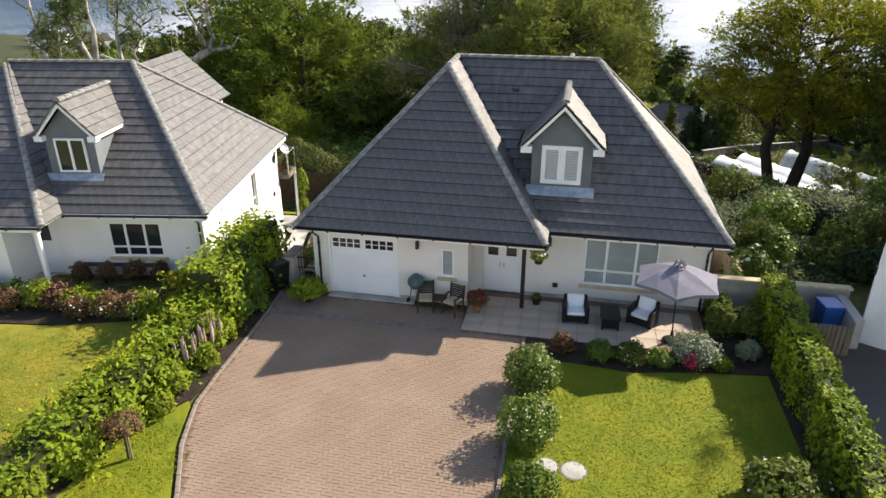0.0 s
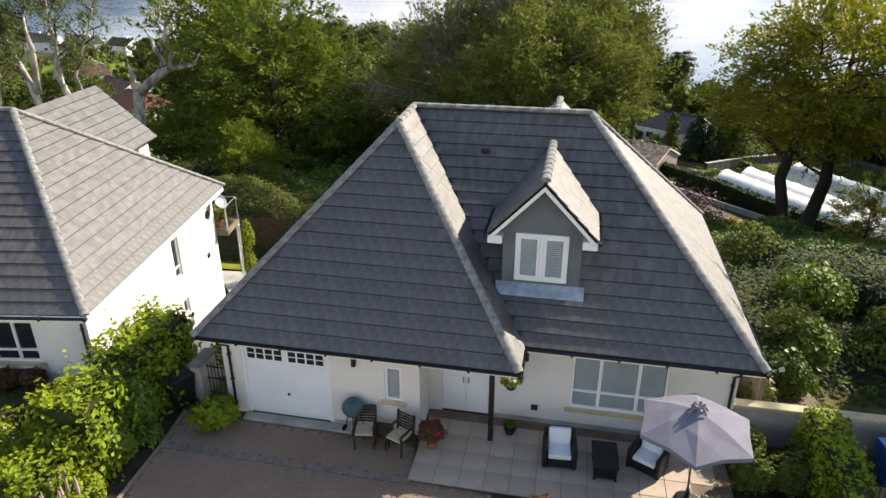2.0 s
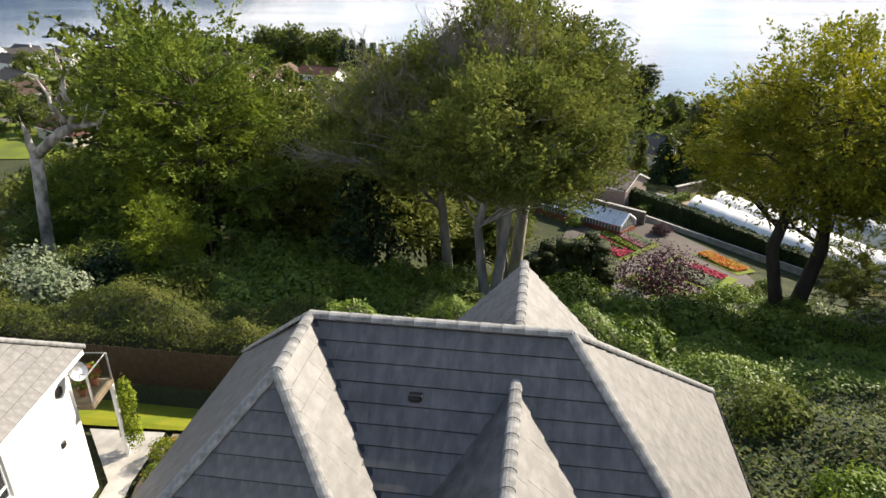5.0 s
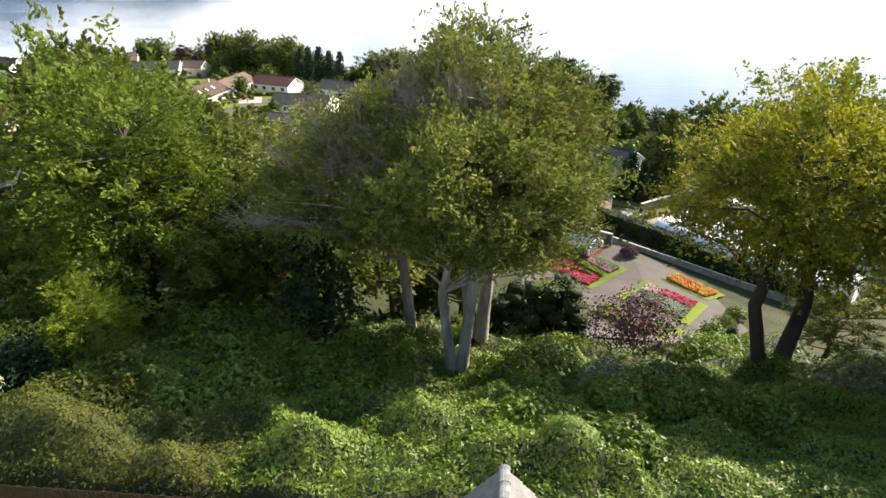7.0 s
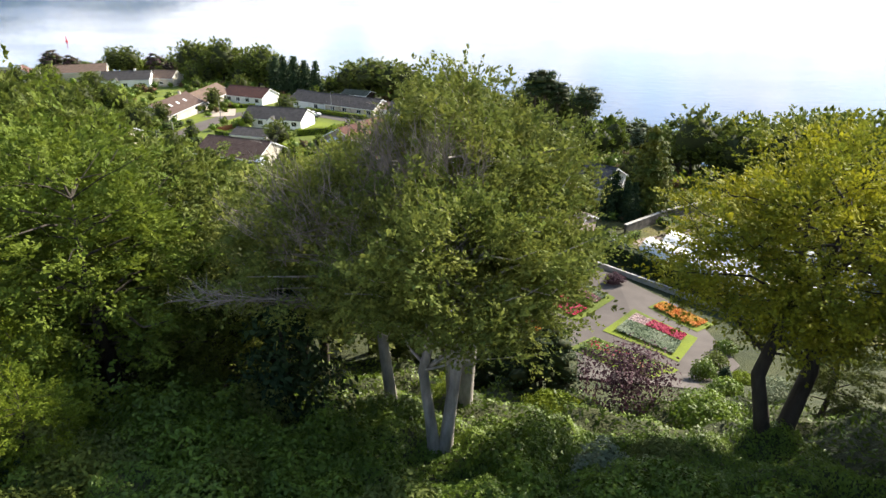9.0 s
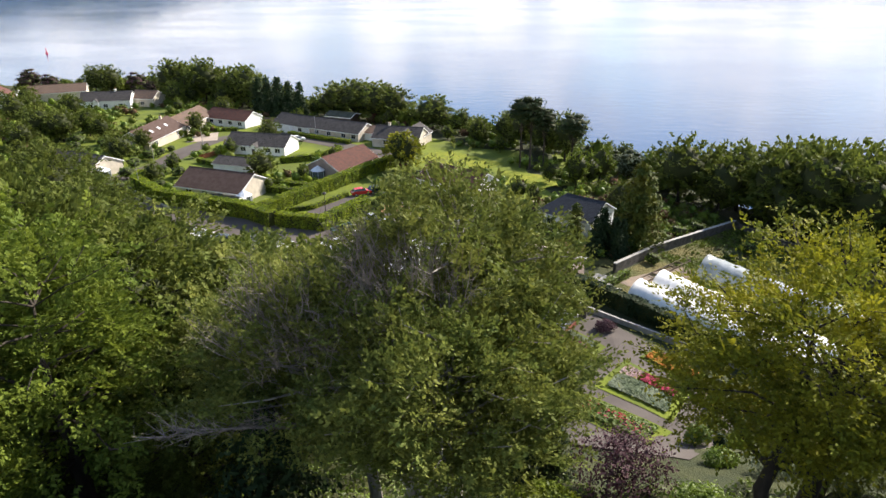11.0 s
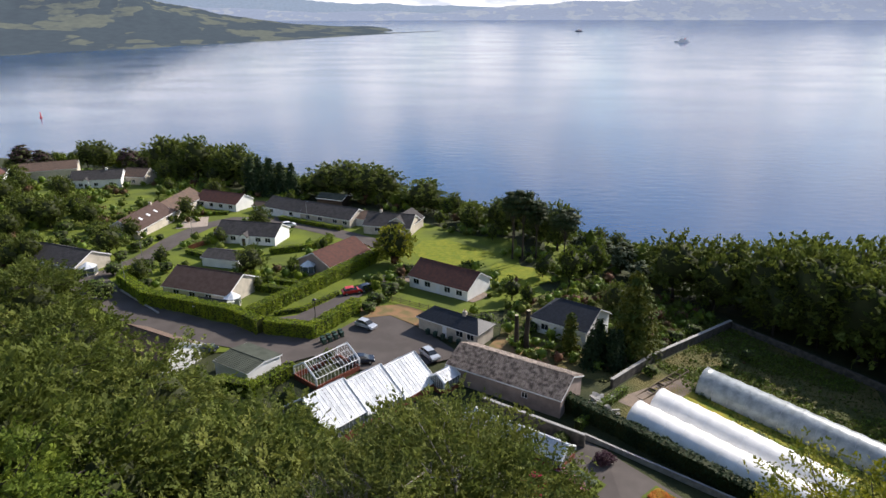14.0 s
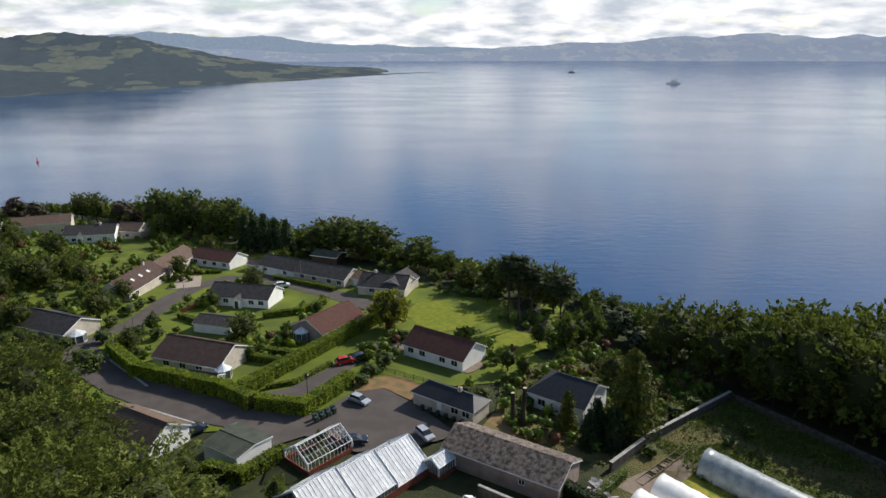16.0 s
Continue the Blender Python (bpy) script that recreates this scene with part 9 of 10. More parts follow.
bungalow(-47.3, 147.4, -16, 6, 3.4, "slate", "white_door", "small white summerhouse behind the hedge", eave=2.0, rise=0.9, wins=W(0.3, 0.7), name="summerhouse")
bungalow(7.4, 121.6, -32, 18.6, 7.6, "corrugated", "pinkwall", "long weathered barn with a ribbed sheet roof", eave=2.9, rise=1.8, wins=((0.7, 1.0, 1.2, 2.1, "w"),), name="barn")
ribs = Build()
for i in range(62):
    px = -9.4 + i * 0.305
    for s in (-1, 1):
        ribs.tube([(px, s * 4.18, 2.94), (px, s * 0.05, 4.82)], 0.085, 5, False)
barn = [o for o in scene.objects if o.name.startswith("barn")][0]
part("roof_ribs", ribs, "corrugated", barn, kind="stuff")

# ---- glasshouses and polytunnels ----
def glasshouse(x, y, ang, L, D, eave, rise, label, glazed=True, bays=1, brick=0.8, bar=0.75, drop=0.0):
    t = thing("greenhouse", label, "greenhouse", at=pose(x, y, ground(x, y) + 0.1, 0, 0, ang))
    hx, hy = L / 2, D / 2
    if brick:
        for s in (-1, 1):
            part("base_wall", Build().box((-hx, s * hy - 0.12, -0.5), (hx, s * hy + 0.12, brick)), "brick", t)
            part("base_wall", Build().box((s * hx - 0.12, -hy + 0.122, -0.5), (s * hx + 0.12, hy - 0.122, brick)), "brick", t)
    n = int(L / bar)
    for k in range(bays):
        xa, xb = -hx + L * k / bays, -hx + L * (k + 1) / bays
        dz = -drop * k
        bars = Build()
        m = max(2, n // bays)
        for i in range(m + 1):
            px = xa + (xb - xa) * i / m
            w = 0.17 if i in (0, m) else 0.04
            for s in (-1, 1):
                bars.tube([(px, s * hy, brick), (px, s * hy, eave + dz), (px, 0, eave + rise + dz)], w, 4, False)
        for s in (-1, 1):
            bars.tube([(xa, s * hy, eave + dz), (xb, s * hy, eave + dz)], 0.07, 4)
            for f in (0.33, 0.66):
                bars.tube([(xa, s * hy * (1 - f), eave + rise * f + dz + 0.03), (xb, s * hy * (1 - f), eave + rise * f + dz + 0.03)], 0.03, 4)
        bars.tube([(xa, 0, eave + rise + dz), (xb, 0, eave + rise + dz)], 0.09, 5)
        for px in (xa, xb):
            for q in np.linspace(-0.8, 0.8, 7):
                bars.tube([(px, q * hy, brick), (px, q * hy, eave + rise * (1 - abs(q)) + dz)], 0.03, 4, False)
        fr = part("frame", bars, "white", t, "white painted glazing bars")
        if glazed:
            for s in (-1, 1):
                for i in range(m):
                    a, c = xa + (xb - xa) * i / m + 0.03, xa + (xb - xa) * (i + 1) / m - 0.03
                    if glazed and i % 1 == 0:
                        q = [(a, s * hy, eave + dz), (c, s * hy, eave + dz), (c, 0, eave + rise + dz - 0.03), (a, 0, eave + rise + dz - 0.03)]
                        part("roof_pane", Build().slab(q if s < 0 else q[::-1], 0.012), "glasshouse", fr)
                part("side_glass", Build().box((xa + 0.05, s * hy - 0.01, brick), (xb - 0.05, s * hy + 0.01, eave + dz)), "conserv", fr)
            for px in (xa, xb):
                part("gable_glass", Build().add([(px, -hy, brick), (px, hy, brick), (px, hy, eave + dz), (px, 0, eave + rise + dz - 0.04), (px, -hy, eave + dz)], [(0, 1, 2, 3, 4)]), "conserv", fr)
    return t


glasshouse(-14.6, 116.4, 49, 21, 9.4, 2.5, 3.3, "long old glasshouse with whitewashed panes and brick base", True, 3, 0.9, 0.62, 0.75)
glasshouse(-21.6, 125.2, 49, 8.5, 5.6, 1.8, 1.8, "old greenhouse frame without its glass", False, 1, 0.6, 0.7)
glasshouse(-3.0, 121.6, 49, 3.6, 3.0, 1.8, 1.0, "small glazed porch beside the long glasshouse", True, 1, 0.5, 0.6)
glasshouse(6.6, 107.4, -35, 15, 4.0, 1.5, 1.3, "low span-roofed greenhouse with whitewashed glass", True, 1, 0.7, 0.5)


def polytunnel(a, b, r, h, skin, label, hoops, clear=False):
    a, b = Vector((*a, ground(*a) - 0.1)), Vector((*b, ground(*b) - 0.1))
    t = thing("polytunnel", label, "polytunnel", "polytunnels", Matrix.Translation(a))
    u = (b - a)
    s = u.cross(Vector((0, 0, 1))).normalized()
    n = hoops
    prof = [(math.cos(k) * r, math.sin(k) ** 0.85 * h) for k in np.linspace(0, math.pi, 15)]
    sk = Build()
    rows = []
    for i in range(n * 2 + 1):
        w = i / (n * 2)
        sag = 1.0 if i % 2 == 0 else 0.975
        rows.append([u * w + s * (px * sag) + Vector((0, 0, pz * sag)) for px, pz in prof])
    pts = [p for row in rows for p in row]
    sk.add(pts, [(i * 15 + k, i * 15 + k + 1, (i + 1) * 15 + k + 1, (i + 1) * 15 + k) for i in range(n * 2) for k in range(14)] + [tuple(range(15)), tuple(range(n * 30, n * 30 + 15))[::-1]])
    part("cover", sk, skin, t, smooth=True)
    for i in range(n + 1):
        part("hoop", Build().tube([u * (i / n) + s * px * 1.01 + Vector((0, 0, pz * 1.012)) for px, pz in prof], 0.035, 5), "steel" if clear else "white", t)
    for q in (-1, 1):
        part("base_rail", Build().tube([s * r * q * 1.02 + Vector((0, 0, 0.15)), u + s * r * q * 1.02 + Vector((0, 0, 0.15))], 0.06, 5), "green_bin", t)
    return t


polytunnel((23.8, 113.6), (42.0, 97.2), 3.0, 3.3, M["plastic_sheet"], "long white polythene growing tunnel", 10)
polytunnel((28.3, 117.9), (47.0, 100.6), 3.0, 3.3, M["plastic_sheet"], "long white polythene growing tunnel", 10)
polytunnel((38.0, 126.1), (59.5, 106.6), 3.1, 3.5, M["tunnel_clear"], "long cloudy clear polythene growing tunnel", 12, True)

# ---- walls, hedges and the park ----
def long_wall(path, height, width, material, label, cap="concrete"):
    t = thing("stone_wall", label, "wall")
    for a, b in zip(path, path[1:]):
        za, zb = ground(*a) - 0.3, ground(*b) - 0.3
        u = Vector((b[0] - a[0], b[1] - a[1], 0)).normalized()
        s = Vector((-u.y, u.x, 0)) * width / 2
        A, B = Vector((*a, za)), Vector((*b, zb))
        up = Vector((0, 0, height + 0.3))
        for nm, w, lo, hi, mt in (("wall", 1.0, Vector(), up, material), ("coping", 1.25, up + Vector((0, 0, 0.004)), up + Vector((0, 0, 0.12)), cap)):
            p = [A + s * w + lo, A - s * w + lo, B - s * w + lo, B + s * w + lo, A + s * w + hi, A - s * w + hi, B - s * w + hi, B + s * w + hi]
            part(nm, Build().add(p, [(0, 1, 2, 3), (7, 6, 5, 4), (0, 4, 5, 1), (1, 5, 6, 2), (2, 6, 7, 3), (3, 7, 4, 0)]), mt, t)


long_wall([(22.5, 122.5), (31.5, 132.6), (52.5, 152)], 1.45, 0.45, "stone", "old rubble stone wall of the kitchen garden")
long_wall([(52.7, 151.6), (62, 142), (71, 132.5), (82, 121)], 1.1, 0.45, "stone", "old rubble stone wall of the kitchen garden", "stone")
long_wall([(2.5, 115.5), (15.5, 106.6)], 1.9, 0.35, "stone", "rubble wall behind the low greenhouse")
long_wall([(15.8, 108.6), (31, 98.9), (38, 94)], 0.7, 0.25, "concrete", "low pale wall along the park")
long_wall([(-70.8, 158.5), (-57.8, 146.8)], 0.3, 0.3, "concrete", "low pale kerb wall by the lane")
long_wall([(-57, 139.5), (-44, 133.6)], 0.5, 0.3, "concrete", "low pale garden wall by the lane")
hedge("hedge", "tall dark clipped hedge beside the polytunnels", [(13.5, 116.6), (22, 108.9), (33, 99.3), (40, 93)], 1.6, 2.6, "conifer", 26, 0.22, 5, ground, 0.08)
hedge("hedge", "clipped green boundary hedge round the gardens", [(-72.5, 166), (-71.4, 161.3), (-62.2, 151.8), (-42.6, 144.0), (-36.5, 139.5)], 2.1, 2.9, "hedge_leaf", 46, 0.16, 6, ground, 0.06)
hedge("hedge", "long clipped green hedge beside the lawn strip", [(-39.0, 144.5), (-31.6, 158), (-23.4, 173.5), (-19, 181)], 2.1, 2.7, "hedge_leaf", 46, 0.16, 7, ground, 0.06)
hedge("hedge", "broad clipped green hedge by the car park", [(-34.4, 139.3), (-26.6, 137.6), (-20.6, 148.2)], 2.0, 2.7, "hedge_leaf", 46, 0.16, 8, ground, 0.06)
hedge("hedge", "clipped hedge between two gardens", [(-62, 168), (-47, 164), (-34.5, 160.5)], 1.5, 1.8, "hedge_leaf", 36, 0.16, 9, ground)
hedge("hedge", "clipped hedge between two gardens", [(-44, 160), (-36, 157.5)], 1.6, 1.5, "hedge_leaf", 36, 0.16, 10, ground)
hedge("hedge", "clipped hedge beside the white bungalow", [(-46, 184), (-38, 187.5), (-34, 194)], 1.5, 1.6, "hedge_leaf", 36, 0.16, 11, ground)
hedge("hedge", "clipped hedge along the road", [(-66.5, 184), (-61, 180.5), (-53, 178)], 1.3, 1.2, "hedge_leaf", 36, 0.16, 12, ground)
hedge("hedge", "clipped hedge in front of the long bungalow", [(-81.5, 231), (-76, 222), (-70, 222.5)], 1.2, 1.1, "hedge_leaf", 36, 0.16, 13, ground)
hedge("hedge", "clipped hedge in front of the grey bungalows", [(-52, 216.5), (-40, 209.5), (-33, 205.5)], 1.4, 1.2, "hedge_leaf", 36, 0.16, 14, ground)
hedge("hedge", "clipped hedge at the road corner", [(-104, 155), (-88, 152.5), (-80, 151)], 1.6, 1.4, "hedge_leaf", 36, 0.16, 15, ground)
hedge("hedge", "yellow-green clipped hedge by the garage", [(-37, 120.5), (-31.5, 118.8), (-27.6, 124.5)], 1.8, 2.0, "lime", 28, 0.19, 16, ground)
hedge("hedge", "low clipped hedge beside the drive", [(-35.4, 146.6), (-30.5, 148.6), (-25.5, 157)], 0.9, 0.9, "hedge_leaf", 24, 0.17, 17, ground)
hedge("hedge", "clipped hedge by the barn", [(15.5, 111), (20, 116.5), (24, 121)], 1.0, 1.2, "ivy", 26, 0.18, 18, ground)
rail = thing("rail_fence", "weathered timber rail fence above the car park", "fence")
for i in range(8):
    w = i / 7
    x, y = -14 + 13 * w, 153.5 - 7.5 * w
    part("post", Build().box((x - 0.06, y - 0.06, ground(x, y) - 0.2), (x + 0.06, y + 0.06, ground(x, y) + 1.3), 0.01), "timber", rail)
for z in (0.35, 0.7, 1.05):
    part("rail", Build().tube([(-14, 153.4, ground(-14, 153.4) + z), (-1, 145.9, ground(-1, 145.9) + z)], 0.06, 4), "timber", rail)
gr = thing("garden_fence", "orange-brown timber fence beside the white bungalow", "fence")
for i in range(24):
    w = i / 23
    x, y = -67.5 + 4.6 * w, 187 + 9.5 * w
    part("board", Build().box((x - 0.2, y - 0.03, ground(x, y) - 0.1), (x + 0.2, y + 0.03, ground(x, y) + 1.2), 0.01), "pot", gr)

# the park with its flower beds
patch("park_path", "grey asphalt park paths between flower beds", [(2, 92), (8, 79), (19, 74.5), (27, 84), (26, 98), (16, 108), (5, 106)], "asphalt", 0.06, "path", 3)


def bed(name_label, poly, groups, seed):
    cx, cy = sum(p[0] for p in poly) / len(poly), sum(p[1] for p in poly) / len(poly)
    patch("lawn_bed", "bright mown grass edging a flower bed", poly, "far_grass", 0.12, "lawn", 3)
    rg = np.random.default_rng(seed)
    for k, (shape, mt, n, label, h) in enumerate(groups):
        P = []
        xs_, ys_ = [p[0] for p in shape], [p[1] for p in shape]
        while len(P) < n:
            x, y = rg.uniform(min(xs_), max(xs_)), rg.uniform(min(ys_), max(ys_))
            if inside(x, y, shape):
                P.append((x, y, ground(x, y) + 0.15 + h * rg.uniform(0.5, 1.0)))
        v, q = leaves(rg, np.array(P), np.tile((0, 0, 1.0), (n, 1)), 0.13, 0.5, 0.4, 0.8)
        ob = part("flowers", fast_mesh("flowers", v, q, M[mt]))
        tagged(ob, label, "flowers", kind="stuff")


def shrink(poly, s, dx=0.0, dy=0.0):
    cx, cy = sum(p[0] for p in poly) / len(poly), sum(p[1] for p in poly) / len(poly)
    return [(cx + (x - cx) * s + dx, cy + (y - cy) * s + dy) for x, y in poly]


b1 = [(5.0, 99.5), (11.0, 92.6), (16.8, 99.2), (11.5, 105.6)]
b2 = [(13.6, 90.2), (20.4, 83.4), (24.5, 90.2), (18.6, 96.6)]
b3 = [(9.2, 85.6), (16.5, 78.2), (19.9, 81.6), (12.4, 88.6)]
b4 = [(3.2, 91.2), (7.6, 86.6), (10.0, 89.6), (5.6, 94.2)]
bed("", b1, [([(6.2, 99.2), (10.8, 93.8), (12.6, 95.8), (8.4, 101.6)], "petals_red", 3000, "dense bed of red flowers", 0.3), ([(7.4, 99.6), (8.2, 99.0), (11.6, 96.4), (11.2, 97.4)], "lime", 700, "yellow-green stripe of edging plants", 0.45),
             ([(9.0, 101.8), (12.9, 96.3), (13.5, 97.0), (9.8, 102.6)], "lime", 900, "yellow-green edging plants", 0.4), ([(10.2, 102.8), (13.9, 97.6), (14.8, 98.5), (11.0, 103.6)], "petals_pink", 700, "mixed pink and white flowers", 0.3),
             ([(10.4, 103.0), (14.2, 98.0), (15.8, 99.3), (11.6, 104.6)], "silver_leaf", 1500, "grey-green bedding plants", 0.3)], 3)
bed("", b2, [([(15.0, 90.2), (20.2, 85.0), (22.0, 88.2), (17.0, 93.0)], "silver_leaf", 3600, "silvery bedding plants", 0.3), ([(18.9, 91.8), (22.0, 88.6), (23.2, 90.2), (20.2, 93.4)], "petals_red", 1700, "dense bed of crimson flowers", 0.35),
             ([(17.0, 93.2), (18.8, 91.9), (20.1, 93.5), (18.6, 95.2)], "petals_pale", 500, "thin pale pink bedding", 0.2)], 4)
bed("", b3, [([(10.2, 85.6), (16.3, 79.6), (18.6, 81.7), (12.4, 87.6)], "laurel", 2600, "green bedding plants", 0.45), ([(10.8, 86.0), (16.3, 80.4), (17.6, 81.6), (12.2, 86.9)], "petals_red", 260, "scattered red flowers", 0.5)], 5)
bed("", b4, [(shrink(b4, 0.75), "petals_orange", 1400, "mixed orange flowers", 0.3)], 6)
bed("", [(20.5, 97.5), (25.0, 92.0), (28.0, 95.0), (23.0, 100.0)], [([(21.2, 97.5), (25.0, 93.0), (27.2, 95.1), (23.0, 99.2)], "petals_orange", 1800, "bed of orange and yellow flowers", 0.35)], 7)
for i, (x, y, r, h, lf) in enumerate(((17.4, 103.5, 1.5, 1.5, "purple"), (21.5, 79.5, 1.4, 2.6, "ivy"), (23.5, 82, 1.6, 2.4, "oak"), (22.8, 77.5, 0.7, 2.2, "conifer"), (25.5, 79.8, 1.5, 1.2, "lime"), (21.5, 74, 1.6, 1.4, "ivy"), (26.5, 87, 1.4, 1.5, "ivy"), (5.5, 104.5, 1.3, 1.6, "ivy"), (12.5, 107.5, 1.3, 1.6, "birch_leaf"), (25, 72, 2.2, 2.2, "silver_leaf"))):
    z = ground(x, y)
    shrub("shrub", {"purple": "rounded purple-leaved bush in the park", "conifer": "small clipped conical yew in the park", "lime": "low yellow-green shrub in the park"}.get(lf, "rounded green shrub in the park"), [(x, y, z, r * 0.8, r * 0.8, h), (x + 0.4 * r, y + 0.2, z, r * 0.6, r * 0.6, h * 0.8), (x - 0.35 * r, y - 0.2, z, r * 0.6, r * 0.6, h * 0.85)], 1300, 0.13, lf, 300 + i)
# ---- vehicles, bins and lamp ----
def car(x, y, ang, paint, label, dz=0.2):
    t = thing("car", label, "car", "parked cars", pose(x, y, ground(x, y) + dz, 0, 0, ang))
    side = [(-2.05, 0.35), (-2.1, 0.75), (-1.9, 0.92), (-1.0, 0.98), (0.0, 0.97), (1.2, 0.92), (1.95, 0.80), (2.1, 0.6), (2.08, 0.35)]
    n = len(side)
    pts = [(px, s * (0.86 if 0.3 < pz < 0.8 else 0.80), pz) for s in (-1, 1) for px, pz in side]
    body = part("body", Build().add(pts, [tuple(range(n)), tuple(range(n, 2 * n))[::-1]] + [(i, n + i, n + (i + 1) % n, (i + 1) % n) for i in range(n)]), paint, t)
    cab = [(-1.75, 0.93), (-1.35, 1.40), (-0.2, 1.46), (0.45, 1.38), (1.15, 0.92)]
    part("window_band", Build().add([(px, s * (0.76 if pz < 1 else 0.60), pz) for s in (-1, 1) for px, pz in cab], [(0, 1, 2, 3, 4), (9, 8, 7, 6, 5)] + [(i, 5 + i, 5 + i + 1, i + 1) for i in range(4)]), "pane", t)
    part("car_roof", Build().add([(-1.38, -0.62, 1.41), (-0.2, -0.62, 1.475), (0.42, -0.62, 1.40), (-1.38, 0.62, 1.41), (-0.2, 0.62, 1.475), (0.42, 0.62, 1.40)], [(0, 1, 4, 3), (1, 2, 5, 4)]), paint, t)
    for px in (-1.3, 1.3):
        for s in (-1, 1):
            wh = part("wheel", setattr_points(Build().lathe([(0.05, -0.1), (0.31, -0.1), (0.31, 0.1), (0.05, 0.1)], 14), pose(px, s * 0.76, 0.31, 90, 0, 0)), "rubber", t)
            part("rim", setattr_points(Build().lathe([(0.02, -0.01), (0.19, -0.01), (0.19, 0.01), (0.0, 0.01)], 12), pose(px, s * 0.87, 0.31, 90, 0, 0)), "steel", wh)
    for s in (-1, 1):
        part("headlight", Build().box((1.98, s * 0.62 - 0.14, 0.62), (2.09, s * 0.62 + 0.14, 0.74), 0.02), "cushion", t)
        part("tail_light", Build().box((-2.11, s * 0.65 - 0.1, 0.65), (-2.02, s * 0.65 + 0.1, 0.85), 0.02), "red_paint", t)
    return t


car(-17.6, 141.4, -35, "silver_paint", "silver hatchback parked by the bins")
car(-22.6, 157.6, 25, "red_paint", "red hatchback on the drive")
car(-19.6, 159.4, 35, "dark_paint", "dark hatchback on the drive")
car(-5.6, 130.4, -55, "silver_paint", "silver-grey hatchback beside the glasshouse")
car(-16.6, 128.4, 10, "dark_paint", "dark car beside the glasshouse")
car(-43.2, 131.2, 50, "dark_paint", "dark blue car by the cottage")
car(-48.0, 208.4, 20, "white_paint", "white hatchback on the road")
for i in range(8):
    bin_(pose(-24.4 + 0.85 * (i % 4) + 0.5 * (i // 4), 135.6 + 0.95 * (i % 4) - 1.0 * (i // 4), ground(-23, 136) + 0.2, 0, 0, -40), "green_bin", "dark green wheeled bin in the car park")
for i in range(6):
    bin_(pose(-6.3 + 1.35 * i, 138.6 - 0.95 * i, ground(-3, 137) + 0.2, 0, 0, -35), "green_bin", "dark green wheeled bin beside the outbuilding")
lp = thing("street_lamp", "black street lamp post with a round head", "street lamp", at=pose(-26.4, 140.2, ground(-26.4, 140.2)))
part("post", Build().tube([(0, 0, -0.3), (0, 0, 3), (0, 0, 5.8)], [0.09, 0.07, 0.05], 8), "black", lp)
part("lamp_head", Build().lathe([(0.05, 5.8), (0.4, 5.95), (0.42, 6.1), (0.15, 6.3), (0.0, 6.3)], 12), "black", lp)
for x, y in ((-69.5, 158.5), (-74, 176), (-43.5, 212), (-69.6, 195)):
    tp = thing("utility_pole", "grey slender street lighting pole", "pole", "street poles", pose(x, y, ground(x, y)))
    part("pole", Build().tube([(0, 0, -0.3), (0, 0, 6.5)], [0.09, 0.05], 6), "steel", tp)
    part("arm", Build().tube([(0, 0, 6.5), (0.9, 0, 6.7)], 0.04, 5), "steel", tp)

# ---- trees and shrubs of the terrace and the shore ----
far_round = bough_tree("broadleaf_tree", "rounded green broadleaf tree among the gardens", 51, "syc", "bark_dark", [(0, 0, 0.1, 0, 2.2, 0.22)], (0, 0, 5.4), (4.0, 4.0, 4.4, 4.4), 60, 7, 6, 0.3, 0.3, 0.9, 8, 0.18, 0.2, 0.9, None, "garden trees", 0.7)
far_dark = bough_tree("broadleaf_tree", "dark green broadleaf tree near the shore", 52, "oak", "bark_dark", [(0, 0, 0.2, 0, 3.0, 0.28)], (0, 0, 6.9), (5.2, 5.2, 5.8, 5.6), 76, 7, 6, 0.36, 0.3, 1.1, 10, 0.2, 0.2, 1.1, None, "shore trees", 0.7)
far_pale = make_tree("willow_tree", "grey-green willow among the shore trees", 53, 9, 4.0, 0.8, "silver_leaf", "bark_dark", 34, 34, 0.28, 1, 0.22, 8, "shore trees", 0.7, 0.25)
far_bush = make_tree("garden_shrub", "leafy garden shrub by the bungalows", 54, 2.6, 1.6, 0.2, "laurel", "bark_dark", 12, 22, 0.17, 1, 0.07, 5, "garden shrubs", 0.7, 0.2, category="shrub")
far_gold = bough_tree("golden_tree", "rounded golden-green tree beside the lawn", 55, "beech_gold", "bark_dark", [(0, 0, 0.1, 0, 1.8, 0.26)], (0, 0, 5.0), (4.6, 4.6, 4.6, 4.4), 80, 9, 8, 0.26, 0.35, 1.0, 8, 0.1, 0.2, 0.8, None, "garden trees", 0.7)
far_purple = make_tree("copper_beech", "dark purple copper beech near the shore", 56, 12, 5, 1.2, "purple", "bark_dark", 36, 34, 0.3, 1, 0.3, 8, "shore trees", 0.6)
far_con = make_conifer("conifer_tree", "golden-green conifer by the stone wall", 6, 14, 3.6, "conifer_gold", 12, 0.34, 0.12, True)
far_cyp = make_conifer("cypress_tree", "dark dense cypress near the barn", 7, 8, 1.9, "conifer", 12, 0.26, 0.0, True)
far_cyp_gold = make_conifer("cypress_tree", "golden dense cypress near the barn", 8, 8.5, 1.9, "conifer_gold", 12, 0.26, 0.0, True)
pine = make_tree("pine_tree", "tall bare-stemmed pine with a flat dark crown", 57, 15.5, 3.4, 9.5, "conifer", "bark_dark", 24, 60, 0.22, 1, 0.24, 14, "shore pines", 0.4, 0.3)
placed = {}


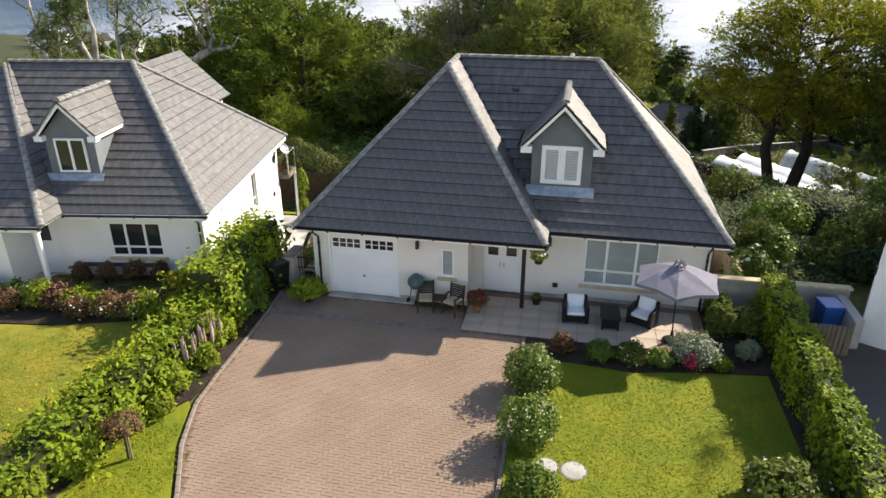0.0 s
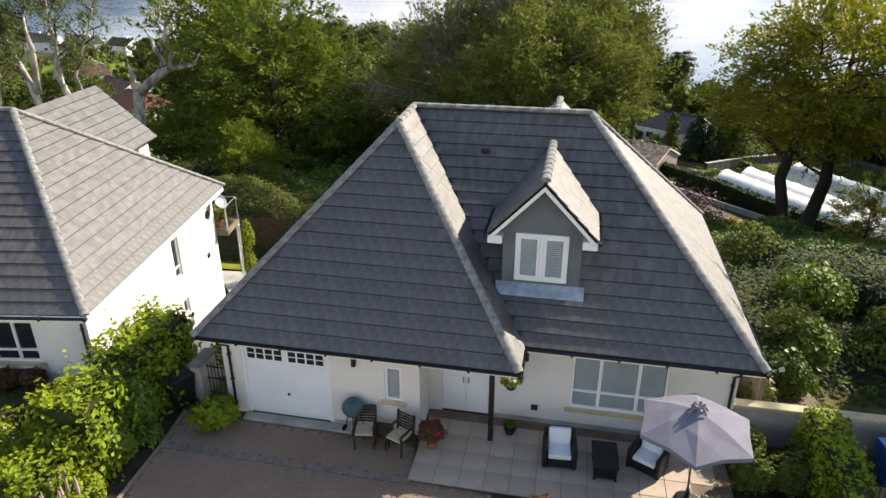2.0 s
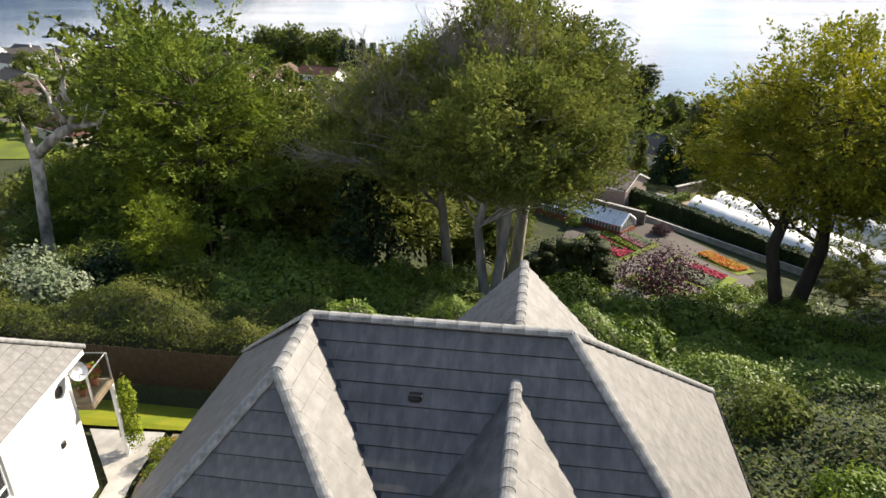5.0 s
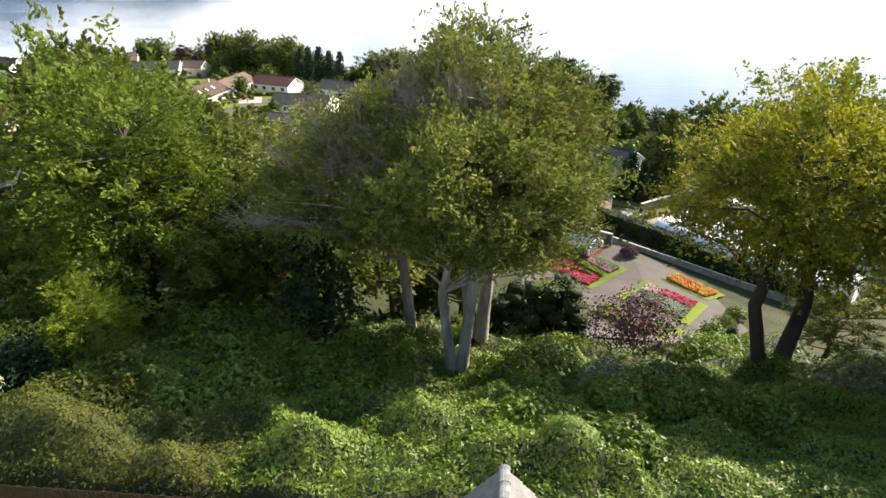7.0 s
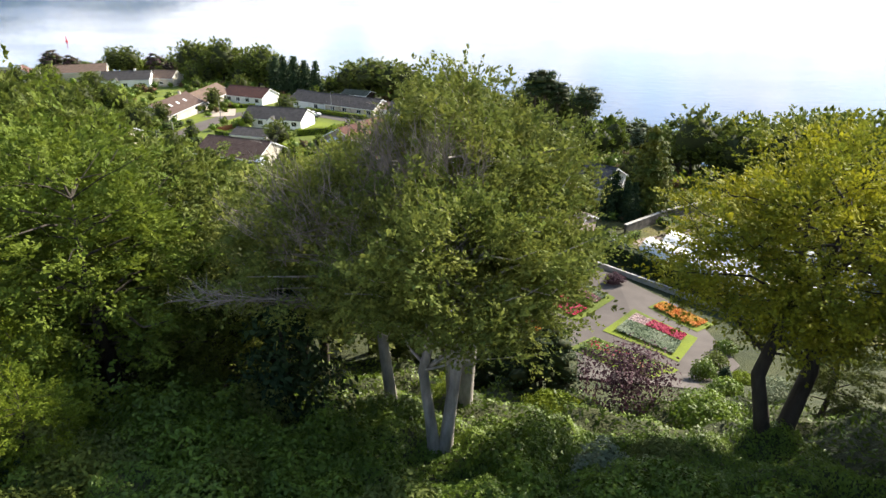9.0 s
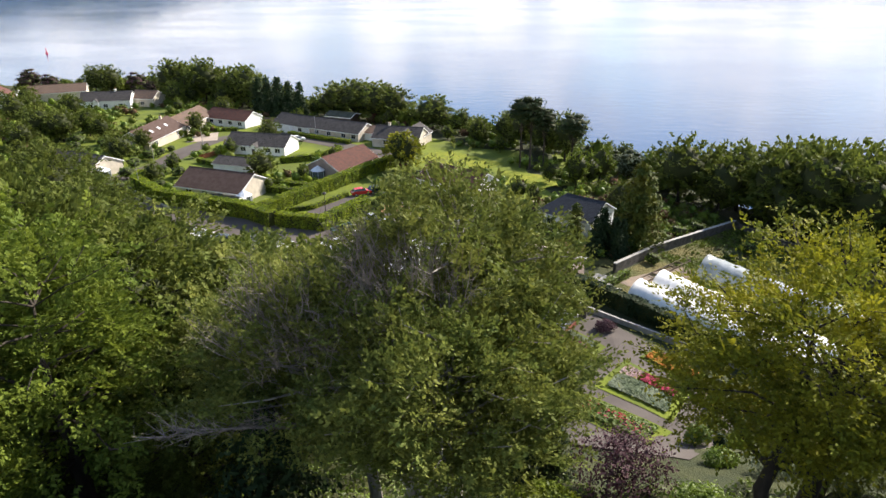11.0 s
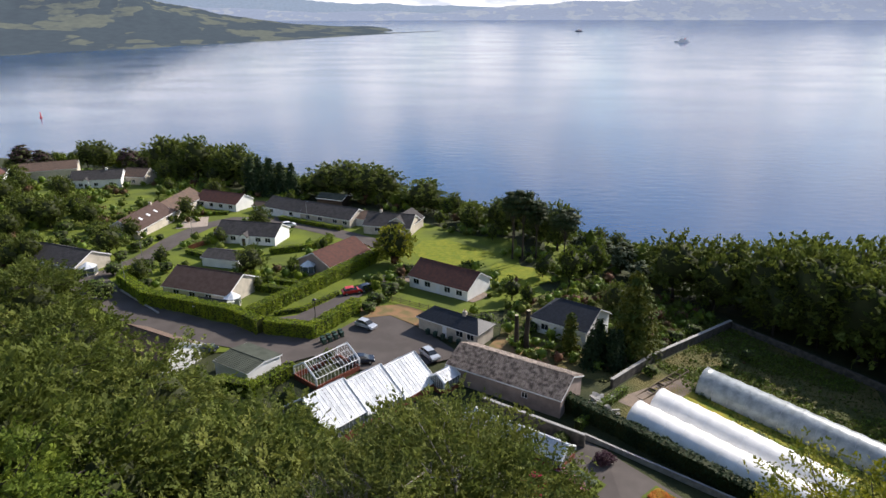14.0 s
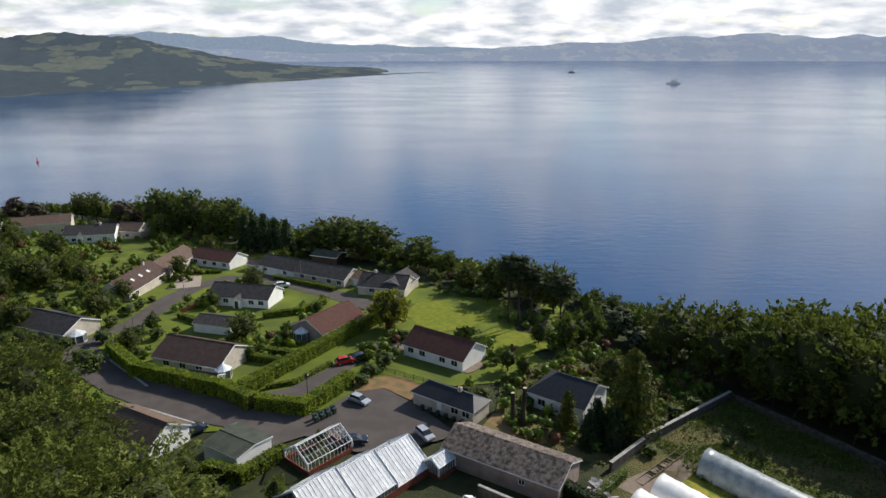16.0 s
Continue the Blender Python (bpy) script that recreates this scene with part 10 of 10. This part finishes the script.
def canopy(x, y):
    """A cap on the tree tops near the bluff, fitted to the skyline the camera sees."""
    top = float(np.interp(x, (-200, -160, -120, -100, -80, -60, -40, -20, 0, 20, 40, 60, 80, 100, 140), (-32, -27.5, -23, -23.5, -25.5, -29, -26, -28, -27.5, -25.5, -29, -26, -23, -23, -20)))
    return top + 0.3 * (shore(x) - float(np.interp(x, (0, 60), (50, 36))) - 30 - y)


def grow_at(kind_, x, y, s, sz=None, rs=random.Random(99)):
    tall = {"broadleaf_tree": 11.5, "willow_tree": 9, "cypress_tree": 8, "copper_beech": 12, "pine_tree": 15.5}.get(kind_.name.split(".")[0], 2.6)
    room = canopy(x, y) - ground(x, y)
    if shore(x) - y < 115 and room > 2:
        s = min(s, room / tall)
    m = spot(x, y, rs.uniform(0, 6.28), s, sz or s * rs.uniform(0.9, 1.1), 0.2)
    if kind_.name not in placed:
        kind_.matrix_basis = m
        placed[kind_.name] = True
        return kind_
    return copy_thing(kind_, m)


rs = random.Random(4)
grow_at(far_con, 28.6, 134.5, 1.25, 1.1)
grow_at(far_cyp_gold, 17.7, 132.8, 0.95)
for x, y, s in ((21.8, 129.8, 1.0), (23.6, 128.6, 0.9), (20.3, 128.2, 0.85), (25.2, 130.4, 0.8)):
    grow_at(far_cyp, x, y, s)
grow_at(far_gold, -15.3, 177, 1.05)
for x, y, s in ((14.2, 179.6, 1.05), (17.5, 180.5, 0.85), (23, 174.3, 0.92), (12, 181, 0.9)):
    grow_at(pine, x, y, s)
for x, y, s in ((-116, 214, 0.85), (-113, 221, 0.85), (-121, 216, 0.8), (-108, 212, 0.75), (23, 166, 0.9), (29.5, 173, 1.0), (26.5, 170, 0.8), (9.8, 154.7, 0.6), (12.5, 152, 0.5), (-22, 128.5, 0.3), (-25, 113, 0.5), (-39, 118, 0.55), (-33, 112, 0.6), (-34, 187, 0.4), (17.5, 168, 0.6)):
    grow_at(far_round, x, y, s)
for x, y, s in ((37, 178, 0.9), (33, 183, 0.9), (29, 186, 0.8), (40, 172, 0.8)):
    grow_at(far_pale, x, y, s)
for x, y, s in ((-182, 302, 1.0), (-172, 300, 0.8), (-135, 298, 0.9), (-128, 294, 0.7)):
    grow_at(far_purple, x, y, s)
for x, y, s in ((-106, 285, 1.35), (-100, 280, 1.25), (-95, 283, 1.3), (-112, 290, 1.3), (-88, 276, 1.2), (-84, 272, 1.15), (-80, 268, 1.2), (-150, 305, 1.0), (-158, 308, 0.9), (-118, 292, 1.2), (-74, 262, 1.1)):
    grow_at(far_dark, x, y, s)
for x, y, s in ((-68, 252, 1.6), (-64, 250, 1.65), (-60, 249, 1.5), (-56, 247, 1.35), (-72, 255, 1.5)):
    grow_at(far_cyp, x, y, s)
# the belt of trees along the edge of the bluff, too dense to count, and the shrubbery of the gardens
def make_mass(name, label, category, kinds, places):
    """Many crowns of a few makes in one mesh: places are (make, x, y, scale)."""
    V, Q, n = [], [], 0
    for k, x, y, s in places:
        v, q = kinds[k]
        a = rs.uniform(0, 6.28)
        w = v @ np.array([[math.cos(a), math.sin(a), 0], [-math.sin(a), math.cos(a), 0], [0, 0, 1]]) * (s, s, s * rs.uniform(0.9, 1.12)) + (x, y, ground(x, y) - 0.15)
        V.append(w)
        Q.append(q + n)
        n += len(v)
    ob = part(name, fast_mesh(name, np.concatenate(V), np.concatenate(Q), None))
    return ob


def crown_of(R, height, pads, per, size):
    """Three light crowns to choose from."""
    made = []
    for k in range(3):
        rg = np.random.default_rng(90 + k)
        dz = 1 - 1.7 * (np.arange(pads) + 0.5) / pads
        az = np.arange(pads) * 2.39996 + rg.normal(0, 0.25, pads)
        d = np.stack([np.sqrt(1 - dz ** 2) * np.cos(az), np.sqrt(1 - dz ** 2) * np.sin(az), dz], 1)
        tips = np.array([0, 0, 0.54 * height]) + d * rg.uniform(0.6, 1.08, (pads, 1)) * (R * 0.86, R * 0.86, height * 0.42)
        pick = np.repeat(np.arange(pads), per)
        way = d[pick] * (0.9, 0.9, 0.5) + (0, 0, 0.25) + rg.normal(0, 0.4, (len(pick), 3))
        way /= np.linalg.norm(way, axis=1, keepdims=True)
        starts = tips[pick] + rg.normal(0, 0.11 * R, (len(pick), 3)) - way * 0.12 * R
        v, q = spray_leaves(rg, starts, way, 0.27 * R, 5, size)
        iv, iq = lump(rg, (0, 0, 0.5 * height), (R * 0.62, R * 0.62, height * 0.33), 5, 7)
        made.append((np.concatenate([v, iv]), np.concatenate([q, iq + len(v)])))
    return made


belt = {"dark": [], "mid": [], "pale": [], "low": []}
for i in range(430):
    x = rs.uniform(-205, 132)
    y = shore(x) - rs.uniform(50, 112 if x > -70 else 94)
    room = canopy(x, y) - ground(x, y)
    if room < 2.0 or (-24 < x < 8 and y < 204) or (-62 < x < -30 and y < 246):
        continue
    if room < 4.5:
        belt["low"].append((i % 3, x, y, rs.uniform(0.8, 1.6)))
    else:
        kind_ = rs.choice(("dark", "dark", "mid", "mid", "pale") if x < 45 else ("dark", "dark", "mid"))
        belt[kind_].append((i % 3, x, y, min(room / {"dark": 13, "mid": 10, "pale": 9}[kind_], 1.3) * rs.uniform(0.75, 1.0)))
for key, src, mt, lb in (("dark", (5.0, 13, 24, 5, 0.52), "oak", "belt of dark green trees along the bluff"), ("mid", (4.2, 10, 22, 5, 0.46), "syc", "belt of mid-green trees along the bluff"), ("pale", (4.0, 9, 22, 5, 0.44), "silver_leaf", "grey-green willows along the bluff"), ("low", (1.6, 2.6, 9, 3, 0.26), "ivy", "low scrub at the edge of the bluff")):
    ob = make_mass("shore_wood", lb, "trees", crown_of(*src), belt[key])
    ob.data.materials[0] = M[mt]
    tagged(ob, lb, "trees", kind="stuff")
for x, y, s in ((-37, 250, 0.9), (-31, 244, 0.95), (-25, 233, 1.0), (-20, 236, 0.85), (-14, 228, 0.7), (-8, 224, 0.7), (-2, 222, 0.7), (4, 214, 0.65), (10, 207, 0.7), (14, 200, 0.75), (19, 194, 0.75), (24, 190, 0.8), (8, 196, 0.5), (2, 205, 0.55), (-6, 212, 0.5), (49, 172, 0.9), (44, 176, 0.85)):
    grow_at(rs.choice((far_dark, far_round)), x, y, s)
for x, y, s, h in ((-44, 247, 1.1, 0.82), (-37, 245, 1.3, 0.9), (-30, 241, 1.25, 0.88), (-24, 238, 1.1, 0.8), (-49, 252, 1.0, 0.8), (-17, 232, 1.0, 0.7), (-11, 227, 1.1, 0.72), (-4, 221, 1.0, 0.66)):
    copy_thing(far_dark if s > 1.05 else far_round, spot(x, y, x, s, h, 0.3))
# the dark wood beyond the walled garden
for x, y, s in ((45, 164.5, 1.05), (58, 165.5, 1.2), (67, 162.5, 1.3), (79.5, 156.6, 1.45), (52, 160, 0.95), (62, 157, 1.1), (72, 153, 1.2), (85, 146, 1.4), (76, 143, 1.2), (92, 150, 1.4), (90, 136, 1.4), (97, 126, 1.4), (100, 142, 1.4), (53.5, 168, 1.0), (74, 166, 1.25), (86, 162, 1.4), (99, 158, 1.45), (110, 150, 1.45), (110, 134, 1.45), (66, 170, 1.0), (60, 150, 0.8), (67, 147, 0.85), (82, 132, 1.1), (88, 122, 1.2), (66.5, 149, 1.25), (72.5, 142.5, 1.3), (78.5, 136, 1.35), (84.5, 129, 1.35), (60.5, 155, 1.1), (94, 118, 1.3), (70, 157, 1.25)):
    grow_at(far_dark, x, y, s)
# garden shrubs here and there
houses = [(o.location.x, o.location.y) for o in scene.objects if o.parent is None and o.get("category") == "house"]
roads = [(a[0] + (b[0] - a[0]) * w, a[1] + (b[1] - a[1]) * w) for a, b in zip(ROAD, ROAD[1:]) for w in (0, 0.33, 0.67)] + [(-83 + 57 * w, 166 - 33 * w - 8 * math.sin(math.pi * w)) for w in np.linspace(0, 1, 12)]
plots = {"laurel": [], "oak": [], "ivy": [], "russet": [], "lime": []}
tall_ones = 0
for i in range(3600):
    x, y = rs.uniform(-190, 50), rs.uniform(138, 300)
    dense = noise.noise((x * 0.06, y * 0.06, 4.0)) + 0.35 * noise.noise((x * 0.2, y * 0.2, 8.0))
    if dense < -0.2 or min(math.hypot(x - a, y - b) for a, b in roads) < 5.5 or min(math.hypot(x - a, y - b) for a, b in houses) < 8.0:
        continue
    if (-15 < x < 10 and 173 < y < 199) or (inside(x, y, [(4, 166), (8, 179), (17, 175), (23, 168), (12, 159)]) and i % 5) or y > shore(x) - 60 or (-40 < x < 2 and y < 158) or (x > 10 and y < 150) or (-40 < x < -16 and y < 182 and x > -40 + (y - 150) * 0.5 and x < -28 + (y - 150) * 0.6):
        continue
    if tall_ones < 120 and dense > 0.05 and i % 5 == 0:
        grow_at(far_round if i % 10 else far_dark, x, y, rs.uniform(0.3, 0.68))
        tall_ones += 1
    else:
        plots[rs.choice(("laurel", "oak", "oak", "ivy", "ivy", "russet", "lime"))].append((i % 3, x, y, rs.uniform(0.5, 1.2)))
for i in range(760):                                      # weeds and brambles in the kitchen garden and the scrub
    x, y = rs.uniform(8, 66), rs.uniform(100, 164)
    if inside(x, y, [(34, 131), (52, 149), (69, 131), (60, 109)]) or inside(x, y, [(8, 130), (22, 126), (50, 153), (45, 164), (28, 166), (8, 150)]):
        plots[rs.choice(("oak", "ivy", "russet", "ivy"))].append((i % 3, x, y, rs.uniform(0.08, 0.26) if x > 32 and y < 150 - (52 - x) * 0.9 else rs.uniform(0.4, 1.0)))
rg = np.random.default_rng(61)
for leaf, n, big in (("bracken", 9000, 0.26), ("ivy", 9000, 0.3), ("oak", 8000, 0.34)):   # rank grass and weeds inside the wall
    P = []
    while len(P) < n:
        x, y = rg.uniform(14, 72), rg.uniform(92, 164)
        if not (inside(x, y, [(32, 132), (52.3, 151), (70, 132), (60, 104), (47, 98)]) or inside(x, y, [(22, 124), (33, 133.5), (52, 153), (46, 165), (28, 167)])):
            continue
        if leaf != "bracken" and noise.noise((x * 0.09, y * 0.09, 5.0)) < -0.05:
            continue
        P.append((x, y, ground(x, y) + 0.06 + abs(rg.normal(0, 0.22))))
    v, q = leaves(rg, np.array(P), np.tile((0, 0, 0.5), (n, 1)), big, 0.8, 0.2, 0.3)
    tagged(part("weeds", fast_mesh("weeds", v, q, M[leaf])), "rank grass and weeds in the walled kitchen garden", "weeds", kind="stuff")
for key, lst in plots.items():
    ob = make_mass("shrubbery", "", "", crown_of(1.6, 2.6, 8, 3, 0.26), lst)
    ob.data.materials[0] = M[key]
    tagged(ob, "mixed %s garden shrubs between the bungalows" % {"laurel": "glossy green", "oak": "dark green", "ivy": "mid-green", "russet": "russet", "lime": "yellow-green"}[key], "shrubs", kind="stuff")
for x, y, s in ((-100, 190, 1.0), (-104, 195, 1.2), (-98, 199, 1.1), (-108, 187, 1.0), (-112, 196, 1.2), (-96, 186, 0.9), (-79, 190, 1.0), (-80, 186, 1.1), (-78.5, 196, 0.8), (-71, 172, 1.1), (-69, 166, 1.2), (-66, 160, 1.0), (-84, 166, 1.1), (-88, 166, 1.2), (-92, 168, 1.0), (-80, 178, 1.2), (12, 140, 1.0), (10, 136, 0.9), (4, 142, 1.1), (-17, 152, 1.2), (-14.5, 155.5, 1.4), (-18, 148.5, 1.0), (34, 137, 1.0), (38, 141, 1.1), (43, 146, 1.0), (30, 128, 0.8), (45, 134, 0.8), (50, 138, 0.9), (41, 112, 0.7), (-9, 170, 1.1), (-12, 171, 1.0)):
    grow_at(far_bush, x, y, s)
for x, y, s in ((-120.3, 209, 0.66), (-113.5, 206.5, 0.7), (-110, 214, 0.62), (-118, 196, 0.55), (-126, 214, 0.7), (-132, 205, 0.6), (-141, 229, 0.75), (-104, 209.5, 0.5), (-102, 172, 0.5), (-91, 162, 0.42), (-81, 156, 0.42), (-86, 196, 0.4), (-94, 196, 0.42), (-69, 164, 0.36)):
    grow_at(far_dark, x, y, s)
for x, y, s in ((-99, 204, 1.3), (-108, 203, 1.4), (-123, 199, 1.4), (-114, 188, 1.3), (-106, 181, 1.2), (-97, 166, 1.4), (-86, 159, 1.5), (-76, 158, 1.4), (-72, 154, 1.5), (-89, 189, 1.0), (-66, 170, 1.1), (-77, 168, 1.3)):
    grow_at(far_bush, x, y, s)
stump = thing("tree_stump", "two tall sawn tree trunks behind the barn", "tree stump", at=pose(9.8, 134, ground(9.8, 134)))
part("stem", Build().tube([(-0.9, 0, -0.3), (-0.9, 0, 2.5), (-1.0, 0, 6.2)], [0.5, 0.4, 0.33], 10), "bark_dark", stump)
part("stem", Build().tube([(0.8, 0.2, -0.3), (0.8, 0.2, 2.5), (1.0, 0.2, 7.0)], [0.55, 0.42, 0.36], 10), "bark_dark", stump)
part("cut_face", Build().lathe([(0.33, 0.0), (0.33, 0.02), (0.0, 0.02)], 12, (-1.0, 0, 6.2)), "sill", stump)
part("cut_face", Build().lathe([(0.36, 0.0), (0.36, 0.02), (0.0, 0.02)], 12, (1.0, 0.2, 7.0)), "sill", stump)
frames_ = thing("cold_frames", "timber-edged vegetable beds in the kitchen garden", "vegetable beds", kind="stuff")
for i in range(5):
    x, y = 27.6 + i * 1.9, 121.5 + i * 2.0
    z = ground(x, y)
    b = Build()
    m = pose(x, y, z, 0, 0, 43)
    for lo, hi in (((-2.0, -0.7, 0), (2.0, -0.6, 0.35)), ((-2.0, 0.6, 0), (2.0, 0.7, 0.35)), ((-2.0, -0.6, 0), (-1.9, 0.6, 0.35)), ((1.9, -0.6, 0), (2.0, 0.6, 0.35))):
        b.box(lo, hi, 0.01, m)
    part("bed_frame", b, "timber", frames_)
heap = thing("rubble_heap", "heap of pale boards and rubble beside the hedge", "rubble", kind="stuff")
hb_ = Build()
for i in range(30):
    x, y = rs.uniform(17.5, 21.5), rs.uniform(113.5, 118.5)
    hb_.box((-0.8, -0.25, -0.1), (0.8, 0.25, 0.1), 0.01, pose(x, y, ground(x, y) + rs.uniform(0.1, 0.9), rs.uniform(-25, 25), rs.uniform(-25, 25), rs.uniform(0, 180)))
part("boards", hb_, "concrete", heap, kind="stuff")

# ---- on the water ----
bu = thing("buoy", "red channel buoy floating on the sea", "buoy", at=pose(-369, 618, SEA) @ Matrix.Scale(0.7, 4))
part("float", Build().lathe([(0.2, -1), (1.6, 0.0), (1.6, 1.0), (0.4, 1.6), (0.0, 1.6)], 14), "red_paint", bu)
part("tower", Build().tube([(0, 0, 1.5), (0, 0, 6.0)], [0.7, 0.35], 8), "red_paint", bu)
part("top_mark", Build().lathe([(0.6, 6.0), (0.6, 6.9), (0.0, 6.9)], 10), "red_paint", bu)


def boat(x, y, ang, L, label):
    r = math.hypot(x, y)
    t = thing("boat", label, "boat", at=pose(x, y, sea_height(r) + 0.2, 0, 0, ang))
    b = L * 0.16
    hull = [(-L / 2, -b * 0.8), (L * 0.2, -b), (L / 2, 0), (L * 0.2, b), (-L / 2, b * 0.8)]
    part("hull", Build().prism(hull, -0.5, L * 0.10), "white_paint" if L > 35 else "dark_paint", t)
    c = part("cabin", Build().box((-L * 0.35, -b * 0.7, L * 0.101), (L * 0.2, b * 0.7, L * 0.2), 0.1), "white_paint", t)
    part("bridge", Build().box((-L * 0.1, -b * 0.5, L * 0.201), (L * 0.12, b * 0.5, L * 0.29), 0.1), "white_paint", t)
    part("funnel", Build().tube([(-L * 0.2, 0, L * 0.2), (-L * 0.22, 0, L * 0.33)], L * 0.03, 8), "red_paint", t)
    part("mast", Build().tube([(L * 0.05, 0, L * 0.29), (L * 0.05, 0, L * 0.42)], L * 0.008, 5), "dark_paint", t)
    return t


boat(647, 2047, 170, 40, "white and dark ferry crossing the sea")
boat(497, 2897, 150, 30, "small dark boat far out at sea")
boat(25, 1900, 20, 5, "tiny boat far out at sea")
